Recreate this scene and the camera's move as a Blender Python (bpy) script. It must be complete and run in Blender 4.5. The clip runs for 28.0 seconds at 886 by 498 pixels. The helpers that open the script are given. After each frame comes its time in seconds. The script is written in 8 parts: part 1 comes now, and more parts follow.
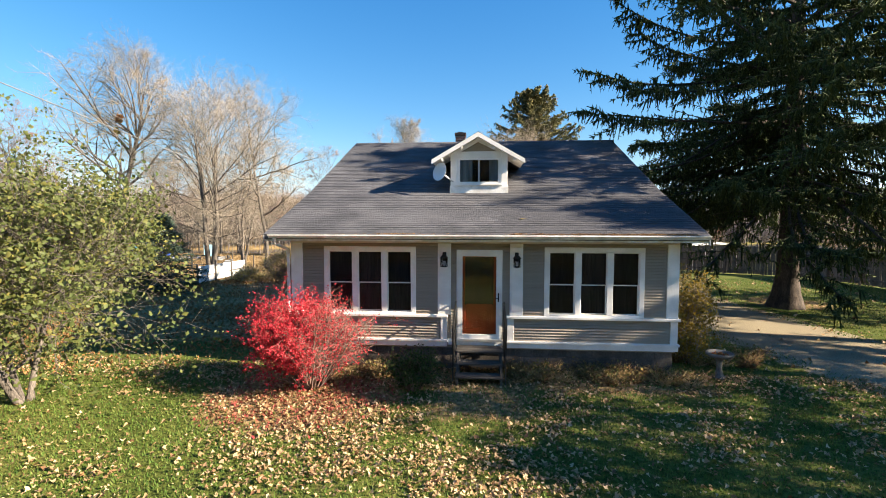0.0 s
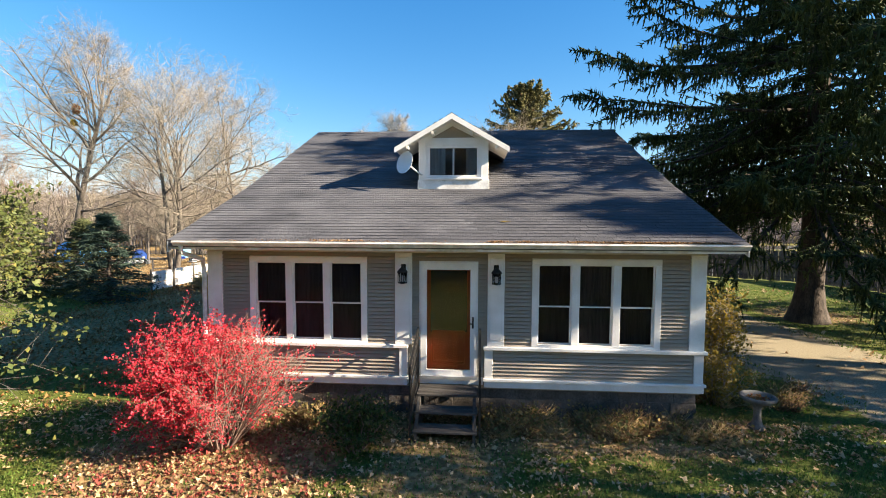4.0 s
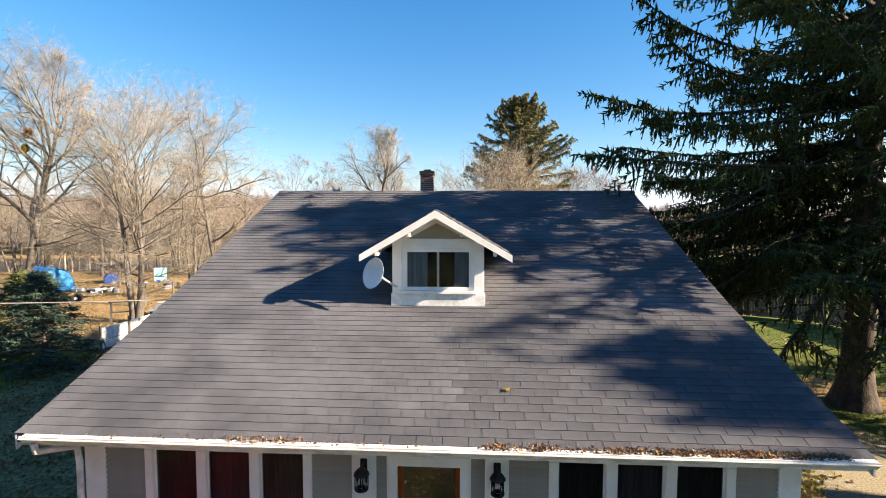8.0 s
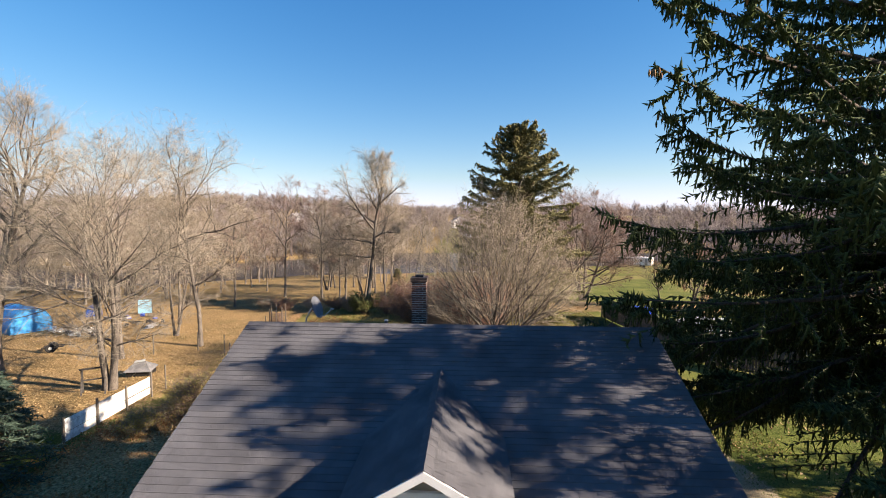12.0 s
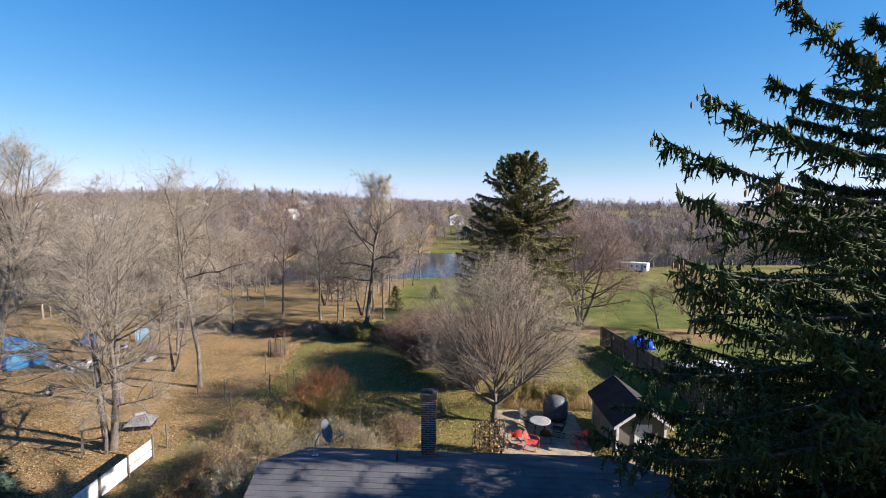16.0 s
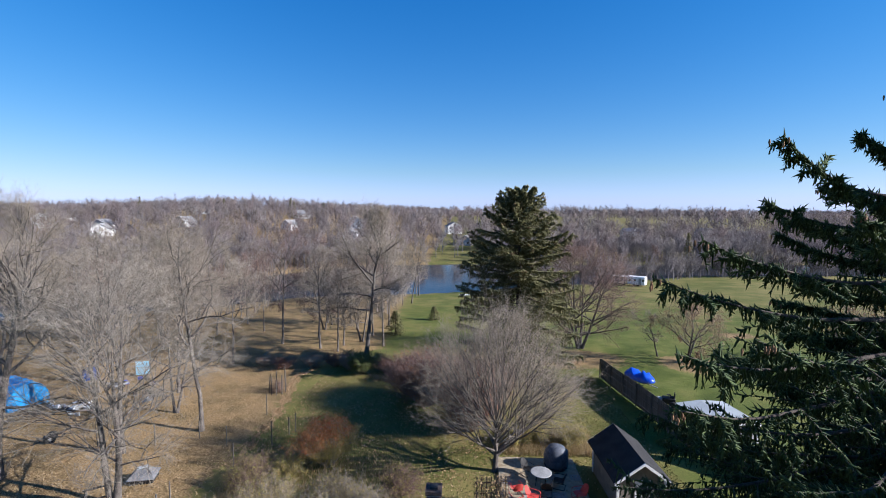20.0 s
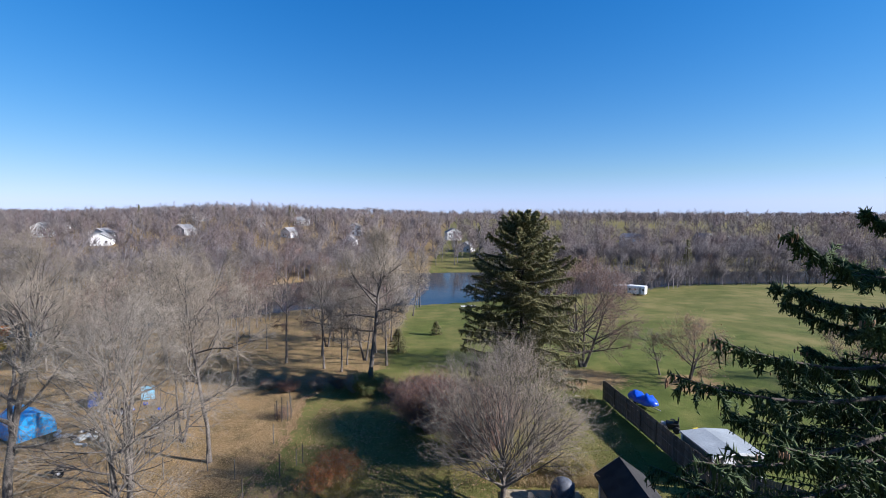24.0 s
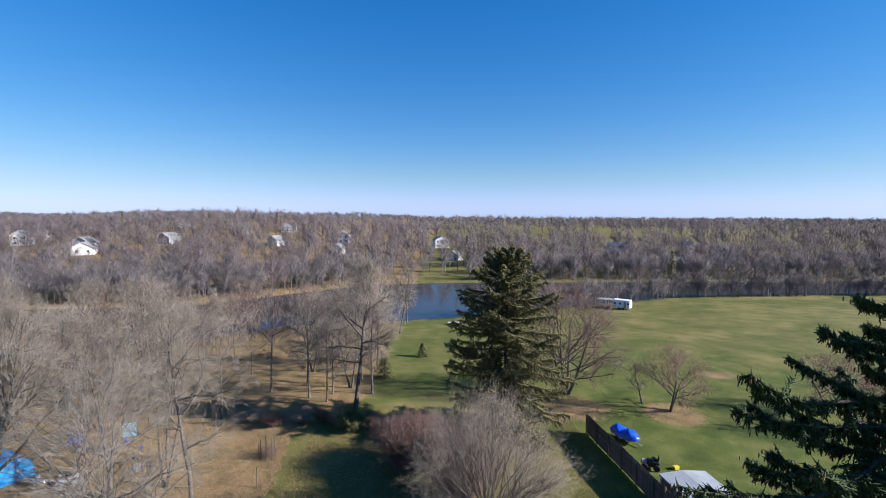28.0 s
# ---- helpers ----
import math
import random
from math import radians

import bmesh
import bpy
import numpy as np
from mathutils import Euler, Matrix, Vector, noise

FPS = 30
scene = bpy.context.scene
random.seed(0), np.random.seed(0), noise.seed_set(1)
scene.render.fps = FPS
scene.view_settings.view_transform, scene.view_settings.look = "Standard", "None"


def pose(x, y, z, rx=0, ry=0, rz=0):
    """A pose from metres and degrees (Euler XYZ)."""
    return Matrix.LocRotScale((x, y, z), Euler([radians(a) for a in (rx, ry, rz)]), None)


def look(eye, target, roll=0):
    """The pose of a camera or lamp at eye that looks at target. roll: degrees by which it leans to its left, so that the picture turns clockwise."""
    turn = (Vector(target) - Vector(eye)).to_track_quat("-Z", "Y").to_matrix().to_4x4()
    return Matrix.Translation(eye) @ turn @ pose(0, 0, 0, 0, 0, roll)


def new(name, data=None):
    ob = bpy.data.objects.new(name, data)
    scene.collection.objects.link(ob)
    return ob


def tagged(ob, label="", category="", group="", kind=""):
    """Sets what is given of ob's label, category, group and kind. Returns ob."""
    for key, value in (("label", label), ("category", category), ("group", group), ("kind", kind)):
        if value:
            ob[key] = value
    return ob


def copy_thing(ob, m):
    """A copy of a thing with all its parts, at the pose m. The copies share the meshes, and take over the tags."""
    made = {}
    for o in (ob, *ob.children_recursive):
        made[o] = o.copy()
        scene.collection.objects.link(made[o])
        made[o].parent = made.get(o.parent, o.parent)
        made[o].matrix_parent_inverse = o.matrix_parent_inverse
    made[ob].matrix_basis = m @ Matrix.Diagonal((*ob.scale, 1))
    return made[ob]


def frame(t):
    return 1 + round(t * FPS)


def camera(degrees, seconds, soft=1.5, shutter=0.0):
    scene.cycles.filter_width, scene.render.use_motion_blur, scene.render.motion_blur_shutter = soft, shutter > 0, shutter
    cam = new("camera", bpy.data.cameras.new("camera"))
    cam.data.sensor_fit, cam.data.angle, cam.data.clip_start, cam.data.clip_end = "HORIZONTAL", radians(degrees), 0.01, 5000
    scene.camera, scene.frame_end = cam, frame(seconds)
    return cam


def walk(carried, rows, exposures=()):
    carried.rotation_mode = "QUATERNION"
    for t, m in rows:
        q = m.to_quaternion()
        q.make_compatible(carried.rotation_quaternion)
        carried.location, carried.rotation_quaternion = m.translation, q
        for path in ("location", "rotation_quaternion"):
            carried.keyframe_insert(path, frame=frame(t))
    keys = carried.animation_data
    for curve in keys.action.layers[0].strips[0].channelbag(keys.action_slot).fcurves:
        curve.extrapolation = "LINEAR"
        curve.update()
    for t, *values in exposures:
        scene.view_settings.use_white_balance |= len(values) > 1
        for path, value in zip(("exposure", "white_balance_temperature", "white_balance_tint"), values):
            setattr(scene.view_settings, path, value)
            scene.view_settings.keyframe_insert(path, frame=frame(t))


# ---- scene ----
cam = camera(86.9, 28.0, soft=0.95)
PATH = [
    (0, (0.884, -1.325, 3.477), (0.712, 0.664, 3.362), 0.1),
    (0.5, (0.945, -1.05, 3.484), (0.776, 0.939, 3.365), 0.1),
    (1, (1.006, -0.737, 3.496), (0.836, 1.252, 3.377), 0.1),
    (1.5, (1.037, -0.409, 3.512), (0.871, 1.58, 3.393), 0.0),
    (2, (1.08, -0.035, 3.519), (0.917, 1.955, 3.4), 0.1),
    (2.5, (1.158, 0.33, 3.512), (0.997, 2.32, 3.394), 0.1),
    (3, (1.209, 0.65, 3.498), (1.055, 2.641, 3.383), 0.2),
    (3.5, (1.248, 0.932, 3.52), (1.096, 2.923, 3.404), 0.2),
    (5.5, (1.526, 1.949, 3.918), (1.404, 3.942, 3.802), 0.3),
    (6, (1.542, 2.29, 4.261), (1.42, 4.283, 4.14), 0.0),
    (6.5, (1.497, 2.609, 4.651), (1.376, 4.602, 4.529), 0.2),
    (7, (1.452, 2.959, 5.044), (1.336, 4.952, 4.919), 0.2),
    (7.5, (1.371, 3.466, 5.385), (1.256, 5.459, 5.264), 0.2),
    (8, (1.308, 3.887, 5.77), (1.19, 5.88, 5.647), 0.1),
    (8.5, (1.265, 4.278, 6.151), (1.151, 6.271, 6.027), 0.0),
    (9, (1.248, 4.681, 6.553), (1.137, 6.674, 6.43), 0.0),
    (9.5, (1.246, 5.035, 6.965), (1.136, 7.028, 6.838), -0.2),
    (10, (1.232, 5.332, 7.375), (1.124, 7.325, 7.247), -0.0),
    (10.5, (1.238, 5.564, 7.856), (1.13, 7.556, 7.723), 0.0),
    (11, (1.247, 5.636, 8.283), (1.142, 7.628, 8.149), -0.1),
    (11.5, (1.249, 5.68, 8.744), (1.144, 7.672, 8.607), 0.0),
    (12, (1.262, 5.794, 9.23), (1.159, 7.786, 9.089), 0.2),
    (12.5, (1.231, 5.895, 9.67), (1.133, 7.887, 9.525), 0.1),
    (13, (1.202, 5.985, 10.135), (1.106, 7.977, 9.986), 0.2),
    (13.5, (1.174, 6.107, 10.586), (1.076, 8.099, 10.43), 0.2),
    (15.5, (0.743, 6.28, 12.564), (0.664, 8.27, 12.384), 0.6),
    (16, (0.765, 6.206, 12.905), (0.683, 8.196, 12.726), 0.6),
    (16.5, (0.735, 6.249, 13.257), (0.653, 8.24, 13.081), 0.5),
    (17, (0.707, 6.276, 13.623), (0.628, 8.267, 13.447), 0.5),
    (17.5, (0.712, 6.268, 13.983), (0.631, 8.259, 13.81), 0.4),
    (18, (0.707, 6.293, 14.359), (0.627, 8.284, 14.189), 0.4),
    (18.5, (0.671, 6.285, 14.754), (0.594, 8.277, 14.585), 0.4),
    (19, (0.659, 6.285, 15.139), (0.583, 8.276, 14.971), 0.3),
    (19.5, (0.621, 6.213, 15.473), (0.548, 8.204, 15.309), 0.3),
    (20, (0.563, 6.142, 15.75), (0.49, 8.134, 15.591), 0.4),
    (20.5, (0.473, 6.034, 15.991), (0.401, 8.027, 15.834), 0.3),
    (21, (0.368, 5.926, 16.248), (0.292, 7.919, 16.092), 0.3),
    (21.5, (0.316, 5.84, 16.467), (0.238, 7.832, 16.312), 0.2),
    (23.5, (0.065, 5.944, 17.45), (-0.013, 7.937, 17.301), 0.1),
    (24, (0.084, 5.975, 17.813), (0.016, 7.969, 17.667), 0.1),
    (24.5, (0.163, 6.064, 18.284), (0.097, 8.058, 18.137), 0.2),
    (25, (0.288, 6.093, 18.765), (0.228, 8.087, 18.62), 0.3),
    (25.5, (0.314, 6.069, 19.256), (0.268, 8.063, 19.111), 0.4),
    (26, (0.363, 6.007, 19.704), (0.32, 8.001, 19.562), 0.4),
    (26.5, (0.45, 5.992, 20.125), (0.41, 7.987, 19.984), 0.4),
    (27, (0.499, 5.995, 20.504), (0.462, 7.99, 20.363), 0.5),
    (27.5, (0.439, 5.935, 20.827), (0.415, 7.93, 20.689), 0.5),
    (28, (0.405, 5.868, 21.098), (0.386, 7.864, 20.964), 0.3),
]
walk(cam, [(t, look(eye, target, roll)) for t, eye, target, roll in PATH], exposures=[(0, 1.99, 7400, 12), (3, 2.02, 7400, 11), (7, 2.08, 7700, 13), (9, 1.90, 7620, 16), (11, 1.75, 7670, 18), (13, 1.64, 7200, 18), (16, 1.42, 6370, 16), (18, 1.28, 5770, 15), (21, 1.15, 5550, 15), (28, 1.12, 5650, 15)])

# ---- world and sun ----
SUN_DIR = Vector((0.885, -0.150, 0.440)).normalized()
world = bpy.data.worlds.new("sky")
scene.world = world
world.use_nodes = True
wn = world.node_tree
sky = wn.nodes.new("ShaderNodeTexSky")
sky.sky_type = "NISHITA"
sky.sun_disc = False
sky.sun_elevation = math.asin(SUN_DIR.z)
sky.sun_rotation = math.atan2(SUN_DIR.x, SUN_DIR.y)
sky.altitude, sky.air_density, sky.dust_density, sky.ozone_density = 250, 1.0, 0.1, 5.0
wn.nodes["Background"].inputs["Strength"].default_value = 0.100
even = wn.nodes.new("ShaderNodeGamma")
even.inputs["Gamma"].default_value = 0.94
sat = wn.nodes.new("ShaderNodeHueSaturation")
sat.inputs["Saturation"].default_value = 1.3
sat.inputs["Hue"].default_value = 0.510
wn.links.new(sky.outputs["Color"], even.inputs["Color"])
wn.links.new(even.outputs["Color"], sat.inputs["Color"])
# clear winter air: the horizon stays pale blue rather than yellow
split, join = wn.nodes.new("ShaderNodeSeparateColor"), wn.nodes.new("ShaderNodeCombineColor")
wn.links.new(sat.outputs["Color"], split.inputs["Color"])
for op, gain, chan in (("MINIMUM", 0.82, 0), ("MAXIMUM", 1.4, 2)):
    scale_g, pick = wn.nodes.new("ShaderNodeMath"), wn.nodes.new("ShaderNodeMath")
    scale_g.operation, pick.operation = "MULTIPLY", op
    scale_g.inputs[1].default_value = gain
    wn.links.new(split.outputs[1], scale_g.inputs[0])
    wn.links.new(split.outputs[chan], pick.inputs[0])
    wn.links.new(scale_g.outputs[0], pick.inputs[1])
    wn.links.new(pick.outputs[0], join.inputs[chan])
wn.links.new(split.outputs[1], join.inputs[1])
# the bright low sky is held back a little, as through thin haze
low = wn.nodes.new("ShaderNodeVectorMath")
low.operation = "MULTIPLY_ADD"
low.inputs[1].default_value, low.inputs[2].default_value = (0.115, 0.115, 0.115), (1, 1, 1)
held = wn.nodes.new("ShaderNodeVectorMath")
held.operation = "DIVIDE"
wn.links.new(join.outputs["Color"], low.inputs[0])
wn.links.new(join.outputs["Color"], held.inputs[0])
wn.links.new(low.outputs[0], held.inputs[1])
wn.links.new(held.outputs[0], wn.nodes["Background"].inputs["Color"])
sun_data = bpy.data.lights.new("sun", "SUN")
sun_data.energy, sun_data.angle, sun_data.color = 5.0, radians(0.55), (1.0, 0.915, 0.785)
sun = new("sun", sun_data)
sun.matrix_world = look(SUN_DIR * 60, (0, 0, 0))


# ---- materials ----
def material(name, c1, c2, scale=4.0, rough=0.85, bump=0.15, fine=60.0, dark=0.75, metal=0.0, spec=0.3,
             rand=0.0, island=0.0, stretch=(1, 1, 1), translucent=0.0):
    """Two colours in large patches, a fine grain over them, relief from the grain; rand and island vary whole pieces."""
    m = bpy.data.materials.new(name)
    m.use_nodes = True
    nt = m.node_tree
    nodes, links = nt.nodes, nt.links
    b = nodes["Principled BSDF"]
    co = nodes.new("ShaderNodeTexCoord")
    mp = nodes.new("ShaderNodeMapping")
    mp.inputs["Scale"].default_value = stretch
    links.new(co.outputs["Object"], mp.inputs["Vector"])
    n1 = nodes.new("ShaderNodeTexNoise")
    n1.inputs["Scale"].default_value, n1.inputs["Detail"].default_value = scale, 4
    n2 = nodes.new("ShaderNodeTexNoise")
    n2.inputs["Scale"].default_value, n2.inputs["Detail"].default_value = fine, 3
    links.new(mp.outputs[0], n1.inputs["Vector"])
    links.new(mp.outputs[0], n2.inputs["Vector"])
    r1 = nodes.new("ShaderNodeValToRGB")
    r1.color_ramp.elements[0].position, r1.color_ramp.elements[1].position = 0.36, 0.64
    r1.color_ramp.elements[0].color, r1.color_ramp.elements[1].color = (*c1, 1), (*c2, 1)
    links.new(n1.outputs["Fac"], r1.inputs["Fac"])
    hsv = nodes.new("ShaderNodeHueSaturation")
    links.new(r1.outputs["Color"], hsv.inputs["Color"])
    mr = nodes.new("ShaderNodeMapRange")
    mr.inputs["From Min"].default_value, mr.inputs["From Max"].default_value = 0.3, 0.7
    mr.inputs["To Min"].default_value, mr.inputs["To Max"].default_value = dark, 2 - dark
    links.new(n2.outputs["Fac"], mr.inputs["Value"])
    value = mr.outputs[0]
    for amount, kind, socket in ((rand, "ShaderNodeObjectInfo", "Random"), (island, "ShaderNodeNewGeometry", "Random Per Island")):
        if amount:
            src = nodes.new(kind)
            vr = nodes.new("ShaderNodeMapRange")
            vr.inputs["To Min"].default_value, vr.inputs["To Max"].default_value = 1 - amount, 1 + amount
            links.new(src.outputs[socket], vr.inputs["Value"])
            mul = nodes.new("ShaderNodeMath")
            mul.operation = "MULTIPLY"
            links.new(value, mul.inputs[0])
            links.new(vr.outputs[0], mul.inputs[1])
            value = mul.outputs[0]
    links.new(value, hsv.inputs["Value"])
    links.new(hsv.outputs["Color"], b.inputs["Base Color"])
    b.inputs["Roughness"].default_value, b.inputs["Metallic"].default_value = rough, metal
    b.inputs["Specular IOR Level"].default_value = spec
    if bump:
        bp = nodes.new("ShaderNodeBump")
        bp.inputs["Strength"].default_value, bp.inputs["Distance"].default_value = bump, 0.02
        links.new(n2.outputs["Fac"], bp.inputs["Height"])
        links.new(bp.outputs[0], b.inputs["Normal"])
    if translucent:
        tr = nodes.new("ShaderNodeBsdfTranslucent")
        links.new(hsv.outputs["Color"], tr.inputs["Color"])
        mx = nodes.new("ShaderNodeMixShader")
        mx.inputs[0].default_value = translucent
        links.new(b.outputs[0], mx.inputs[1])
        links.new(tr.outputs[0], mx.inputs[2])
        links.new(mx.outputs[0], nodes["Material Output"].inputs["Surface"])
    return m


def palette(name, colours, rough=0.8, translucent=0.3, spec=0.2):
    """Leaves: every island takes one colour of a ramp."""
    m = bpy.data.materials.new(name)
    m.use_nodes = True
    nodes, links = m.node_tree.nodes, m.node_tree.links
    b = nodes["Principled BSDF"]
    g = nodes.new("ShaderNodeNewGeometry")
    r = nodes.new("ShaderNodeValToRGB")
    r.color_ramp.interpolation = "LINEAR"
    els = r.color_ramp.elements
    while len(els) < len(colours):
        els.new(0.5)
    for k, c in enumerate(colours):
        els[k].position = k / (len(colours) - 1)
        els[k].color = (*c, 1)
    links.new(g.outputs["Random Per Island"], r.inputs["Fac"])
    links.new(r.outputs["Color"], b.inputs["Base Color"])
    b.inputs["Roughness"].default_value = rough
    b.inputs["Specular IOR Level"].default_value = spec
    tr = nodes.new("ShaderNodeBsdfTranslucent")
    links.new(r.outputs["Color"], tr.inputs["Color"])
    mx = nodes.new("ShaderNodeMixShader")
    mx.inputs[0].default_value = translucent
    links.new(b.outputs[0], mx.inputs[1])
    links.new(tr.outputs[0], mx.inputs[2])
    links.new(mx.outputs[0], nodes["Material Output"].inputs["Surface"])
    return m


def glass_material(name, tint, rough=0.03, ior=1.6):
    m = bpy.data.materials.new(name)
    m.use_nodes = True
    nodes, links = m.node_tree.nodes, m.node_tree.links
    gl = nodes.new("ShaderNodeBsdfGlossy")
    gl.inputs["Roughness"].default_value = rough
    tp = nodes.new("ShaderNodeBsdfTransparent")
    tp.inputs["Color"].default_value = (*tint, 1)
    fr = nodes.new("ShaderNodeFresnel")
    fr.inputs["IOR"].default_value = ior
    mx = nodes.new("ShaderNodeMixShader")
    links.new(fr.outputs[0], mx.inputs[0])
    links.new(tp.outputs[0], mx.inputs[1])
    links.new(gl.outputs[0], mx.inputs[2])
    links.new(mx.outputs[0], nodes["Material Output"].inputs["Surface"])
    return m


WHITE = material("white_paint", (0.70, 0.68, 0.65), (0.80, 0.79, 0.77), 3, 0.6, 0.06, 90, 0.93)
WHITE_WORN = material("worn_white_paint", (0.55, 0.53, 0.50), (0.80, 0.79, 0.77), 5, 0.7, 0.15, 60, 0.85)
SIDING = material("taupe_siding", (0.30, 0.250, 0.198), (0.345, 0.292, 0.236), 2, 0.7, 0.08, 50, 0.93, rand=0.05)
CREAM = material("cream_paint", (0.55, 0.47, 0.37), (0.63, 0.55, 0.44), 3, 0.7, 0.05, 60, 0.94)
SHINGLE = material("asphalt_shingle", (0.068, 0.069, 0.077), (0.111, 0.112, 0.122), 0.9, 0.93, 0.5, 160, 0.6, rand=0.08, island=0.08, spec=0.08)
BATH_STONE = material("weathered_bath_stone", (0.10, 0.096, 0.09), (0.18, 0.172, 0.16), 6, 0.9, 0.3, 60, 0.75)
SHINGLE_DARK = material("dark_asphalt", (0.022, 0.021, 0.021), (0.035, 0.033, 0.032), 1.5, 0.95, 0.4, 120, 0.7)
GUTTER_WHITE = material("flaking_gutter_paint", (0.50, 0.46, 0.42), (0.86, 0.85, 0.83), 2.2, 0.6, 0.15, 40, 0.8)
FOUNDATION = material("parged_block", (0.060, 0.053, 0.047), (0.115, 0.10, 0.088), 3, 0.95, 0.5, 30, 0.7, rand=0.08)
MORTAR = material("mortar", (0.20, 0.185, 0.165), (0.27, 0.25, 0.225), 5, 0.95, 0.3, 80)
SOOT = material("sooty_clay", (0.02, 0.02, 0.022), (0.05, 0.048, 0.048), 6, 0.95, 0.3, 60)
SOOT_BRICK = material("sooty_brick", (0.045, 0.034, 0.031), (0.095, 0.068, 0.058), 6, 0.95, 0.3, 60)
PALE_MORTAR = material("pale_mortar", (0.36, 0.34, 0.31), (0.46, 0.44, 0.40), 5, 0.95, 0.3, 80)
BRICK = material("weathered_red_brick", (0.09, 0.042, 0.034), (0.155, 0.075, 0.058), 6, 0.92, 0.4, 90, 0.75, rand=0.3)
IRON = material("black_iron", (0.012, 0.012, 0.013), (0.03, 0.028, 0.026), 8, 0.55, 0.1, 90, metal=0.3)
STEP_WOOD = material("weathered_step_wood", (0.038, 0.034, 0.031), (0.08, 0.073, 0.067), 2, 0.9, 0.3, 30, 0.7, stretch=(0.4, 4, 4), rand=0.1)
DOOR_WOOD = material("stained_door_wood", (0.46, 0.062, 0.016), (0.58, 0.088, 0.022), 1.2, 0.45, 0.05, 18, 0.9, stretch=(5, 5, 0.5))
# sheet close behind the front panes, coloured dark like the unlit room
DIM_ROOM_SHEET = material("dim_room_sheet", (0.06, 0.058, 0.064), (0.12, 0.115, 0.12), 5, 0.95, 0.15, 40, 0.8, stretch=(6, 1, 0.4), rand=0.3)
ROOM = material("dim_plaster", (0.05, 0.036, 0.032), (0.08, 0.06, 0.052), 1, 0.9, 0.02)
CURTAIN = material("pale_curtain", (0.27, 0.31, 0.31), (0.36, 0.40, 0.39), 3, 0.95, 0.1, 40, 0.9, stretch=(4, 1, 0.4), rand=0.15)
GLASS = glass_material("window_glass", (0.66, 0.64, 0.66), 0.03, 1.22)
DORMER_GLASS = glass_material("dormer_glass", (0.75, 0.77, 0.80), 0.03, 1.3)
DOOR_GLASS = glass_material("door_glass", (0.92, 0.92, 0.91), 0.02, 1.42)
METAL = material("galvanised_metal", (0.42, 0.43, 0.44), (0.55, 0.56, 0.57), 3, 0.45, 0.05, 50, metal=0.7)
DISH = material("grey_dish_enamel", (0.55, 0.56, 0.58), (0.63, 0.64, 0.66), 2, 0.5, 0.02)
CONCRETE = material("worn_concrete", (0.25, 0.205, 0.138), (0.36, 0.30, 0.205), 2.5, 0.95, 0.35, 50, 0.8, rand=0.08)
BARK = material("grey_brown_bark", (0.066, 0.056, 0.048), (0.148, 0.127, 0.108), 3, 0.95, 0.8, 22, 0.55, stretch=(2, 2, 0.5))
BARK_DARK = material("dark_spruce_bark", (0.035, 0.028, 0.023), (0.085, 0.066, 0.053), 3, 0.95, 0.8, 18, 0.6, stretch=(2, 2, 0.6))
TWIG = material("pale_grey_twigs", (0.165, 0.138, 0.104), (0.30, 0.252, 0.194), 0.4, 0.9, 0.0, 8, 0.85)
TWIG_TAN = material("tan_twigs", (0.190, 0.164, 0.130), (0.320, 0.278, 0.222), 0.3, 0.9, 0.0, 8, 0.85)
TWIG_RED = material("reddish_twigs", (0.13, 0.082, 0.066), (0.21, 0.14, 0.115), 0.4, 0.9, 0.0, 8, 0.85)
FAR_GREY = palette("far_grey_wood", [(0.12, 0.106, 0.108), (0.20, 0.178, 0.178), (0.27, 0.243, 0.24), (0.36, 0.325, 0.315)], 0.95, 0.42, 0.0)
FAR_BROWN = palette("far_brown_wood", [(0.12, 0.099, 0.09), (0.21, 0.176, 0.158), (0.28, 0.238, 0.213), (0.37, 0.318, 0.285)], 0.95, 0.42, 0.0)
FAR_RED = palette("far_reddish_wood", [(0.11, 0.088, 0.086), (0.19, 0.153, 0.15), (0.255, 0.205, 0.2), (0.34, 0.278, 0.27)], 0.95, 0.42, 0.0)
NEEDLE = palette("dark_spruce_needles", [(0.036, 0.053, 0.026), (0.064, 0.094, 0.038), (0.110, 0.148, 0.050), (0.048, 0.072, 0.036)], 0.75, 0.34)
NEEDLE_MID = palette("green_gold_needles", [(0.068, 0.075, 0.036), (0.135, 0.132, 0.055), (0.235, 0.21, 0.085), (0.095, 0.098, 0.045)], 0.7, 0.2)
NEEDLE_GREEN = palette("olive_green_needles", [(0.045, 0.062, 0.030), (0.085, 0.10, 0.042), (0.13, 0.14, 0.058)], 0.7, 0.2)
NEEDLE_BLUE = palette("blue_green_needles", [(0.028, 0.050, 0.036), (0.05, 0.085, 0.062), (0.085, 0.125, 0.095)], 0.7, 0.15)
CONE = material("brown_cones", (0.16, 0.085, 0.04), (0.26, 0.15, 0.075), 8, 0.85, 0.3, 90, 0.75)
LEAF_RED = palette("scarlet_leaves", [(0.34, 0.012, 0.024), (0.58, 0.03, 0.052), (0.74, 0.09, 0.115), (0.46, 0.016, 0.03)], 0.5, 0.35)
LEAF_OLIVE = palette("olive_yellow_leaves", [(0.062, 0.088, 0.028), (0.10, 0.126, 0.04), (0.14, 0.155, 0.052), (0.085, 0.108, 0.034), (0.20, 0.18, 0.05)], 0.55, 0.3)
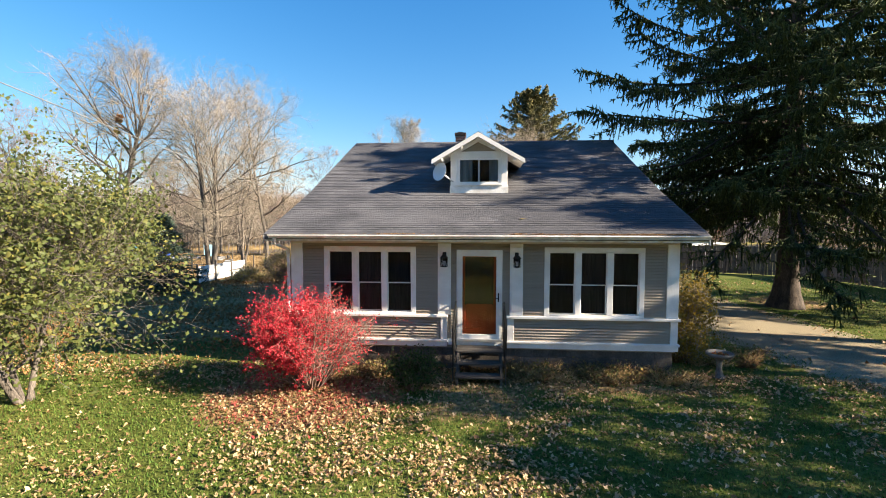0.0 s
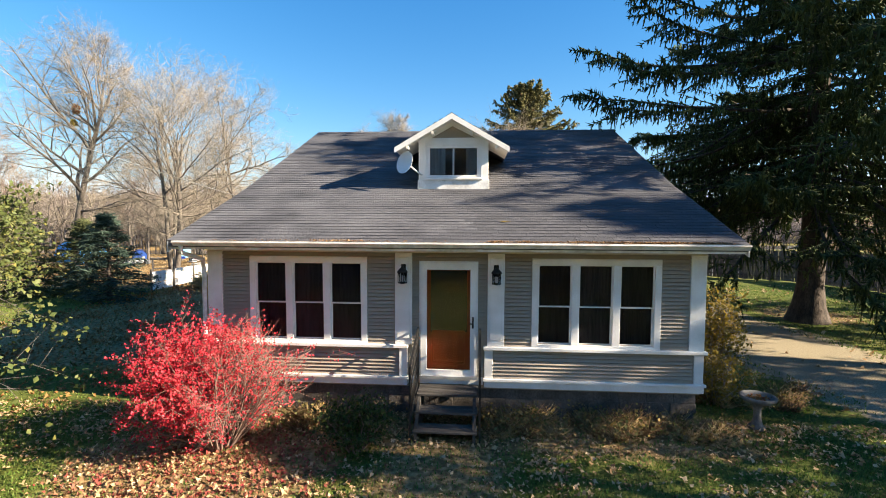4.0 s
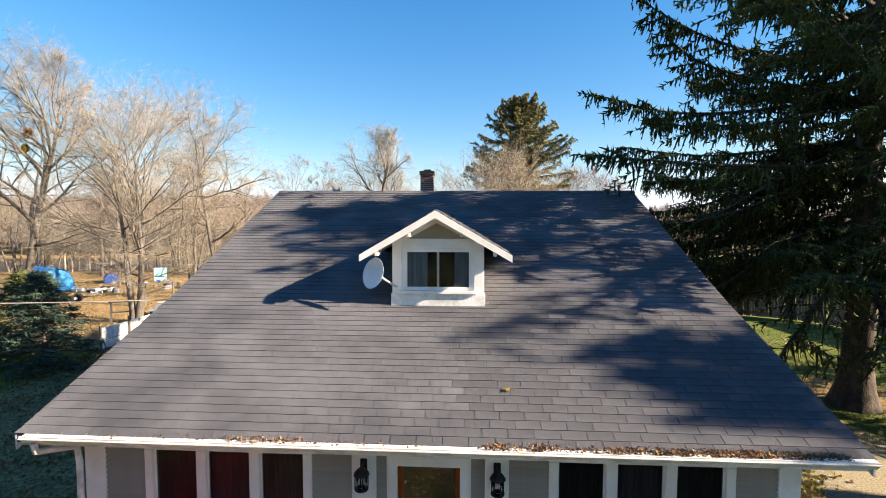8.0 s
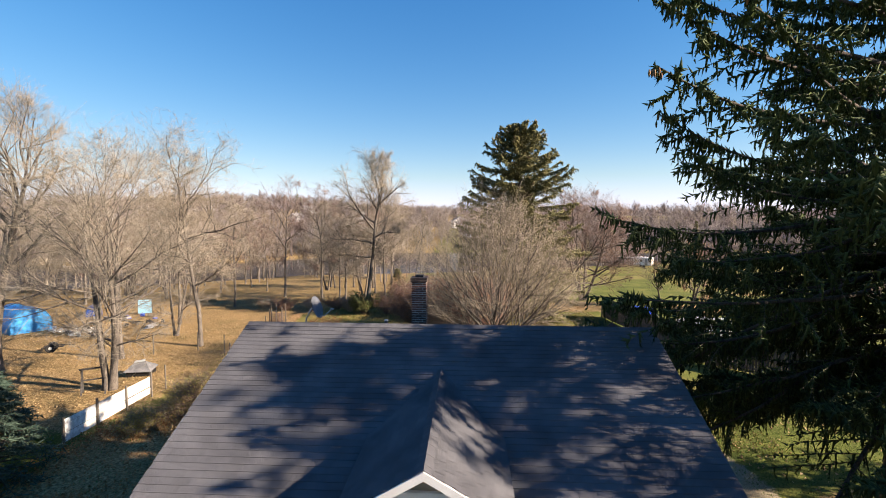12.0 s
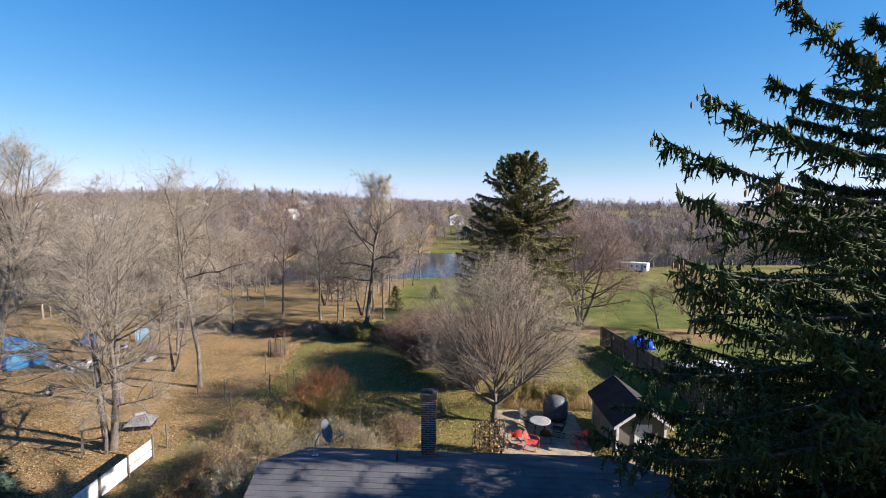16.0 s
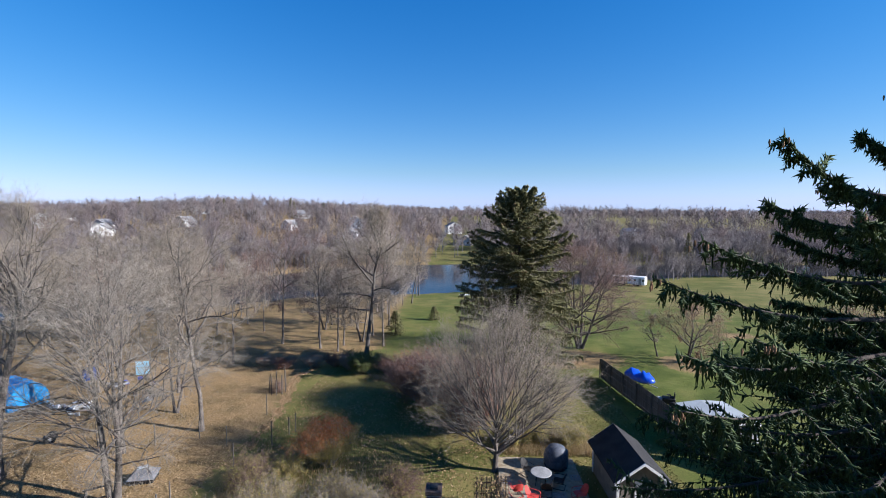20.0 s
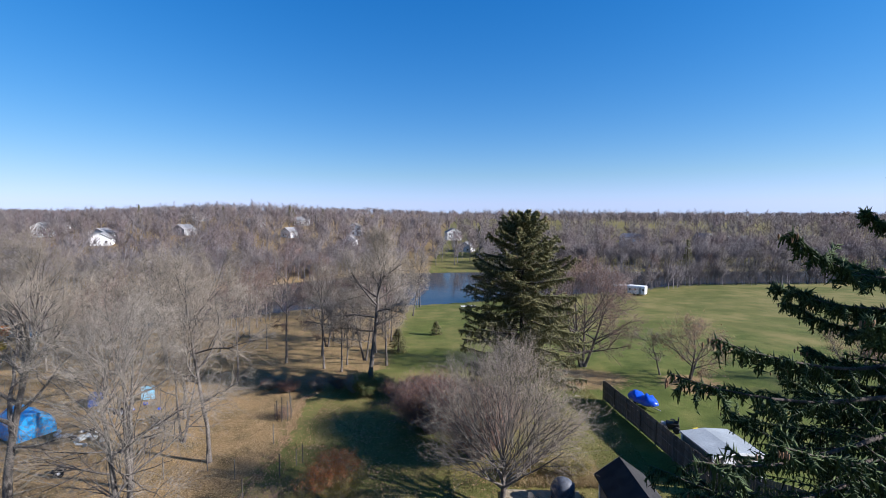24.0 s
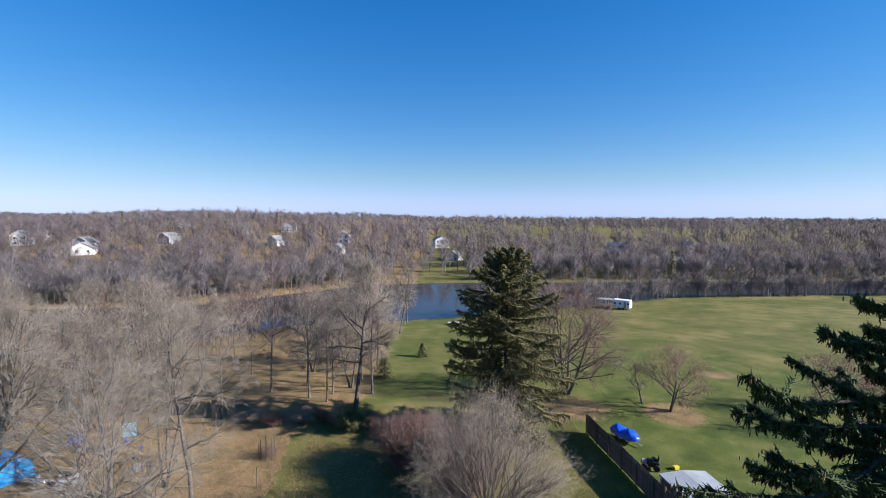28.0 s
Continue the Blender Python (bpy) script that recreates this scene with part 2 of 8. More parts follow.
LEAF_GOLD = palette("golden_tree_leaves", [(0.40, 0.24, 0.03), (0.30, 0.20, 0.03), (0.18, 0.16, 0.035), (0.50, 0.30, 0.04)], 0.6, 0.4)
LEAF_GREEN = palette("deep_green_leaves", [(0.022, 0.045, 0.014), (0.045, 0.075, 0.02), (0.10, 0.12, 0.03)], 0.55, 0.25)
LEAF_YELLOW = palette("yellow_shrub_leaves", [(0.34, 0.23, 0.04), (0.25, 0.18, 0.035), (0.16, 0.15, 0.035), (0.42, 0.29, 0.055)], 0.6, 0.4)
LEAF_RUST = palette("rust_leaves", [(0.36, 0.085, 0.040), (0.42, 0.16, 0.055), (0.30, 0.13, 0.05), (0.27, 0.20, 0.065)], 0.7, 0.3)
LEAF_DRY = palette("dry_fallen_leaves", [(0.26, 0.145, 0.066), (0.44, 0.29, 0.15), (0.62, 0.45, 0.27), (0.16, 0.08, 0.04), (0.50, 0.345, 0.185)], 0.75, 0.15)
LEAF_LITTER = palette("weathered_leaf_litter", [(0.24, 0.155, 0.075), (0.34, 0.235, 0.115), (0.43, 0.315, 0.175), (0.29, 0.19, 0.09)], 0.8, 0.1)
LEAF_BROWN = palette("russet_fallen_leaves", [(0.30, 0.14, 0.05), (0.20, 0.085, 0.03), (0.38, 0.20, 0.08), (0.26, 0.11, 0.04)], 0.8, 0.1)
LEAF_THICKET = palette("thicket_leaves", [(0.38, 0.30, 0.08), (0.28, 0.26, 0.075), (0.20, 0.21, 0.06), (0.40, 0.28, 0.13), (0.48, 0.37, 0.11)], 0.65, 0.4)
DEBRIS = palette("rusty_debris", [(0.17, 0.085, 0.04), (0.11, 0.06, 0.03), (0.24, 0.13, 0.06), (0.33, 0.21, 0.10)], 0.85, 0.1)
LEAF_BORDER = palette("withered_border_leaves", [(0.17, 0.12, 0.055), (0.25, 0.18, 0.085), (0.13, 0.12, 0.045), (0.10, 0.12, 0.04), (0.32, 0.20, 0.06)], 0.75, 0.25)
LEAF_DRY_RED = palette("fallen_red_leaves", [(0.25, 0.045, 0.038), (0.31, 0.10, 0.07), (0.24, 0.11, 0.06), (0.28, 0.035, 0.04)], 0.75, 0.15)
GRASS = palette("grass_blades", [(0.05, 0.10, 0.018), (0.08, 0.145, 0.026), (0.12, 0.185, 0.038), (0.19, 0.20, 0.06)], 0.7, 0.3)
GRASS_DULL = palette("autumn_lawn_blades", [(0.072, 0.077, 0.018), (0.106, 0.103, 0.027), (0.150, 0.132, 0.042), (0.215, 0.172, 0.062)], 0.75, 0.25)
DRY_GRASS = palette("straw_grass", [(0.30, 0.22, 0.11), (0.40, 0.30, 0.16), (0.22, 0.15, 0.07)], 0.8, 0.25)
STALK = palette("brown_stalks", [(0.14, 0.085, 0.04), (0.20, 0.12, 0.06), (0.10, 0.06, 0.03)], 0.85, 0.2)
FENCE_WOOD = material("grey_fence_wood", (0.085, 0.073, 0.060), (0.16, 0.138, 0.115), 2, 0.93, 0.3, 25, 0.7, rand=0.22, stretch=(3, 3, 0.4))
BLUE_TARP = material("bright_blue_tarp", (0.015, 0.20, 0.48), (0.035, 0.34, 0.70), 1.5, 0.45, 0.4, 6, 0.85, spec=0.5)
NAVY_TARP = material("navy_tarp", (0.008, 0.035, 0.16), (0.015, 0.06, 0.25), 1.5, 0.45, 0.5, 5, 0.85, spec=0.4)
ROYAL_TARP = material("royal_blue_tarp", (0.006, 0.045, 0.40), (0.012, 0.09, 0.58), 1.5, 0.4, 0.5, 5, 0.85, spec=0.5)
TENT_PALE = material("pale_blue_sheet", (0.20, 0.45, 0.62), (0.30, 0.55, 0.70), 1.5, 0.6, 0.2, 6)
COVER = material("slate_blue_cover", (0.060, 0.068, 0.085), (0.105, 0.115, 0.14), 3, 0.6, 0.3, 14, 0.8)
GREY_PANEL = material("grey_panel", (0.22, 0.22, 0.22), (0.32, 0.32, 0.32), 2, 0.8, 0.1, 20)
DULL_SHEET = material("dull_grey_sheet", (0.10, 0.10, 0.105), (0.17, 0.17, 0.175), 2, 0.8, 0.3, 12)
RED_PLASTIC = material("red_plastic", (0.42, 0.045, 0.038), (0.52, 0.075, 0.06), 3, 0.5, 0.03)
YELLOW = material("yellow_paint", (0.62, 0.46, 0.02), (0.70, 0.53, 0.03), 3, 0.5, 0.03)
RUBBER = material("black_rubber", (0.015, 0.015, 0.015), (0.03, 0.03, 0.03), 5, 0.85, 0.2)
PALE_SIDING = material("pale_house_siding", (0.55, 0.55, 0.54), (0.72, 0.71, 0.69), 0.5, 0.8, 0.05, 6, 0.92, rand=0.25)
BLUE_SIDING = material("blue_house_siding", (0.10, 0.26, 0.48), (0.13, 0.32, 0.55), 0.5, 0.8, 0.05, 6, 0.92)
GREY_ROOF = material("far_grey_roof", (0.17, 0.165, 0.16), (0.26, 0.25, 0.245), 0.6, 0.9, 0.1, 8, 0.85, rand=0.25)
SHED_ROOF = material("pale_metal_roof", (0.29, 0.31, 0.31), (0.38, 0.40, 0.40), 0.7, 0.6, 0.05, 10, 0.85, metal=0.1)
SHED_WALL = material("buff_shed_siding", (0.165, 0.145, 0.115), (0.225, 0.20, 0.16), 1.5, 0.85, 0.1, 30, rand=0.05)
# opaque dark glass; also colours the sheet that passes for the dormer's dark room
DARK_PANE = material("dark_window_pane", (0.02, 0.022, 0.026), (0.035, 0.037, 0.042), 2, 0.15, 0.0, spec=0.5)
WIRE = material("weathered_cable", (0.10, 0.10, 0.10), (0.18, 0.18, 0.18), 3, 0.7, 0.0)


# ---- mesh helpers ----
def part(name, bm, mat, parent=None, label=""):
    me = bpy.data.meshes.new(name)
    bm.normal_update()
    bm.to_mesh(me)
    bm.free()
    me.materials.append(mat)
    ob = new(name, me)
    ob.parent = parent
    if label:
        ob["label"] = label
    return ob


def thing(name, label, category, at=(0, 0, 0), turn=0, group="", kind=""):
    ob = new(name)
    ob.empty_display_size = 0.1
    ob.matrix_basis = pose(*at, 0, 0, turn)
    return tagged(ob, label, category, group, kind)


def box(bm, x0, x1, y0, y1, z0, z1, m=None):
    v = [bm.verts.new((x, y, z)) for x in (x0, x1) for y in (y0, y1) for z in (z0, z1)]
    for a in ((0, 1, 3, 2), (4, 6, 7, 5), (0, 4, 5, 1), (2, 3, 7, 6), (0, 2, 6, 4), (1, 5, 7, 3)):
        bm.faces.new([v[k] for k in a])
    if m is not None:
        bmesh.ops.transform(bm, matrix=m, verts=v)
    return v


def boxes(*rows, bevel=0.0):
    bm = bmesh.new()
    for r in rows:
        box(bm, *r)
    if bevel:
        bmesh.ops.bevel(bm, geom=list(bm.edges), offset=bevel, segments=1, affect="EDGES", clamp_overlap=True)
    return bm


def prism(bm, outline, axis, a, b):
    """A flat outline (list of 2-vectors) drawn out along axis from a to b."""
    def put(p, d):
        return {"x": (d, p[0], p[1]), "y": (p[0], d, p[1]), "z": (p[0], p[1], d)}[axis]
    lo = [bm.verts.new(put(p, a)) for p in outline]
    hi = [bm.verts.new(put(p, b)) for p in outline]
    n = len(outline)
    bm.faces.new(lo)
    bm.faces.new(hi[::-1])
    for k in range(n):
        bm.faces.new((lo[k], hi[k], hi[(k + 1) % n], lo[(k + 1) % n]))
    bmesh.ops.recalc_face_normals(bm, faces=list(bm.faces))


def lathe(profile, segments=16):
    bm = bmesh.new()
    rings = []
    for r, z in profile:
        rings.append([bm.verts.new((max(r, 0.0005) * math.cos(2 * math.pi * k / segments), max(r, 0.0005) * math.sin(2 * math.pi * k / segments), z)) for k in range(segments)])
    for a, b in zip(rings, rings[1:]):
        for k in range(segments):
            bm.faces.new((a[k], a[(k + 1) % segments], b[(k + 1) % segments], b[k]))
    bm.faces.new(rings[0][::-1])
    bm.faces.new(rings[-1])
    for f in bm.faces:
        f.smooth = True
    return bm


def np_mesh(name, verts, groups, mats, parent=None, label="", smooth=False):
    """One mesh from numpy arrays: groups are face arrays (n by corners), each with its material index."""
    me = bpy.data.meshes.new(name)
    verts = np.asarray(verts, dtype=np.float32)
    me.vertices.add(len(verts))
    me.vertices.foreach_set("co", verts.ravel())
    loops = np.concatenate([f.ravel() for f, _ in groups]).astype(np.int32)
    totals = np.concatenate([np.full(len(f), f.shape[1]) for f, _ in groups]).astype(np.int32)
    index = np.concatenate([np.full(len(f), k) for f, k in groups]).astype(np.int32)
    me.loops.add(len(loops))
    me.loops.foreach_set("vertex_index", loops)
    me.polygons.add(len(totals))
    me.polygons.foreach_set("loop_start", np.concatenate([[0], np.cumsum(totals)[:-1]]).astype(np.int32))
    me.polygons.foreach_set("material_index", index)
    if smooth:
        me.polygons.foreach_set("use_smooth", np.ones(len(totals), dtype=bool))
    for m in mats:
        me.materials.append(m)
    me.update(calc_edges=True)
    ob = new(name, me)
    ob.parent = parent
    if label:
        ob["label"] = label
    return ob


def unit(v):
    return v / np.maximum(np.linalg.norm(v, axis=-1, keepdims=True), 1e-9)


def tubes(P, R, sides, offset=0):
    """Tapered tubes round polylines P (n, k, 3) with radii R (n, k)."""
    n, k, _ = P.shape
    T = np.gradient(P, axis=1)
    T = unit(T)
    ref = np.where(np.abs(T[:, :1, 2:3]) > 0.8, np.array([1.0, 0, 0]), np.array([0, 0, 1.0]))
    U = unit(np.cross(T, np.broadcast_to(ref, T.shape)))
    V = np.cross(T, U)
    a = np.arange(sides) * 2 * np.pi / sides
    ring = U[:, :, None] * np.cos(a)[None, None, :, None] + V[:, :, None] * np.sin(a)[None, None, :, None]
    verts = (P[:, :, None] + ring * R[:, :, None, None]).reshape(-1, 3)
    i = np.arange(n)[:, None, None] * k * sides
    j = np.arange(k - 1)[None, :, None] * sides
    s = np.arange(sides)[None, None, :]
    s2 = (s + 1) % sides
    quads = np.stack(np.broadcast_arrays(i + j + s, i + j + s2, i + j + sides + s2, i + j + sides + s), -1).reshape(-1, 4)
    return verts, quads + offset


def spikes(A, B, r, offset=0):
    """Thin three-sided spikes from A to B."""
    T = unit(B - A)
    ref = np.where(np.abs(T[:, 2:3]) > 0.8, np.array([1.0, 0, 0]), np.array([0, 0, 1.0]))
    U = unit(np.cross(T, ref))
    V = np.cross(T, U)
    r = np.asarray(r).reshape(-1, 1) * np.ones((len(A), 1))
    vs = [A + (U * math.cos(a) + V * math.sin(a)) * r for a in (0, 2.0944, 4.18879)] + [B]
    verts = np.stack(vs, 1).reshape(-1, 3)
    i = np.arange(len(A))[:, None] * 4
    tris = np.concatenate([i + [0, 1, 3], i + [1, 2, 3], i + [2, 0, 3]])
    return verts, tris + offset


def grow(rng, start, way, length, nseg, wander, lift):
    """Polylines from start along way; lift bends them up (minus: down)."""
    n = len(start)
    P = [start]
    d = unit(way)
    step = (length / nseg)[:, None]
    for _ in range(nseg):
        d = unit(d + rng.normal(0, wander, (n, 3)) + np.array([0, 0, 1.0]) * lift)
        P.append(P[-1] + d * step)
    return np.stack(P, 1)


def sprout(rng, P, R, count, lo, hi, angle, spread=0.25):
    """Places, directions, radii and parent lengths for side branches on polylines."""
    n, k, _ = P.shape
    idx = np.repeat(np.arange(n), count)
    u = np.tile((np.arange(count) + 0.5) / count, n) + rng.uniform(-0.5, 0.5, n * count) / count
    u = lo + (hi - lo) * np.clip(u, 0, 1)
    f = u * (k - 1)
    j = np.minimum(f.astype(int), k - 2)
    w = (f - j)[:, None]
    at = P[idx, j] * (1 - w) + P[idx, j + 1] * w
    t = unit(P[idx, j + 1] - P[idx, j])
    side = unit(np.cross(t, rng.normal(0, 1, t.shape)))
    a = np.radians(angle) * (1 + rng.normal(0, spread, len(u)))[:, None]
    way = t * np.cos(a) + side * np.sin(a)
    rad = R[idx, j] * (1 - w[:, 0]) + R[idx, j + 1] * w[:, 0]
    plen = np.linalg.norm(P[:, 1:] - P[:, :-1], axis=2).sum(1)[idx]
    return at, way, rad, u, plen


def bare_tree(name, label, seed, height, spread, fork=0.3, counts=(12, 8, 8, 6, 3), trunk_r=0.22, twig=None, bark=None,
              lift=0.05, stems=1, category="tree", group="", upright=0.75, twig_r=0.006, angles=(58, 48, 44, 42), wander=1.0, fine_seg=3, lean=(0.15, 0.45), dome=0.0):
    """A leafless tree: trunk, limbs, boughs, branches and many thin twigs."""
    rng = np.random.default_rng(seed)
    root = thing(name, label, category, group=group)
    st = np.zeros((stems, 3))
    way = np.tile([0, 0, 1.0], (stems, 1))
    if stems > 1:
        a = rng.uniform(0, 6.28, stems)
        st[:, 0], st[:, 1] = np.cos(a) * trunk_r, np.sin(a) * trunk_r
        tip = rng.uniform(*lean, (stems, 1))
        if dome:
            a = np.arange(stems) * 2.4
            bend = rng.uniform(0.04, 1.22, (stems, 1))
            tip = np.tan(bend)
        way = unit(way + np.stack([np.cos(a), np.sin(a), a * 0], 1) * tip)
    st[:, 2] = 0.75 if dome else -0.15
    hs = height * rng.uniform(0.8, 0.95, stems)
    if stems > 1:
        hs *= 1 - dome * (np.arctan(tip[:, 0]) / 1.22) ** 1.5
    P0 = grow(rng, st, way, hs, 12, 0.05, 0.03)
    prof = np.linspace(1, 0.12, 13) ** 0.9
    R0 = trunk_r * prof[None] * np.ones((stems, 1))
    R0[:, 0] *= 1.5
    V, F = tubes(P0, R0, 9)
    if dome:
        v, f = tubes(np.array([[[0, 0, -0.2], [0, 0, 0.3], [0, 0, 0.95]]]), np.array([[0.24, 0.19, 0.21]]), 12, len(V))
        V, F = np.concatenate([V, v]), np.concatenate([F, f])
    at, way, rad, u, plen = sprout(rng, P0, R0, counts[0], fork, 0.97, angles[0])
    out = way.copy()
    out[:, 2] = np.abs(out[:, 2]) * upright + 0.15
    ln = spread * (1.15 - 0.75 * (u - fork) / (1 - fork)) * rng.uniform(0.75, 1.15, len(u))
    P1 = grow(rng, at, out, ln, 8, 0.13 * wander, lift)
    R1 = np.minimum(rad * 0.65, 0.024 * ln[:])[:, None] * np.linspace(1, 0.16, 9)[None]
    v, f = tubes(P1, R1, 6, len(V))
    V, F = np.concatenate([V, v]), np.concatenate([F, f])
    at, way, rad, u, plen = sprout(rng, P1, R1, counts[1], 0.18, 0.98, angles[1])
    ln = plen * rng.uniform(0.4, 0.72, len(u)) * (1.15 - 0.6 * u)
    P2 = grow(rng, at, way, ln, 5, 0.15 * wander, lift * 1.6)
    R2 = np.maximum(np.minimum(rad * 0.65, 0.028 * ln), twig_r * 1.4)[:, None] * np.linspace(1, 0.3, 6)[None]
    v, f = tubes(P2, R2, 4, len(V))
    V, F = np.concatenate([V, v]), np.concatenate([F, f])
    np_mesh("trunk", V, [(F, 0)], [bark or BARK], root, smooth=True)
    at, way, rad, u, plen = sprout(rng, P2, R2, counts[2], 0.15, 1.0, angles[2])
    ln = np.clip(plen * rng.uniform(0.4, 0.7, len(u)), 0.25, 2.0)
    P3 = grow(rng, at, way, ln, fine_seg, 0.16 * wander, lift * 2)
    R3 = np.maximum(rad * 0.55, twig_r)[:, None] * np.linspace(1, 0.5, fine_seg + 1)[None]
    V, F = tubes(P3, R3, 3)
    at, way, rad, u, plen = sprout(rng, P3, R3, counts[3], 0.15, 1.0, angles[3])
    ln = np.clip(plen * rng.uniform(0.45, 0.85, len(u)), 0.2, 1.1)
    end = at + unit(way + np.array([0, 0, lift * 2])) * ln[:, None]
    v, f3 = spikes(at, end, np.maximum(rad * 0.6, twig_r * 0.8), len(V))
    V = np.concatenate([V, v])
    if counts[4]:
        idx = np.repeat(np.arange(len(at)), counts[4])
        w = rng.uniform(0.3, 0.95, len(idx))[:, None]
        a2 = at[idx] * (1 - w) + end[idx] * w
        d2 = unit(unit(end - at)[idx] + rng.normal(0, 0.5, (len(idx), 3)) + np.array([0, 0, lift * 2]))
        v, f = spikes(a2, a2 + d2 * rng.uniform(0.15, 0.5, (len(idx), 1)), twig_r * 0.65, len(V))
        V, f3 = np.concatenate([V, v]), np.concatenate([f3, f])
    np_mesh("crown", V, [(F, 0), (f3, 0)], [twig or TWIG], root)
    return root, end


def to_shell(p, d, centre, axes):
    """How far from points along directions an ellipsoid's surface lies."""
    q, e = (p - centre) / axes, d / axes
    A, B, C = (e * e).sum(1), (q * e).sum(1), (q * q).sum(1) - 1
    return np.maximum((-B + np.sqrt(np.maximum(B * B - A * C, 0))) / A, 0.0)


def crowned_tree(name, label, seed, height, width, base, trunk_r=0.2, fork=(0.3, 0.75), limbs=9, counts=(8, 7, 6, 3), tilt=(18, 62), crook=0.10, lift=0.03, twig=None, bark=None,
                 twig_r=0.007, group="", stems=1, splay=0.25, category="tree", side=44, lean=0.0, thin=1.0):
    """A leafless tree whose limbs fork again and again and end on a rounded crown."""
    rng = np.random.default_rng(seed)
    root = thing(name, label, category, group=group)
    centre, axes = np.array([lean, 0, (base + height) / 2]), np.array([width / 2, width / 2, (height - base) / 2])
    a = np.arange(stems) * 2.4 + rng.uniform(0, 6.28)
    st = np.stack([np.cos(a) * trunk_r * 0.8 * (stems > 1), np.sin(a) * trunk_r * 0.8 * (stems > 1), np.full(stems, -0.2)], 1)
    way = np.stack([np.cos(a) * splay * (stems > 1) + lean / height, np.sin(a) * splay * (stems > 1), np.ones(stems)], 1)
    top = height * (fork[1] + 0.14) * rng.uniform(0.85, 1.0, stems)
    P0 = grow(rng, st, way, top, 10, 0.03 + 0.2 * crook * (stems == 1), 0.02)
    R0 = trunk_r * (np.linspace(1, 0.0, 11) ** 0.75 * 0.85 + 0.12)[None] * np.ones((stems, 1))
    R0[:, 0] *= 1.45
    V, F = tubes(P0, R0, 9)
    at, _, rad, u, _ = sprout(rng, P0, R0, limbs, fork[0] / (fork[1] + 0.14), 0.99, 40)
    n = len(at)
    az = np.arange(n) * 2.399963 + rng.normal(0, 0.35, n)
    t = np.radians(tilt[0] + (tilt[1] - tilt[0]) * ((u.max() - u) / (u.max() - u.min())) ** 0.75 + rng.normal(0, 7, n))
    way = np.stack([np.sin(t) * np.cos(az), np.sin(t) * np.sin(az), np.cos(t)], 1)
    ln = to_shell(at, way, centre, axes) * rng.uniform(0.78, 1.02, n) + 0.3
    P1 = grow(rng, at, way, ln, 8, crook, lift)
    R1 = thin * np.minimum(rad * 0.8, 0.008 + 0.02 * ln)[:, None] * np.linspace(1, 0.22, 9)[None]
    v, f = tubes(P1, R1, 6, len(V))
    V, F = np.concatenate([V, v]), np.concatenate([F, f])
    at, way, rad, u, plen = sprout(rng, P1, R1, counts[0], 0.16, 1.0, side)
    way[:, 2] += 0.12
    way = unit(way)
    ln = np.minimum(to_shell(at, way, centre, axes) * rng.uniform(0.6, 1.0, len(u)), plen * rng.uniform(0.35, 0.75, len(u))) + 0.3
    P2 = grow(rng, at, way, ln, 5, crook * 1.15, lift)
    R2 = np.maximum(np.minimum(rad * 0.7, 0.004 + 0.014 * ln), twig_r * 1.3)[:, None] * np.linspace(1, 0.35, 6)[None]
    v, f = tubes(P2, R2, 4, len(V))
    V, F = np.concatenate([V, v]), np.concatenate([F, f])
    np_mesh("trunk", V, [(F, 0)], [bark or BARK], root, smooth=True)
    at, way, rad, u, plen = sprout(rng, P2, R2, counts[1], 0.12, 1.0, side)
    ln = np.clip(plen * rng.uniform(0.3, 0.7, len(u)), 0.25, 1.9)
    P3 = grow(rng, at, way, ln, 3, crook * 1.2, lift * 1.5)
    R3 = np.maximum(rad * 0.55, twig_r)[:, None] * np.linspace(1, 0.55, 4)[None]
    V, F = tubes(P3, R3, 3)
    at, way, rad, u, plen = sprout(rng, P3, R3, counts[2], 0.12, 1.0, side)
    ln = np.clip(plen * rng.uniform(0.4, 0.85, len(u)), 0.2, 0.95)
    end = at + unit(way + np.array([0, 0, lift * 2])) * ln[:, None]
    v, f3 = spikes(at, end, np.maximum(rad * 0.6, twig_r * 0.85), len(V))
    V = np.concatenate([V, v])
    if counts[3]:
        idx = np.repeat(np.arange(len(at)), counts[3])
        w = rng.uniform(0.25, 0.95, len(idx))[:, None]
        a2 = at[idx] * (1 - w) + end[idx] * w
        d2 = unit(unit(end - at)[idx] + rng.normal(0, 0.45, (len(idx), 3)) + np.array([0, 0, 0.1]))
        v, f = spikes(a2, a2 + d2 * rng.uniform(0.15, 0.5, (len(idx), 1)), twig_r * 0.7, len(V))
        V, f3 = np.concatenate([V, v]), np.concatenate([f3, f])
    np_mesh("crown", V, [(F, 0), (f3, 0)], [twig or TWIG], root)
    return root, end


def leaf_cards(rng, at, size, fold=0.3):
    """Small folded leaves (two triangles each) at points."""
    n = len(at)
    d = unit(rng.normal(0, 1, (n, 3)))
    e = unit(np.cross(d, rng.normal(0, 1, (n, 3))))
    nn = np.cross(d, e)
    s = (size * rng.uniform(0.6, 1.3, n))[:, None]
    v = np.stack([at - d * s * 0.5, at + e * s * 0.36 + nn * s * fold * 0.5, at + d * s * 0.5, at - e * s * 0.36 + nn * s * fold * 0.5], 1).reshape(-1, 3)
    i = np.arange(n)[:, None] * 4
    return v, np.concatenate([i + [0, 1, 2], i + [0, 2, 3]])


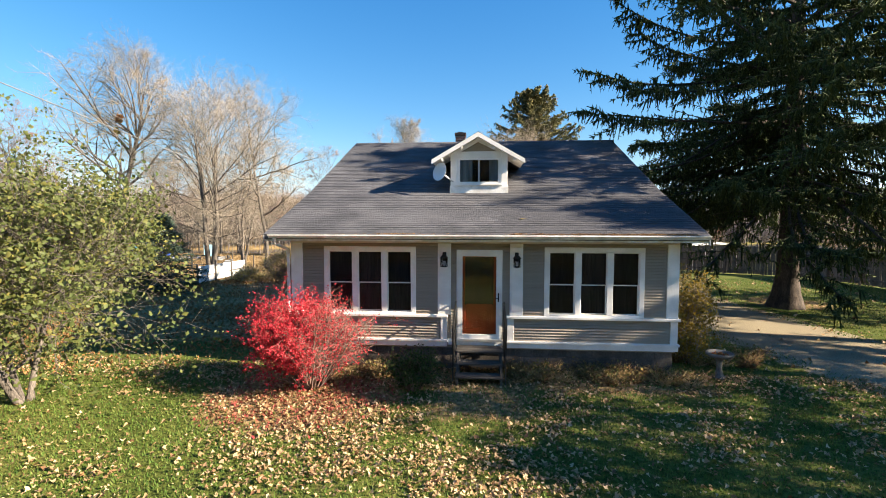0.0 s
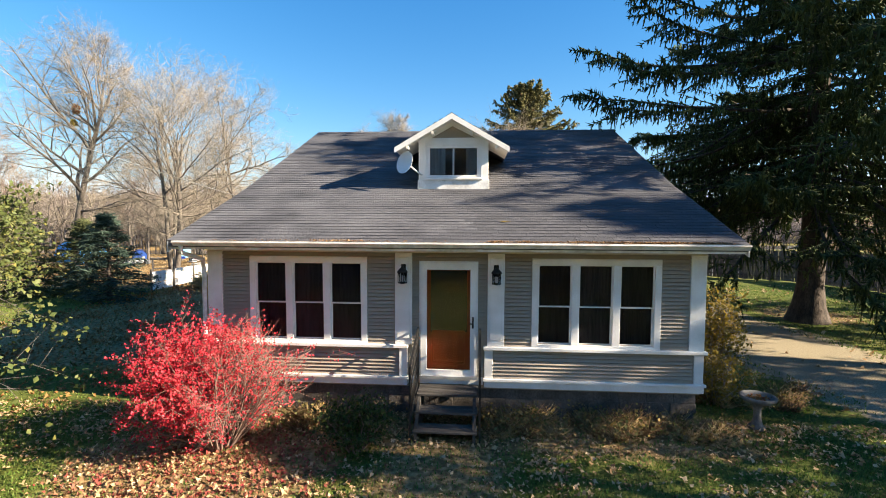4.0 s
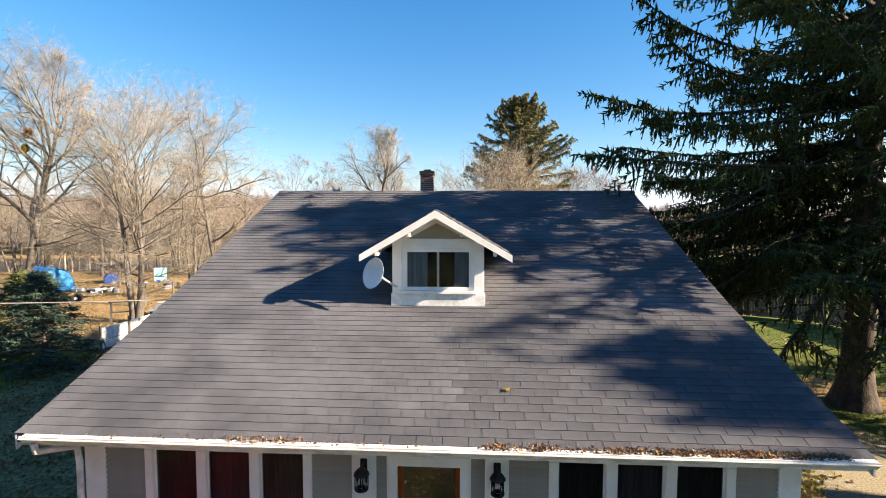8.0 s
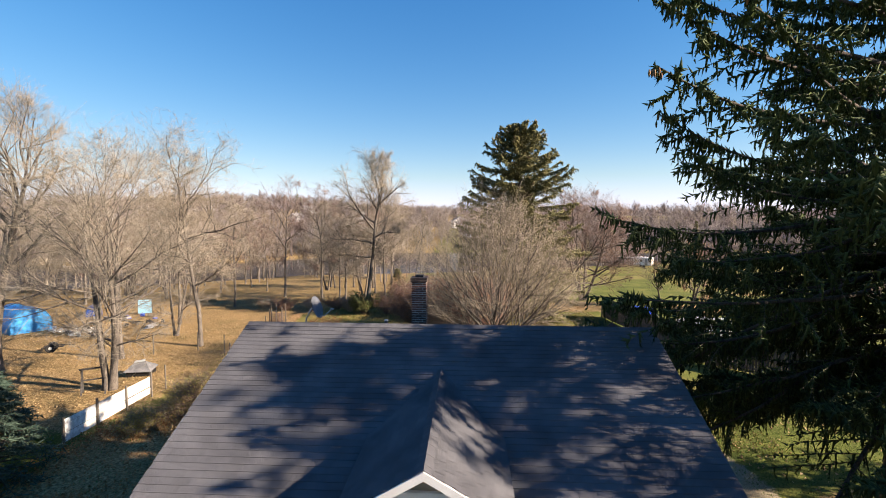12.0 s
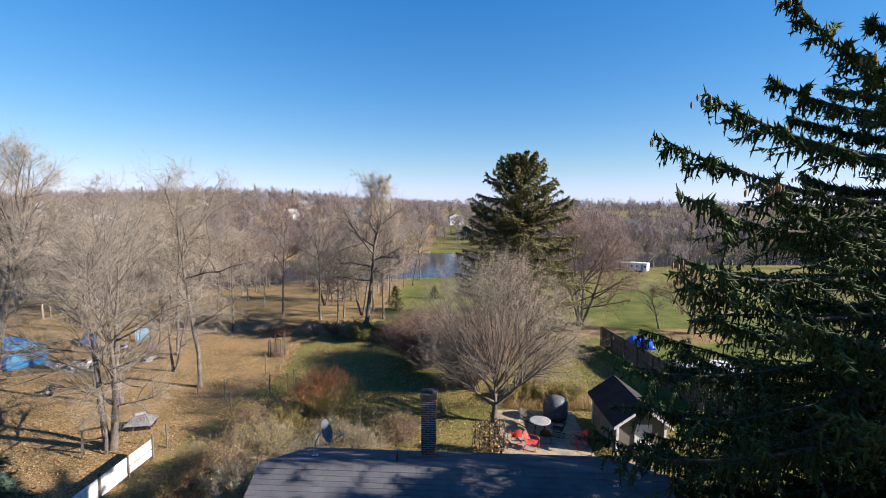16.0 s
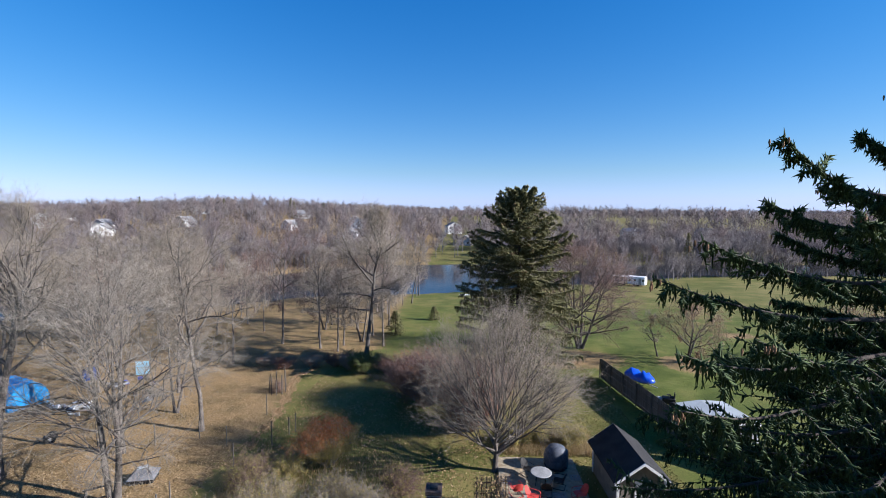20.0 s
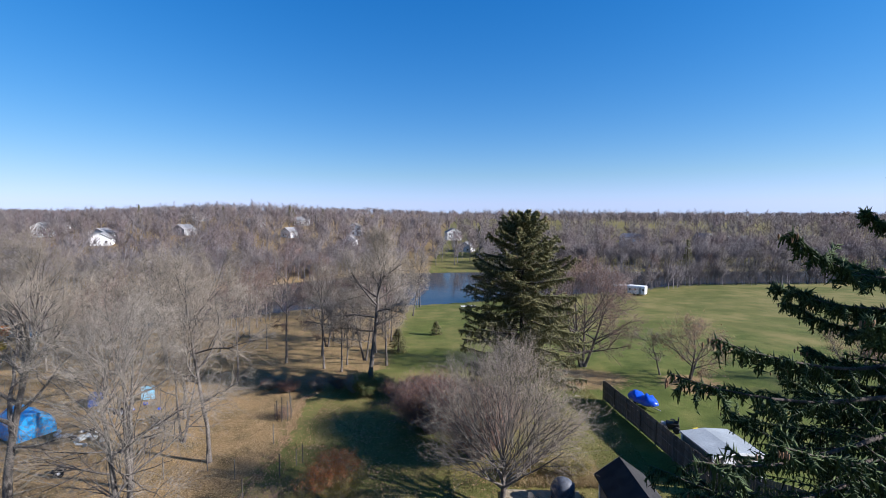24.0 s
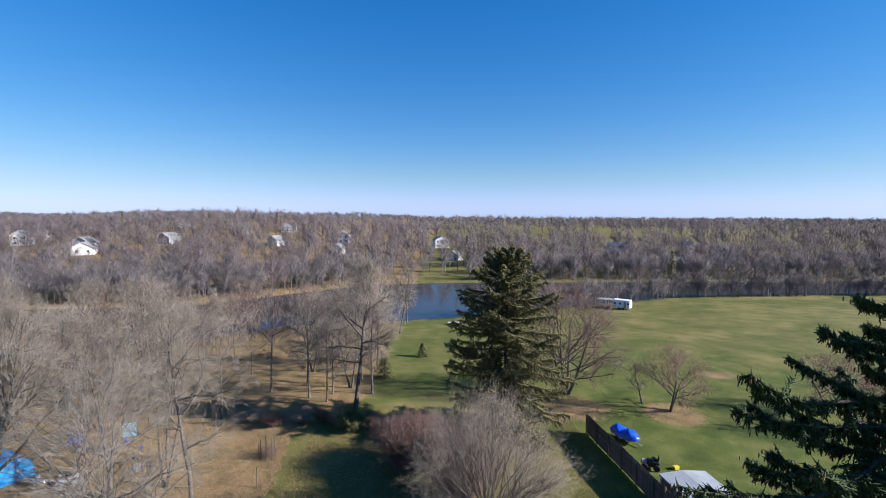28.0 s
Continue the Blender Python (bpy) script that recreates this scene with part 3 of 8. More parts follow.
def shrub(name, label, at, seed, radius, height, twig, leaf_mat, leaves, leaf_size, stems=26, keep=None, category="shrub", group="", tight=0.03, twig_r=0.004, wander=0.08, lower=None):
    """Many stems from one base, with twigs and small leaves."""
    rng = np.random.default_rng(seed)
    root = thing(name, label, category, at, group=group)
    a = rng.uniform(0, 6.28, stems)
    lean = rng.uniform(0.0, 1.0, stems) ** 0.7
    way = unit(np.stack([np.cos(a) * lean * radius, np.sin(a) * lean * radius, np.full(stems, height)], 1))
    st = np.stack([np.cos(a) * 0.12 * radius, np.sin(a) * 0.12 * radius, np.full(stems, -0.05)], 1)
    ln = np.sqrt((lean * radius) ** 2 + (height * np.sqrt(np.maximum(1 - lean ** 2 * 0.75, 0.1))) ** 2) * rng.uniform(0.75, 0.98, stems)
    P0 = grow(rng, st, way, ln, 6, wander, 0.0)
    R0 = (0.012 + 0.004 * ln)[:, None] * np.linspace(1, 0.3, 7)[None]
    V, F = tubes(P0, R0, 4)
    p, w, r, u, pl = sprout(rng, P0, R0, 9, 0.25, 1.0, 40)
    P1 = grow(rng, p, w, pl * rng.uniform(0.18, 0.4, len(u)), 3, 0.15, 0.06)
    R1 = np.maximum(r * 0.5, 0.004)[:, None] * np.linspace(1, 0.4, 4)[None]
    v, f = tubes(P1, R1, 3, len(V))
    V, F = np.concatenate([V, v]), np.concatenate([F, f])
    p, w, r, u, pl = sprout(rng, P1, R1, 5, 0.2, 1.0, 45)
    e = p + unit(w) * (pl * rng.uniform(0.3, 0.7, len(u)))[:, None]
    v, f3 = spikes(p, e, twig_r, len(V))
    V = np.concatenate([V, v])
    np_mesh("stemwork", V, [(F, 0), (f3, 0)], [twig], root)
    if leaves:
        k = rng.integers(0, len(e), leaves)
        t = rng.uniform(0.0, 1.0, (leaves, 1))
        pts = p[k] * (1 - t) + e[k] * t + rng.normal(0, tight * radius, (leaves, 3))
        pts = pts[pts[:, 2] > 0.03]
        if keep is not None:
            pts = pts[keep(pts, rng)]
        if lower is not None:
            # the skirt of the shrub still holds leaves of another colour
            up = pts[:, 2] + rng.normal(0, 0.10, len(pts)) * height - 0.35 * pts[:, 0] > 0.62 * height
            V, F = leaf_cards(rng, pts[~up], leaf_size)
            np_mesh("lower_foliage", V, [(F, 0)], [lower], root, "olive and yellow lower leaves")
            pts = pts[up]
        V, F = leaf_cards(rng, pts, leaf_size)
        np_mesh("foliage", V, [(F, 0)], [leaf_mat], root)
    return root


# ---- ground, river ----
BANK_X, BANK_Y = [-400, -78, -49, -38, -5, 57, 80, 145, 500], [55, 91, 109, 118, 126, 154, 166, 173, 195]
OVER_X, OVER_Y = [-400, -78, -30, 0, 165, 500], [95, 142, 190, 196, 210, 232]
WATER = -5.6


def smooth(a, b, v):
    t = np.clip((v - a) / (b - a), 0, 1)
    return t * t * (3 - 2 * t)


def land(x, y):
    """Height of the ground."""
    x, y = np.asarray(x, float), np.asarray(y, float)
    near, over = np.interp(x, BANK_X, BANK_Y), np.interp(x, OVER_X, OVER_Y)
    s = np.clip((y - 60) / np.maximum(near - 60, 8), 0, 1)
    a = np.interp(y, [25, 60], [0, -0.9]) - 4.45 * s - 2.0 * smooth(0, 4, y - near)
    d = y - over
    b = np.interp(d, [-4, 0, 3, 40, 100, 200, 400, 800, 2000, 4500], [-7.4, -5.6, -5.0, -3.5, -0.5, 3, 6, 8, 11, 13])
    b = b + 6.5 * smooth(-30, -190, x) * smooth(5, 120, d)
    b = b + smooth(60, 200, d) * (2.5 * np.exp(-((x + 90) / 170) ** 2 - ((y - 560) / 220) ** 2) + 3 * np.sin(x / 210 + 1.0) * np.sin(y / 260) + 3 * np.sin(x / 67 + y / 90))
    return np.where(d > -4, b, a) + 0.03 * np.sin(x * 0.9) * np.cos(y * 0.7) * smooth(12, 30, y)


def to_line(x, y, pts):
    """Distance from a polyline."""
    best = np.full(np.shape(x), 1e9)
    for (x0, y0), (x1, y1) in zip(pts, pts[1:]):
        dx, dy = x1 - x0, y1 - y0
        t = np.clip(((x - x0) * dx + (y - y0) * dy) / (dx * dx + dy * dy), 0, 1)
        best = np.minimum(best, np.hypot(x - x0 - t * dx, y - y0 - t * dy))
    return best


DRIVE = [(14.5, 2.0), (11.2, 8.6), (10.2, 13.2), (9.7, 17.5), (9.2, 23.0), (8.6, 28.5)]


def litter(x, y):
    """How far fallen leaves cover the ground, 0 to 1."""
    edge = np.interp(y, [20, 41, 52, 57, 62, 110], [-14.5, -13.6, -15.6, -12.5, -8.0, -11.0])
    v = 0.92 * smooth(2.2, -2.6, x - edge) * smooth(22, 26, y)
    v = np.where(y > 58, v * 0.72, v)
    v = np.maximum(v, 0.75 * smooth(0.3, -0.2, np.abs(y - 9.0) - 0.75) * (np.abs(x - 0.8) < 5.2))
    v = np.maximum(v, 0.85 * smooth(2.3, 1.2, np.hypot((x + 2.7) / 1.15, y - 7.6)))
    v = np.maximum(v, 0.75 * smooth(1.4, 0.6, np.abs(x - 0.85)) * smooth(9, 8, y) * smooth(6.0, 7.2, y))
    v = np.maximum(v, 0.85 * smooth(-3.5, -5, x) * smooth(-16, -13, x) * smooth(10, 13, y) * smooth(30, 26, y))
    v = np.maximum(v, 0.5 * smooth(24, 26, y) * smooth(36, 30, y) * smooth(-1.5, -3.5, x) * (x > -13))
    v = np.maximum(v, 0.8 * smooth(2.6, 0.8, np.hypot(x - 14, y - 20)))
    v = np.maximum(v, 0.7 * smooth(5.5, 2.0, np.hypot(x - 26, y - 57.5)))
    v = np.maximum(v, 0.75 * smooth(7, 2, np.hypot((x - 13) / 1.6, y - 59)))
    v = np.maximum(v, 0.8 * smooth(2.6, 1.4, np.hypot((x - 40) / 1.5, y - 73)))
    v = np.maximum(v, 0.36 * smooth(24, 28, y) * smooth(60, 54, y) * smooth(9, 4, x))
    v = np.maximum(v, 0.3 * (y < 12) * (y > -3))
    v = np.maximum(v, 0.42 * (y > 190))
    v = np.maximum(v, 0.7 * smooth(-42, -50, x) * (y > 62))
    return v


def steps_between(*runs):
    return np.unique(np.concatenate([np.arange(a, b, s) for a, b, s in runs]))


gx = np.concatenate([-np.geomspace(4800, 130, 16), steps_between((-125, -30, 3), (-30, 30, 0.5), (30, 60, 1.5), (60, 205, 4)), np.geomspace(210, 4800, 14)])
gy = np.concatenate([[-900, -400, -150, -60, -30], steps_between((-15, 66, 0.5), (66, 245, 2.0)), np.geomspace(250, 4800, 26)])
X, Y = np.meshgrid(gx, gy)
Z = land(X, Y)
nx, ny = len(gx), len(gy)
quad = (np.arange(ny - 1)[:, None] * nx + np.arange(nx - 1)[None]).reshape(-1, 1) + np.array([0, 1, nx + 1, nx])


def ground_material():
    m = bpy.data.materials.new("lawn_and_litter")
    m.use_nodes = True
    nodes, links = m.node_tree.nodes, m.node_tree.links
    b = nodes["Principled BSDF"]
    b.inputs["Roughness"].default_value, b.inputs["Specular IOR Level"].default_value = 0.95, 0.1
    co = nodes.new("ShaderNodeNewGeometry")

    def noise_at(scale, detail=4):
        n = nodes.new("ShaderNodeTexNoise")
        n.inputs["Scale"].default_value, n.inputs["Detail"].default_value = scale, detail
        links.new(co.outputs["Position"], n.inputs["Vector"])
        return n.outputs["Fac"]

    def ramp(src, stops):
        r = nodes.new("ShaderNodeValToRGB")
        while len(r.color_ramp.elements) < len(stops):
            r.color_ramp.elements.new(0.5)
        for e, (p, c) in zip(r.color_ramp.elements, stops):
            e.position, e.color = p, (*c, 1)
        links.new(src, r.inputs["Fac"])
        return r.outputs["Color"]

    def mix(fac, a, c, mode="MIX"):
        n = nodes.new("ShaderNodeMix")
        n.data_type, n.blend_type = "RGBA", mode
        if isinstance(fac, float):
            n.inputs[0].default_value = fac
        else:
            links.new(fac, n.inputs[0])
        links.new(a, n.inputs[6])
        links.new(c, n.inputs[7])
        return n.outputs[2]

    cover = nodes.new("ShaderNodeVertexColor")
    cover.layer_name = "cover"
    sep = nodes.new("ShaderNodeSeparateColor")
    links.new(cover.outputs["Color"], sep.inputs["Color"])
    green = ramp(noise_at(0.35, 6), [(0.3, (0.060, 0.080, 0.018)), (0.5, (0.095, 0.116, 0.027)), (0.7, (0.152, 0.150, 0.046))])
    grain = ramp(noise_at(14, 5), [(0.3, (0.5, 0.5, 0.5)), (0.7, (1.45, 1.4, 1.3))])
    green = mix(1.0, green, grain, "MULTIPLY")
    leaves = ramp(noise_at(9.0, 8), [(0.3, (0.095, 0.060, 0.029)), (0.48, (0.215, 0.145, 0.070)), (0.62, (0.33, 0.23, 0.115)), (0.75, (0.42, 0.31, 0.17))])
    patch = ramp(noise_at(0.45, 6), [(0.3, (0.62, 0.66, 0.62)), (0.5, (0.95, 0.95, 0.92)), (0.7, (1.18, 1.15, 1.1))])
    leaves = mix(1.0, leaves, patch, "MULTIPLY")
    gravel = ramp(noise_at(26, 8), [(0.3, (0.15, 0.125, 0.08)), (0.5, (0.26, 0.22, 0.148)), (0.72, (0.38, 0.33, 0.235))])
    straw = ramp(noise_at(0.12, 6), [(0.35, (0.096, 0.102, 0.025)), (0.6, (0.205, 0.170, 0.060))])

    def threshold(chan, scale, soft=0.12):
        sub = nodes.new("ShaderNodeMath")
        sub.operation = "ADD"
        links.new(noise_at(scale, 5), sub.inputs[0])
        links.new(sep.outputs[chan], sub.inputs[1])
        mr = nodes.new("ShaderNodeMapRange")
        mr.interpolation_type = "SMOOTHSTEP"
        mr.inputs["From Min"].default_value, mr.inputs["From Max"].default_value = 1.0 - soft, 1.0 + soft
        links.new(sub.outputs[0], mr.inputs["Value"])
        return mr.outputs[0]

    col = mix(threshold(2, 0.25, 0.3), green, straw)
    col = mix(threshold(0, 3.0, 0.16), col, leaves)
    col = mix(threshold(1, 2.5, 0.12), col, gravel)
    links.new(col, b.inputs["Base Color"])
    bp = nodes.new("ShaderNodeBump")
    bp.inputs["Strength"].default_value, bp.inputs["Distance"].default_value = 0.6, 0.05
    links.new(noise_at(22, 5), bp.inputs["Height"])
    links.new(bp.outputs[0], b.inputs["Normal"])
    return m


ground = np_mesh("ground", np.stack([X, Y, Z], -1).reshape(-1, 3), [(quad, 0)], [ground_material()], smooth=True)
tagged(ground, "green lawn with patches of fallen brown leaves sloping to a river", "ground", kind="structure")
gravel_on = smooth(0.4, -0.4, to_line(X, Y, DRIVE) - 2.3)
straw_on = 0.64 * smooth(22, 30, Y) * (Y <= 60) * smooth(16, 13, X) + 0.42 * (Y > 60) + 0.2 * smooth(60, 100, Y) * (X > 15) - 0.15 * (X > 15) * smooth(120, 70, Y) + 0.45 * smooth(1.6, 0.4, to_line(X, Y, [(44, 124), (47, 105), (52, 88), (60, 70)]))
attr = ground.data.color_attributes.new("cover", "FLOAT_COLOR", "POINT")
attr.data.foreach_set("color", np.stack([litter(X, Y), gravel_on, straw_on, np.ones_like(X)], -1).reshape(-1).astype(np.float32))

water_mat = material("river_water", (0.034, 0.034, 0.036), (0.046, 0.044, 0.044), 0.05, 0.12, 0.16, 1.2, 0.95, spec=0.11, stretch=(1, 2.5, 1))
bm = bmesh.new()
bm.faces.new([bm.verts.new(p) for p in ((-420, 50, WATER), (520, 50, WATER), (520, 260, WATER), (-420, 260, WATER))])
tagged(part("water", bm, water_mat), "wide calm blue river behind the trees", "river", kind="structure")


# ---- house ----
WX0, WX1, WY = -3.71, 5.26, 9.6
BACK_Y = 20.2
RX0, RX1 = -4.16, 5.69
EAVE, KNEE, RIDGE, REAR = (9.08, 3.19), (12.1, 4.36), (17.05, 6.56), (20.6, 5.07)


def roof_z(y):
    return float(np.interp(y, [EAVE[0], KNEE[0], RIDGE[0], REAR[0]], [EAVE[1], KNEE[1], RIDGE[1], REAR[1]]))


house = thing("house", "one-storey taupe clapboard cottage with white trim and grey shingle roof", "house", (0.8, 14, 0))


def hpart(name, bm, mat, parent=None, label=""):
    """A part of the house, given in world places."""
    ob = part(name, bm, mat, house if parent is None else parent, label)
    ob.data.transform(Matrix.Translation((-0.8, -14, 0)))
    return ob


WL, WR, WB, WT = (-2.92, -0.70), (2.29, 4.53), 1.36, 2.86
DX0, DX1, DZ0, DZ1 = 0.29, 1.30, 0.74, 2.80
wall_bits = []
Y0, Y1, ZT = WY + 0.02, WY + 0.16, 3.12
for x0, x1 in ((WX0, WL[0]), (WL[1], DX0), (DX1, WR[0]), (WR[1], WX1)):
    wall_bits.append((x0, x1, Y0, Y1, 0.5, ZT))
for x0, x1 in (WL, WR):
    wall_bits += [(x0, x1, Y0, Y1, 0.5, WB), (x0, x1, Y0, Y1, WT, ZT)]
wall_bits += [(DX0, DX1, Y0, Y1, 0.5, DZ0), (DX0, DX1, Y0, Y1, DZ1, ZT)]
front_wall = None
for r in wall_bits:
    ob = hpart("wall", boxes(r), SIDING, label="taupe lap-sided front wall")
    front_wall = front_wall or ob
for x0, x1 in ((WX0, WX0 + 0.14), (WX1 - 0.14, WX1)):
    bm = bmesh.new()
    prism(bm, [(Y1, 0.5), (BACK_Y, 0.5), (BACK_Y, roof_z(BACK_Y) - 0.12), (RIDGE[0], RIDGE[1] - 0.12), (KNEE[0], KNEE[1] - 0.12), (Y1, roof_z(Y1) - 0.12)], "x", x0, x1)
    hpart("wall", bm, SIDING)
hpart("wall", boxes((WX0 + 0.14, WX1 - 0.14, BACK_Y - 0.14, BACK_Y, 0.5, 4.9)), SIDING)
hpart("floor", boxes((WX0 + 0.14, WX1 - 0.14, Y1, BACK_Y - 0.14, 0.55, 0.7)), ROOM)
hpart("partition", boxes((WX0 + 0.14, WX1 - 0.14, 12.2, 12.3, 0.7, 3.05)), ROOM)
hpart("ceiling", boxes((WX0 + 0.14, WX1 - 0.14, Y1, BACK_Y - 0.14, 3.05, 3.11)), ROOM)

# trim boards of the front
for x0, x1, z0, z1, out in ((WX0 - 0.02, -3.45, 1.30, 2.98, 0.05), (5.02, WX1 + 0.02, 1.30, 2.98, 0.05), (-0.18, 0.13, 1.30, 2.98, 0.06), (1.50, 1.80, 1.30, 2.98, 0.06),
                            (WX0 - 0.02, -3.55, 0.71, 1.24, 0.05), (5.12, WX1 + 0.02, 0.71, 1.24, 0.05), (-0.11, 0.04, 0.71, 1.24, 0.05), (1.45, 1.60, 0.71, 1.24, 0.05)):
    hpart("corner_board", boxes((x0, x1, WY - out, WY + 0.02, z0, z1), bevel=0.006), WHITE)
for x0, x1 in ((-0.14, 0.09), (1.54, 1.76)):
    hpart("pilaster_panel", boxes((x0, x1, WY - 0.075, WY - 0.06, 1.42, 2.9), bevel=0.005), WHITE)
for x0, x1 in ((WX0 - 0.06, 0.06), (1.43, WX1 + 0.06)):
    hpart("ledge", boxes((x0, x1, WY - 0.11, WY + 0.02, 1.24, 1.30), bevel=0.008), WHITE)
    hpart("base_board", boxes((x0 + 0.02, x1 - 0.02, WY - 0.05, WY + 0.02, 0.54, 0.66), bevel=0.006), WHITE)
    hpart("drip_board", boxes((x0, x1, WY - 0.09, WY + 0.02, 0.66, 0.71), bevel=0.006), WHITE)
hpart("base_board", boxes((0.06, 1.43, WY - 0.03, WY + 0.02, 0.58, 0.72)), WHITE)
hpart("frieze", boxes((WX0 - 0.02, WX1 + 0.02, WY - 0.04, WY + 0.02, 2.98, 3.12)), CREAM)
hpart("soffit", boxes((RX0 + 0.05, RX1 - 0.05, EAVE[0] + 0.05, WY - 0.04, 3.08, 3.12)), CREAM)
hpart("fascia", boxes((RX0 + 0.02, RX1 - 0.02, EAVE[0] + 0.02, EAVE[0] + 0.05, 3.04, 3.2)), WHITE_WORN)


def gutter(x0, x1, y, z):
    bm = bmesh.new()
    outline = [(y, z), (y - 0.005, z - 0.09), (y - 0.07, z - 0.09), (y - 0.115, z - 0.03), (y - 0.12, z + 0.005), (y - 0.105, z + 0.005), (y - 0.10, z - 0.025), (y - 0.062, z - 0.08), (y - 0.015, z - 0.08), (y - 0.01, z)]
    prism(bm, outline, "x", x0, x1)
    return bm


hpart("gutter", gutter(RX0 + 0.12, RX1 + 0.0, EAVE[0] + 0.02, 3.19), WHITE_WORN, label="white metal gutter with peeling paint and leaves")
bm = bmesh.new()
prism(bm, [(8.965, 3.172), (9.088, 3.196), (9.088, 3.188), (8.965, 3.164)], "x", RX0 + 0.12, RX1)
hpart("drip_edge", bm, GUTTER_WHITE, label="white metal drip edge with flaking paint")
v, f = tubes(np.array([[[-3.9, 9.03, 3.1], [-3.9, 9.05, 2.98], [-3.84, 9.3, 2.9], [-3.80, 9.52, 2.82], [-3.79, 9.54, 2.6], [-3.79, 9.54, 0.4]]]), np.full((1, 6), 0.04), 8)
np_mesh("downspout", v - np.array([0.8, 14, 0]), [(f, 0)], [WHITE_WORN], house, "white corner downspout", True)

# the roof deck with thickness
bm = bmesh.new()
T = 0.11
top = [EAVE, KNEE, RIDGE, REAR]
prism(bm, top + [(y, z - T) for y, z in top[::-1]], "x", RX0, RX1)
roof = hpart("roof", bm, SHINGLE, label="weathered grey asphalt shingle gable roof")
for xa, xb in ((RX0 - 0.025, RX0 - 0.003), (RX1 + 0.003, RX1 + 0.025)):
    bm = bmesh.new()
    prism(bm, [(y, z - 0.02) for y, z in top] + [(y, z - 0.2) for y, z in top[::-1]], "x", xa, xb)
    hpart("rake_board", bm, WHITE_WORN)

# foundation blocks
hpart("foundation", boxes((WX0 + 0.1, WX1 - 0.1, WY + 0.1, BACK_Y, -0.2, 0.5)), MORTAR)


def window(x0, x1, z0, z1, y, lights):
    """A mulled window: casing with thickness, two sashes and panes in each light."""
    c = 0.11
    win = hpart("window", boxes((x0, x1, y - 0.045, y + 0.1, z1 - c, z1), bevel=0.006), WHITE, label="white-cased triple sash window with dark glass")
    for r in ((x0, x0 + c, z0), (x1 - c, x1, z0)):
        hpart("jamb", boxes((r[0], r[1], y - 0.045, y + 0.1, z0, z1 - c), bevel=0.006), WHITE, win)
    hpart("window_sill", boxes((x0 + c, x1 - c, y - 0.045, y + 0.1, z0, z0 + 0.05)), WHITE, win)
    w = (x1 - x0 - 2 * c + 0.13) / lights
    for k in range(lights):
        a = x0 + c + k * w
        b = a + w - 0.13
        if k < lights - 1:
            sub = hpart("mullion", boxes((b, b + 0.13, y - 0.04, y + 0.1, z0 + 0.05, z1 - c), bevel=0.006), WHITE, win)
        mid = (z0 + z1 - c) / 2 - 0.02
        # this "curtain" is a dark sheet standing in for the unlit room
        hpart("curtain", boxes((a, b, y + 0.082, y + 0.092, z0 + 0.05, z1 - c)), DIM_ROOM_SHEET, win, "dark grey sheet behind the glass standing in for the dim room")
        for lo, hi, yy in ((z0 + 0.05, mid + 0.025, y + 0.035), (mid, z1 - c, y + 0.0)):
            s = 0.022
            bm = bmesh.new()
            box(bm, a, b, yy, yy + 0.03, hi - s, hi)
            box(bm, a, b, yy, yy + 0.03, lo, lo + s)
            box(bm, a, a + s, yy, yy + 0.03, lo + s, hi - s)
            box(bm, b - s, b, yy, yy + 0.03, lo + s, hi - s)
            hpart("sash", bm, WHITE, win)
            pane = hpart("pane", boxes((a + s, b - s, yy + 0.012, yy + 0.018, lo + s, hi - s)), GLASS, win)
            pane.visible_shadow = False
    return win


window(WL[0], WL[1], 1.30, 2.90, WY, 3)
window(WR[0], WR[1], 1.30, 2.90, WY, 3)

# front door: storm door of white metal over a stained wooden door
bm = bmesh.new()
for r in ((DX0, DX0 + 0.11, 0.74, 2.80), (DX1 - 0.11, DX1, 0.74, 2.80), (DX0 + 0.11, DX1 - 0.11, 2.68, 2.80), (DX0 + 0.11, DX1 - 0.11, 0.74, 0.84)):
    box(bm, r[0], r[1], WY - 0.05, WY + 0.02, r[2], r[3])
door = hpart("door", bm, WHITE, label="white storm door with full glass over an orange wooden door")
hpart("door_leaf", boxes((DX0 + 0.06, DX1 - 0.06, WY + 0.075, WY + 0.12, 0.76, 2.74)), DOOR_WOOD, door, "orange-stained wooden door")
hpart("door_panel", boxes((DX0 + 0.2, DX1 - 0.2, WY + 0.06, WY + 0.075, 0.95, 1.55), bevel=0.01), DOOR_WOOD, door)
pane = hpart("pane", boxes((DX0 + 0.11, DX1 - 0.11, WY - 0.02, WY - 0.014, 0.84, 2.68)), DOOR_GLASS, door)
hpart("door_light", boxes((DX0 + 0.17, DX1 - 0.17, WY + 0.066, WY + 0.074, 1.52, 2.66)), DARK_PANE, door, "dark upper glass of the wooden door")
pane.visible_shadow = False
hpart("frame_lip", boxes((DX0 - 0.03, DX0, WY - 0.02, WY + 0.02, 0.74, 2.83), (DX1, DX1 + 0.03, WY - 0.02, WY + 0.02, 0.74, 2.83), (DX0, DX1, WY - 0.02, WY + 0.02, 2.80, 2.83)), WHITE, door)
hpart("handle", boxes((DX1 - 0.075, DX1 - 0.045, WY - 0.075, WY - 0.05, 1.62, 1.83), (DX1 - 0.14, DX1 - 0.05, WY - 0.10, WY - 0.08, 1.70, 1.72), bevel=0.006), IRON, door, "black lever handle")
hpart("door_sill", boxes((DX0 - 0.02, DX1 + 0.02, WY - 0.10, WY - 0.05, 0.69, 0.74)), METAL, door)

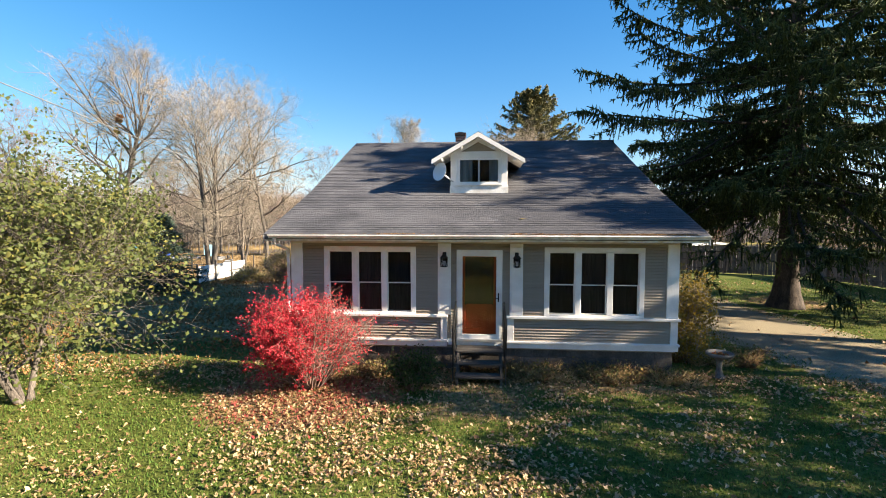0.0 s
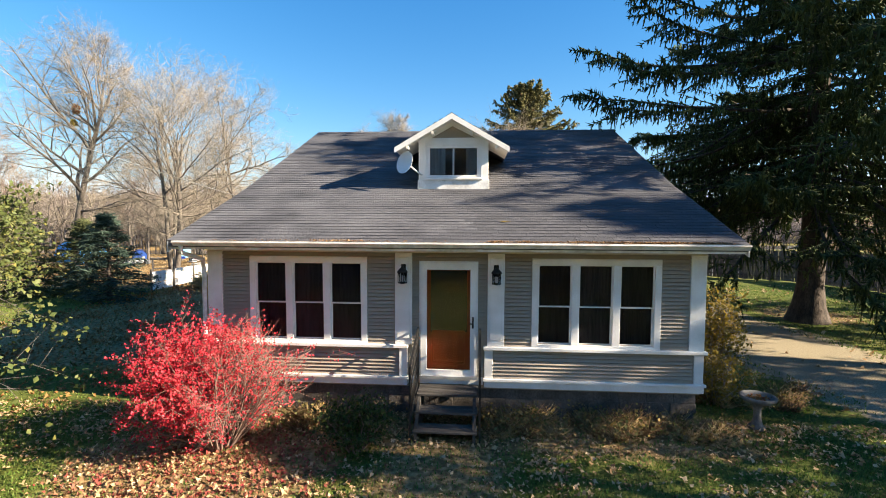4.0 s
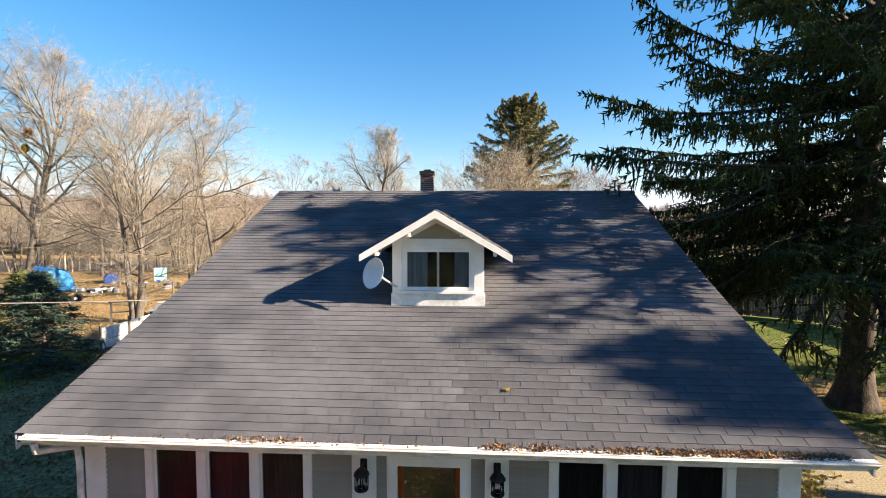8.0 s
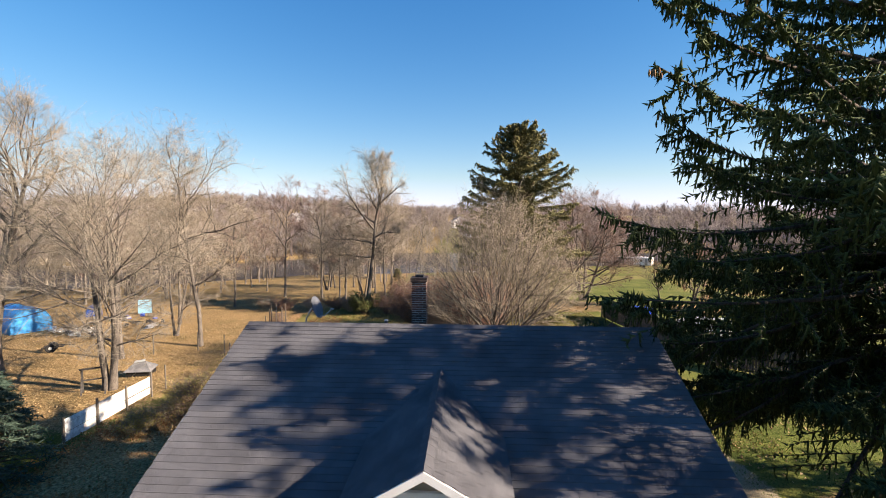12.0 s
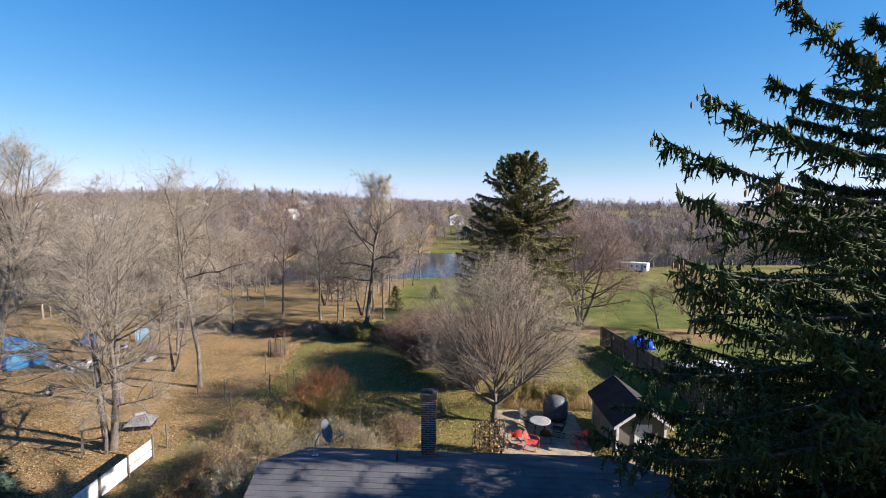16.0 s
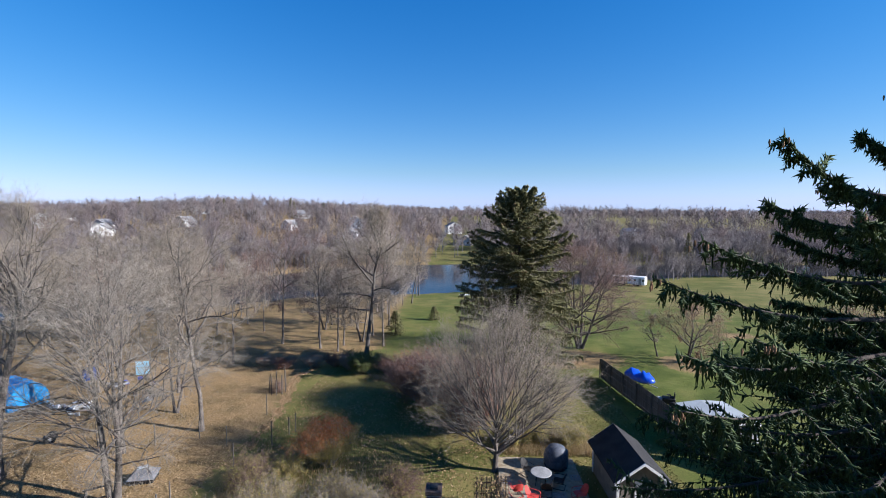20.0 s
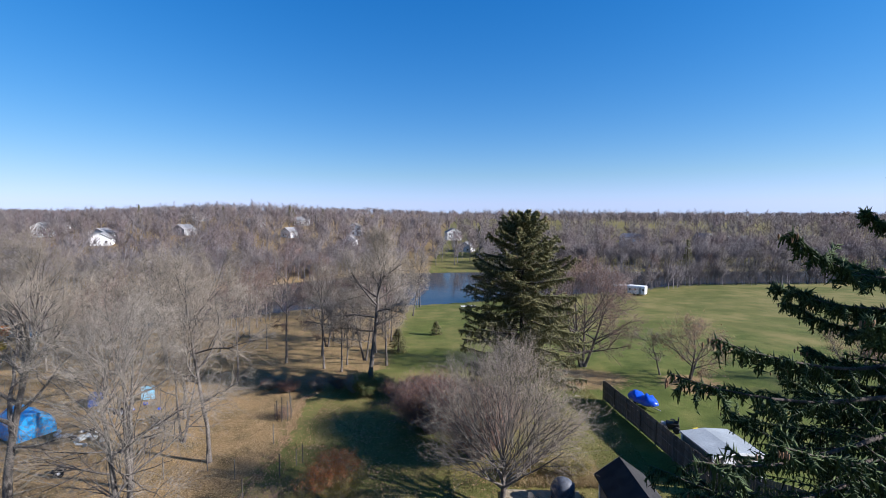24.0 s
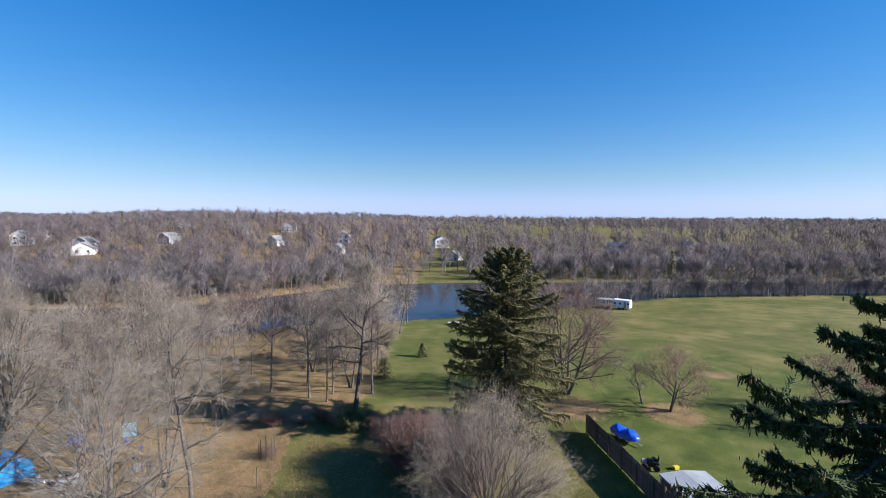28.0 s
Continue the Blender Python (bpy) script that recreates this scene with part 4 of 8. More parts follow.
# dormer
DOR_X0, DOR_X1, DOR_Y, DOR_APEX = -0.02, 1.51, 11.95, (0.72, 5.92)
bm = bmesh.new()
EA = 5.20
prism(bm, [(DOR_X0, 4.2), (DOR_X1, 4.2), (DOR_X1, 5.42), (DOR_APEX[0], 5.42), (DOR_X0, 5.42)], "y", DOR_Y + 0.05, 14.0)
dormer = hpart("dormer", bm, SIDING, label="white-trimmed gabled dormer with a sliding window")
bm = bmesh.new()
prism(bm, [(DOR_X0 + 0.02, 5.40), (DOR_X1 - 0.02, 5.40), (DOR_APEX[0], 5.83)], "y", DOR_Y + 0.02, DOR_Y + 0.25)
hpart("gable_panel", bm, SIDING, dormer)
for r in ((DOR_X0 - 0.03, DOR_X0 + 0.14, 4.2, 5.45), (DOR_X1 - 0.14, DOR_X1 + 0.03, 4.2, 5.45), (DOR_X0 + 0.14, DOR_X1 - 0.14, 5.28, 5.45)):
    hpart("casing", boxes((r[0], r[1], DOR_Y - 0.04, DOR_Y + 0.05, r[2], r[3]), bevel=0.006), WHITE, dormer)
hpart("apron", boxes((DOR_X0 - 0.05, DOR_X1 + 0.05, DOR_Y - 0.06, DOR_Y + 0.05, 4.22, 4.50), bevel=0.006), WHITE_WORN, dormer)
hpart("sill", boxes((DOR_X0 + 0.1, DOR_X1 - 0.1, DOR_Y - 0.10, DOR_Y - 0.04, 4.50, 4.55), bevel=0.006), WHITE, dormer)
bm = bmesh.new()
a, b, lo, hi = DOR_X0 + 0.14, DOR_X1 - 0.14, 4.55, 5.28
for r in ((a, a + 0.09, lo, hi), (b - 0.09, b, lo, hi), (a + 0.09, b - 0.09, hi - 0.06, hi), (a + 0.09, b - 0.09, lo, lo + 0.06)):
    box(bm, r[0], r[1], DOR_Y - 0.02, DOR_Y + 0.049, r[2], r[3])
hpart("window_frame", bm, WHITE, dormer)
mx = (a + b) / 2
hpart("meeting_rail", boxes((mx - 0.02, mx + 0.02, DOR_Y, DOR_Y + 0.03, lo + 0.06, hi - 0.06)), METAL, dormer)
# dark sheet right behind the glass, put in for the shade of the room
hpart("dark_room_sheet", boxes((a + 0.09, b - 0.09, DOR_Y + 0.036, DOR_Y + 0.046, lo + 0.06, hi - 0.06)), DARK_PANE, dormer)
for x0, x1 in ((a + 0.095, a + 0.44), (b - 0.34, b - 0.095)):
    bm = bmesh.new()
    n = 14
    lowv = [bm.verts.new((x0 + (x1 - x0) * k / n, DOR_Y + 0.022 + 0.006 * math.sin(k * 1.9), lo + 0.06)) for k in range(n + 1)]
    hiv = [bm.verts.new((x0 + (x1 - x0) * k / n, DOR_Y + 0.022 + 0.006 * math.sin(k * 1.9 + 0.6), hi - 0.06)) for k in range(n + 1)]
    for k in range(n):
        bm.faces.new((lowv[k], lowv[k + 1], hiv[k + 1], hiv[k]))
    hpart("curtain", bm, CURTAIN, dormer)
pane = hpart("pane", boxes((a + 0.09, b - 0.09, DOR_Y + 0.002, DOR_Y + 0.006, lo + 0.06, hi - 0.06)), DORMER_GLASS, dormer)
pane.visible_shadow = False
# dormer roof: two slabs running back into the main slope
slope = (DOR_APEX[1] - EA) / 1.245
for sx in (-1, 1):
    bm = bmesh.new()
    x_e = DOR_APEX[0] + sx * 1.245

    def meet(zz):
        """Where the main slope reaches a height."""
        return float(np.interp(zz, [KNEE[1], RIDGE[1]], [KNEE[0], RIDGE[0]]))
    quad4 = [(DOR_APEX[0], 11.62, DOR_APEX[1]), (x_e, 11.62, EA), (x_e, meet(EA) + 0.1, EA), (DOR_APEX[0], meet(DOR_APEX[1]) + 0.1, DOR_APEX[1])]
    up = [bm.verts.new(p) for p in quad4]
    dn = [bm.verts.new((p[0], p[1], p[2] - 0.07)) for p in quad4]
    bm.faces.new(up)
    bm.faces.new(dn[::-1])
    for k in range(4):
        bm.faces.new((up[k], dn[k], dn[(k + 1) % 4], up[(k + 1) % 4]))
    bmesh.ops.recalc_face_normals(bm, faces=list(bm.faces))
    hpart("dormer_roof", bm, SHINGLE, dormer)
    bm = bmesh.new()
    prism(bm, [(DOR_APEX[0], DOR_APEX[1] + 0.01), (x_e + sx * 0.03, EA - 0.007), (x_e + sx * 0.03, EA - 0.125), (DOR_APEX[0], DOR_APEX[1] - 0.115)], "y", 11.585, 11.617)
    hpart("barge_board", bm, WHITE, dormer)
    bm = bmesh.new()
    prism(bm, [(DOR_APEX[0], DOR_APEX[1] - 0.074), (x_e, EA - 0.074), (x_e, EA - 0.094), (DOR_APEX[0], DOR_APEX[1] - 0.094)], "y", 11.62, 13.0)
    hpart("dormer_soffit", bm, WHITE, dormer)
    bm = bmesh.new()
    xi = DOR_X0 if sx < 0 else DOR_X1
    prism(bm, [(DOR_APEX[0], 5.82), (xi - sx * 0.0, 5.40), (xi - sx * 0.16, 5.40), (DOR_APEX[0], 5.72)], "y", DOR_Y - 0.03, DOR_Y + 0.02)
    hpart("gable_trim", bm, WHITE, dormer)
    for q in (0.35, 0.8):
        xb = DOR_APEX[0] + sx * 1.245 * q
        zb = DOR_APEX[1] - 0.094 - slope * 1.245 * q
        hpart("bracket", boxes((xb - 0.025, xb + 0.025, 11.63, DOR_Y - 0.04, zb - 0.08, zb - 0.02)), WHITE, dormer)

# chimney core; its bricks come last
CH = (-0.376, 0.06, 19.49, 19.93, 5.2, 7.40)
chimney = hpart("chimney", boxes((CH[0] + 0.005, CH[1] - 0.005, CH[2] + 0.005, CH[3] - 0.005, CH[4], CH[5])), PALE_MORTAR, label="narrow weathered red brick chimney")
hpart("flue", boxes((CH[0] + 0.1, CH[1] - 0.1, CH[2] + 0.1, CH[3] - 0.1, CH[5], CH[5] + 0.06)), SOOT, chimney, "soot-black flue")
hpart("corbel", boxes((CH[0] - 0.03, CH[1] + 0.03, CH[2] - 0.03, CH[3] + 0.03, CH[5] - 0.13, CH[5] - 0.07), (CH[0] - 0.03, CH[1] + 0.03, CH[2] - 0.03, CH[3] + 0.03, CH[5] - 0.06, CH[5] + 0.004), bevel=0.006), SOOT_BRICK, chimney, "soot-darkened brick corbel")
hpart("vent_pipe", lathe([(0.045, 0), (0.045, 0.42), (0.055, 0.42), (0.055, 0.46)], 12), METAL).location = (-0.91, 18.2, roof_z(18.2) - 0.12)


def lantern(x):
    root = thing("wall_lantern", "black metal coach lantern on a white pilaster", "wall lamp", (x, WY - 0.06, 2.62), group="porch lanterns")
    part("back_plate", boxes((-0.045, 0.045, -0.03, 0.0, -0.05, 0.16), bevel=0.01), IRON, root)
    part("arm", boxes((-0.012, 0.012, -0.13, -0.03, 0.10, 0.125)), IRON, root)
    cap = lathe([(0.10, 0.02), (0.085, 0.05), (0.055, 0.085), (0.02, 0.11), (0.012, 0.14), (0.0, 0.15)], 12)
    bmesh.ops.translate(cap, verts=cap.verts, vec=(0, -0.14, 0))
    part("cap", cap, IRON, root)
    body = lathe([(0.05, -0.16), (0.062, -0.13), (0.075, 0.02)], 10)
    bmesh.ops.translate(body, verts=body.verts, vec=(0, -0.14, 0))
    part("glass", body, DORMER_GLASS, root, "clear glass globe").visible_shadow = False
    for k in range(4):
        a = k * math.pi / 2 + 0.4
        x0, y0 = 0.08 * math.cos(a), -0.14 + 0.08 * math.sin(a)
        part("cage_bar", boxes((x0 - 0.006, x0 + 0.006, y0 - 0.006, y0 + 0.006, -0.16, 0.03)), IRON, root)
    ring = lathe([(0.085, -0.17), (0.085, -0.155), (0.03, -0.185), (0.0, -0.19)], 12)
    bmesh.ops.translate(ring, verts=ring.verts, vec=(0, -0.14, 0))
    part("base_ring", ring, IRON, root)
    return root


lantern(-0.02)
lantern(1.65)


def stairs():
    root = thing("porch_steps", "grey weathered wooden steps with black iron railings", "steps", (0.81, 9.0, 0.0))
    for z, y0, y1 in ((0.60, -0.02, 0.48), (0.40, -0.30, 0.02), (0.20, -0.58, -0.26)):
        n = 3 if z > 0.5 else 2
        for k in range(n):
            w = (y1 - y0) / n
            part("tread", boxes((-0.52, 0.52, y0 + k * w + 0.004, y0 + (k + 1) * w - 0.004, z - 0.04, z), bevel=0.006), STEP_WOOD, root)
    for x in (-0.47, 0.47):
        bm = bmesh.new()
        prism(bm, [(0.5, 0.56), (-0.04, 0.56), (-0.56, 0.16), (-0.56, 0.0), (-0.4, 0.0), (0.5, 0.0)], "x", x - 0.025, x + 0.025)
        part("stringer", bm, STEP_WOOD, root)
    for x in (-0.56, 0.56):
        rail = part("railing", boxes((x - 0.015, x + 0.015, -0.56, -0.53, 0.0, 1.22)), IRON, root, "black wrought-iron railing")
        part("post", boxes((x - 0.015, x + 0.015, 0.50, 0.53, 0.55, 1.62)), IRON, rail)
        for za, zb in ((1.2, 1.6), (0.30, 0.70)):
            bm = bmesh.new()
            prism(bm, [(-0.55, za), (0.52, zb), (0.52, zb + 0.03), (-0.55, za + 0.03)], "x", x - 0.018, x + 0.018)
            part("rail_bar", bm, IRON, rail)
        for k in range(1, 9):
            y = -0.545 + 1.06 * k / 9
            z0 = 0.30 + 0.40 * k / 9
            t = np.linspace(0, 1, 15)
            P = np.stack([x + 0.012 * np.cos(t * 14), y + 0.012 * np.sin(t * 14), z0 + t * 0.9], 1)[None]
            v, f = tubes(P, np.full((1, 15), 0.009), 4)
            np_mesh("baluster", v, [(f, 0)], [IRON], rail)
    return root


stairs()


def dish(at, turn, size, mast, label, tilt=20, face=None):
    root = thing("satellite_dish", label, "satellite dish", at, turn)
    prof = [(0.0005, 0.0)] + [(size * k / 7, 0.16 * size * (k / 7) ** 2) for k in range(1, 8)] + [(size * 1.02, 0.165 * size), (size, 0.14 * size), (size * 0.5, 0.03 * size), (0.0005, -0.015)]
    bm = lathe(prof, 24)
    bmesh.ops.scale(bm, verts=bm.verts, vec=(0.86, 1.05, 1))
    bmesh.ops.transform(bm, matrix=Matrix.Translation((0, -0.08, mast)) @ Matrix.Rotation(radians(90 - tilt), 4, "X"), verts=bm.verts)
    part("reflector", bm, face or DISH, root)
    v, f = tubes(np.array([[[0, 0.25, 0], [0, 0.22, mast * 0.55], [0, 0.06, mast * 0.95], [0, -0.06, mast]]]), np.full((1, 4), 0.022), 8)
    np_mesh("mast", v, [(f, 0)], [METAL], root)
    v, f = tubes(np.array([[[0, -0.08, mast - size * 0.9], [0, -0.35, mast - size * 0.7], [0, -0.55, mast - size * 0.1]]]), np.full((1, 3), 0.014), 6)
    np_mesh("feed_arm", v, [(f, 0)], [METAL], root)
    part("receiver", boxes((-0.05, 0.05, -0.62, -0.52, mast - size * 0.15, mast), bevel=0.015), GREY_PANEL, root)
    part("foot_plate", boxes((-0.07, 0.07, 0.18, 0.32, -0.03, 0.015)), METAL, root)
    return root

# dish at the dormer: mast fixed to its side wall, facing the street's sky
d1 = thing("satellite_dish", "grey satellite dish on an arm beside the dormer", "satellite dish", (-0.32, 11.72, 4.86), -28)
bm = lathe([(0.0005, 0.0)] + [(0.24 * k / 7, 0.045 * (k / 7) ** 2) for k in range(1, 8)] + [(0.245, 0.046), (0.235, 0.03), (0.12, -0.005), (0.0005, -0.015)], 24)
bmesh.ops.scale(bm, verts=bm.verts, vec=(0.88, 1.1, 1))
bmesh.ops.transform(bm, matrix=Matrix.Rotation(radians(72), 4, "X"), verts=bm.verts)
part("reflector", bm, DISH, d1)
v, f = tubes(np.array([[[0.0, 0.05, 0], [0.10, 0.16, -0.12], [0.20, 0.32, -0.24], [0.245, 0.40, -0.25]]]), np.full((1, 4), 0.02), 8)
np_mesh("mast", v, [(f, 0)], [METAL], d1)

dish((-3.05, 18.6, roof_z(18.6) - 0.01), 80, 0.30, 0.75, "dark grey satellite dish on the rear roof slope", face=COVER)

# service cable to the gable
def cable(a, b, sag, r=0.009):
    t = np.linspace(0, 1, 30)[:, None]
    P = np.array(a) * (1 - t) + np.array(b) * t
    P[:, 2] -= sag * 4 * (t * (1 - t))[:, 0]
    v, f = tubes(P[None], np.full((1, 30), r), 5)
    return tagged(np_mesh("power_cable", v, [(f, 0)], [WIRE]), "thin grey overhead service cable to the house", "cable")


CABLE_A, CABLE_B = (-3.75, 19.8, 3.3), (-8.3, -9.7, 8.8)
cable(CABLE_A, CABLE_B, 0.6)
pole = thing("utility_pole", "weathered wooden utility pole", "utility pole", (-8.3, -9.8, 0))
part("shaft", lathe([(0.17, -0.2), (0.15, 5), (0.12, 9.4)], 12), FENCE_WOOD, pole)
part("crossarm", boxes((-0.05, 0.05, -1.1, 1.1, 8.75, 8.9)), FENCE_WOOD, pole)


# ---- trees ----
def place(ob, x, y, turn=0.0, scale=1.0):
    ob.matrix_basis = pose(x, y, float(land(x, y)), 0, 0, turn) @ Matrix.Scale(scale, 4)
    return ob


def spruce(name, label, x, y, height, reach, seed, limbs_per_m, needle, hang, first=0.6, detail=1.0, trunk_r=0.3, droop=-0.02, tuft=0.045, fill=4, ragged=0.35, boughs=10, rises=(-0.12, 0.02, 0.30, 1.1), lean=0.0, crowd=1.0, curtain=1.0, wild=0.0, sag=-0.03, lee=0.0, low=None, side=0.36):
    """A spruce: trunk, whorled limbs with a lifted tip, hanging branchlets set with needle spikes."""
    rng = np.random.default_rng(seed)
    root = thing(name, label, "spruce tree", (x, y, float(land(x, y))))
    zs = np.linspace(-0.2, height, 26)
    P0 = np.stack([0.04 * np.sin(zs * 0.7) + lean * np.clip(zs / height - 0.35, 0, 1) / 0.65, 0.04 * np.cos(zs * 0.5), zs], 1)[None]
    R0 = (trunk_r * (1 - zs / height) ** 0.8 + 0.02)[None]
    R0[0, 0] *= 1.7
    R0[0, 1] *= 1.25
    V, F = tubes(P0, R0, 12)
    np_mesh("trunk", V, [(F, 0)], [BARK_DARK], root, smooth=True)
    n = int((height - first) * limbs_per_m)
    z = first + (height - first) * ((np.arange(n) + rng.uniform(0, 1, n)) / n) ** crowd
    a = np.arange(n) * 2.399963 + rng.normal(0, 0.25, n)
    if low:
        z = np.concatenate([z, rng.uniform(low[1], low[2], low[0])])
        a = np.concatenate([a, rng.uniform(low[3], low[4], low[0])])
        n += low[0]
    ln = reach(z) * (1.06 - ragged * rng.uniform(0, 1, n) ** 1.5)
    ln = ln * (1 - lee * np.clip(np.cos(a - 1.65) * 1.25, 0, 1) * np.clip(0.55 + z / 20, 0, 1) + 0.22 * lee * np.clip(np.cos(a - 3.6), 0, 1))
    if low:
        ln[-low[0]:] *= low[5]
    st = np.stack([lean * np.clip(z / height - 0.35, 0, 1) / 0.65, 0 * a, z], 1)
    rise = np.interp(z / height, [0, 0.35, 0.7, 1.0], rises)
    rise = rise + wild * rng.normal(0, 1, n)
    if low:
        rise[-low[0]:] -= low[6]
    way = np.stack([np.cos(a), np.sin(a), rise], 1)
    K = 9
    d = unit(way)
    P = [st]
    for k in range(K):
        bend = droop * (1 - 2.1 * k / K) * 2.2
        d = unit(d + np.array([0, 0, 1.0]) * bend + rng.normal(0, 0.05 + 0.25 * wild, (n, 3)))
        P.append(P[-1] + d * (ln / K)[:, None])
    P1 = np.stack(P, 1)
    R1 = (0.012 + 0.0085 * ln)[:, None] * np.linspace(1, 0.15, K + 1)[None]
    V, F = tubes(P1, R1, 5)
    np_mesh("branchwork", V, [(F, 0)], [BARK_DARK], root, smooth=True)["kind"] = "stuff"
    # side boughs in the plane of each limb
    per = max(4, int(boughs * detail))
    at, w, r, u, pl = sprout(rng, P1, R1, per, 0.22, 1.0, 52)
    w[:, 2] = w[:, 2] * 0.25 - 0.05
    bl = pl * (side * (1.25 - u)) * rng.uniform(0.6, 1.2, len(u)) + 0.15
    P2 = grow(rng, at, w, bl, 3, 0.08, sag)
    allP = [(P1[:, 1:], 0.9), (P2, 1.0)]
    A_, D_, L_ = [], [], []
    for PP, dens in allP:
        seg = np.linalg.norm(PP[:, 1:] - PP[:, :-1], axis=2).sum(1)
        m = max(3, int(np.mean(seg) / 0.13 * dens * detail))
        p, ww, rr, uu, ppl = sprout(rng, PP, np.ones(PP.shape[:2]), m, 0.08, 1.0, 55)
        hg = np.clip(hang * rng.uniform(0.35, 1.12, (len(p), 1)), 0, 1)
        down = unit(ww * np.array([1, 1, 0.3]) * (1 - hg) + np.array([0, 0, -1.0]) * hg + rng.normal(0, 0.14, ww.shape))
        A_.append(p)
        D_.append(down)
        L_.append(rng.uniform(0.18, 0.62, len(p)) * (0.55 + 0.6 * hang) * (1 + (curtain - 1) * rng.uniform(0, 1, len(p)) ** 2))
    A_, D_, L_ = np.concatenate(A_), np.concatenate(D_), np.concatenate(L_)
    B_ = A_ + D_ * L_[:, None]
    v, f = spikes(A_, B_, tuft * rng.uniform(0.35, 0.7, len(A_)))
    VV, FF = [v], [f]
    off = len(v)
    for k in range(fill):
        t = rng.uniform(0.0, 0.85, (len(A_), 1))
        p = A_ * (1 - t) + B_ * t
        q = p + unit(D_ * 0.8 + rng.normal(0, 0.6, D_.shape)) * rng.uniform(0.07, 0.17, (len(A_), 1))
        v, f = spikes(p, q, tuft * 0.33, off)
        off += len(v)
        VV.append(v)
        FF.append(f)
    np_mesh("needles", np.concatenate(VV), [(np.concatenate(FF), 0)], [needle], root)
    return root


def norway_spruce(name, label, x, y, height, reach, seed, first, trunk_r, limbs, long_limbs=(), needle=None, lift=0.0, full=0):
    """An old weeping spruce: tiers of long limbs with lifted tips, side boughs, and branchlets that hang like fringes."""
    rng = np.random.default_rng(seed)
    root = thing(name, label, "spruce tree", (x, y, float(land(x, y))))
    zs = np.linspace(-0.2, height, 30)
    P0 = np.stack([0.06 * np.sin(zs * 0.5), 0.06 * np.cos(zs * 0.4), zs], 1)[None]
    R0 = (trunk_r * (1 - np.clip(zs, 0, None) / height) ** 0.75 + 0.02)[None]
    R0[0, 0] *= 1.8
    R0[0, 1] *= 1.22
    V, F = tubes(P0, R0, 14)
    np_mesh("trunk", V, [(F, 0)], [BARK_DARK], root, smooth=True)
    z = first + (height - 0.3 - first) * ((np.arange(limbs) + rng.uniform(0, 1, limbs)) / limbs) ** (1.2 - 0.25 * full)
    a = np.arange(limbs) * 2.399963 + rng.normal(0, 0.3, limbs)
    # the crown is fuller toward the open front yard
    z = np.concatenate([z, rng.uniform(first, first + 2.8, 16 - 16 * full), rng.uniform(7.0, 11.5, 10 - 10 * full), rng.uniform(first, 8.4, 12 - 12 * full)])
    a = np.concatenate([a, rng.uniform(1.9, 5.6, 16 - 16 * full), rng.uniform(3.5, 5.0, 10 - 10 * full), rng.uniform(1.5, 2.9, 12 - 12 * full)])
    n = len(z)
    ln = reach(z) * np.where(rng.uniform(0, 1, n) < 0.3, rng.uniform(0.5, 0.8, n), rng.uniform(0.84, 1.04, n))
    high = (1 - full) * np.clip((z - 10.5) / 3, 0, 1) * (rng.uniform(0, 1, n) < 0.48)
    ln = ln * (1 - high * rng.uniform(0.2, 0.45, n))
    if not full:
        ln = ln * np.where(z < 8.5, np.interp(np.degrees(a) % 360, [70, 105, 165, 190], [1.0, 0.8, 0.8, 1.0]), np.interp(np.degrees(a) % 360, [0, 60, 110, 178, 200, 330, 360], [0.9, 0.8, 0.58, 0.60, 1.0, 1.0, 0.9]))
    rise = np.interp(z / height, [0, 0.3, 0.55, 0.8, 1.0], [-0.40, -0.10, 0.04, 0.20, 1.0]) + lift + rng.normal(0, 0.10, n)
    # single long limbs that stand out of the outline
    free = np.array(long_limbs).reshape(-1, 4)
    z, a, ln, rise = (np.concatenate([v, w]) for v, w in zip((z, a, ln, rise), (free[:, 0], np.radians(free[:, 1]), free[:, 2], free[:, 3])))
    stray = np.where(np.arange(len(z)) < n, 0.065, 0.03)[:, None]
    n = len(z)
    K = 12
    d = unit(np.stack([np.cos(a), np.sin(a), rise], 1))
    low = np.interp(z / height, [0.25, 0.55], [1.0, 0.45])
    P = [np.stack([0 * z, 0 * z, z], 1)]
    for k in range(K):
        bend = np.where(k < 5, -0.04 * low, 0.055)
        d = unit(d + np.stack([0 * z, 0 * z, bend], 1) + rng.normal(0, 1, (n, 3)) * stray)
        P.append(P[-1] + d * (ln / K)[:, None])
    P1 = np.stack(P, 1)
    R1 = (0.013 + 0.0072 * ln)[:, None] * np.linspace(1, 0.14, K + 1)[None]
    V, F = tubes(P1, R1, 6)
    per2 = 24
    at, w, r, u, pl = sprout(rng, P1, R1, per2, 0.07, 0.97, 55)
    w[:, 2] = w[:, 2] * 0.2 - 0.06
    bl = np.clip(pl * 0.27 * np.interp(u, [0.06, 0.4, 1.0], [0.6, 1.0, 0.3]) * rng.uniform(0.55, 1.25, len(u)) * np.interp(at[:, 2] / height, [0.4, 0.65], [1.0, 0.55 + 0.45 * full]), 0.16, 2.0)
    P2 = grow(rng, at, w, bl, 4, 0.07, -0.05)
    R2 = np.maximum(r * 0.4, 0.006)[:, None] * np.linspace(1, 0.4, 5)[None]
    v, f = tubes(P2, R2, 3, len(V))
    np_mesh("branchwork", np.concatenate([V, v]), [(np.concatenate([F, f]), 0)], [BARK_DARK], root, smooth=True)["kind"] = "stuff"
    A_, D_, L_ = [], [], []
    VV, FF, off = [], [], 0
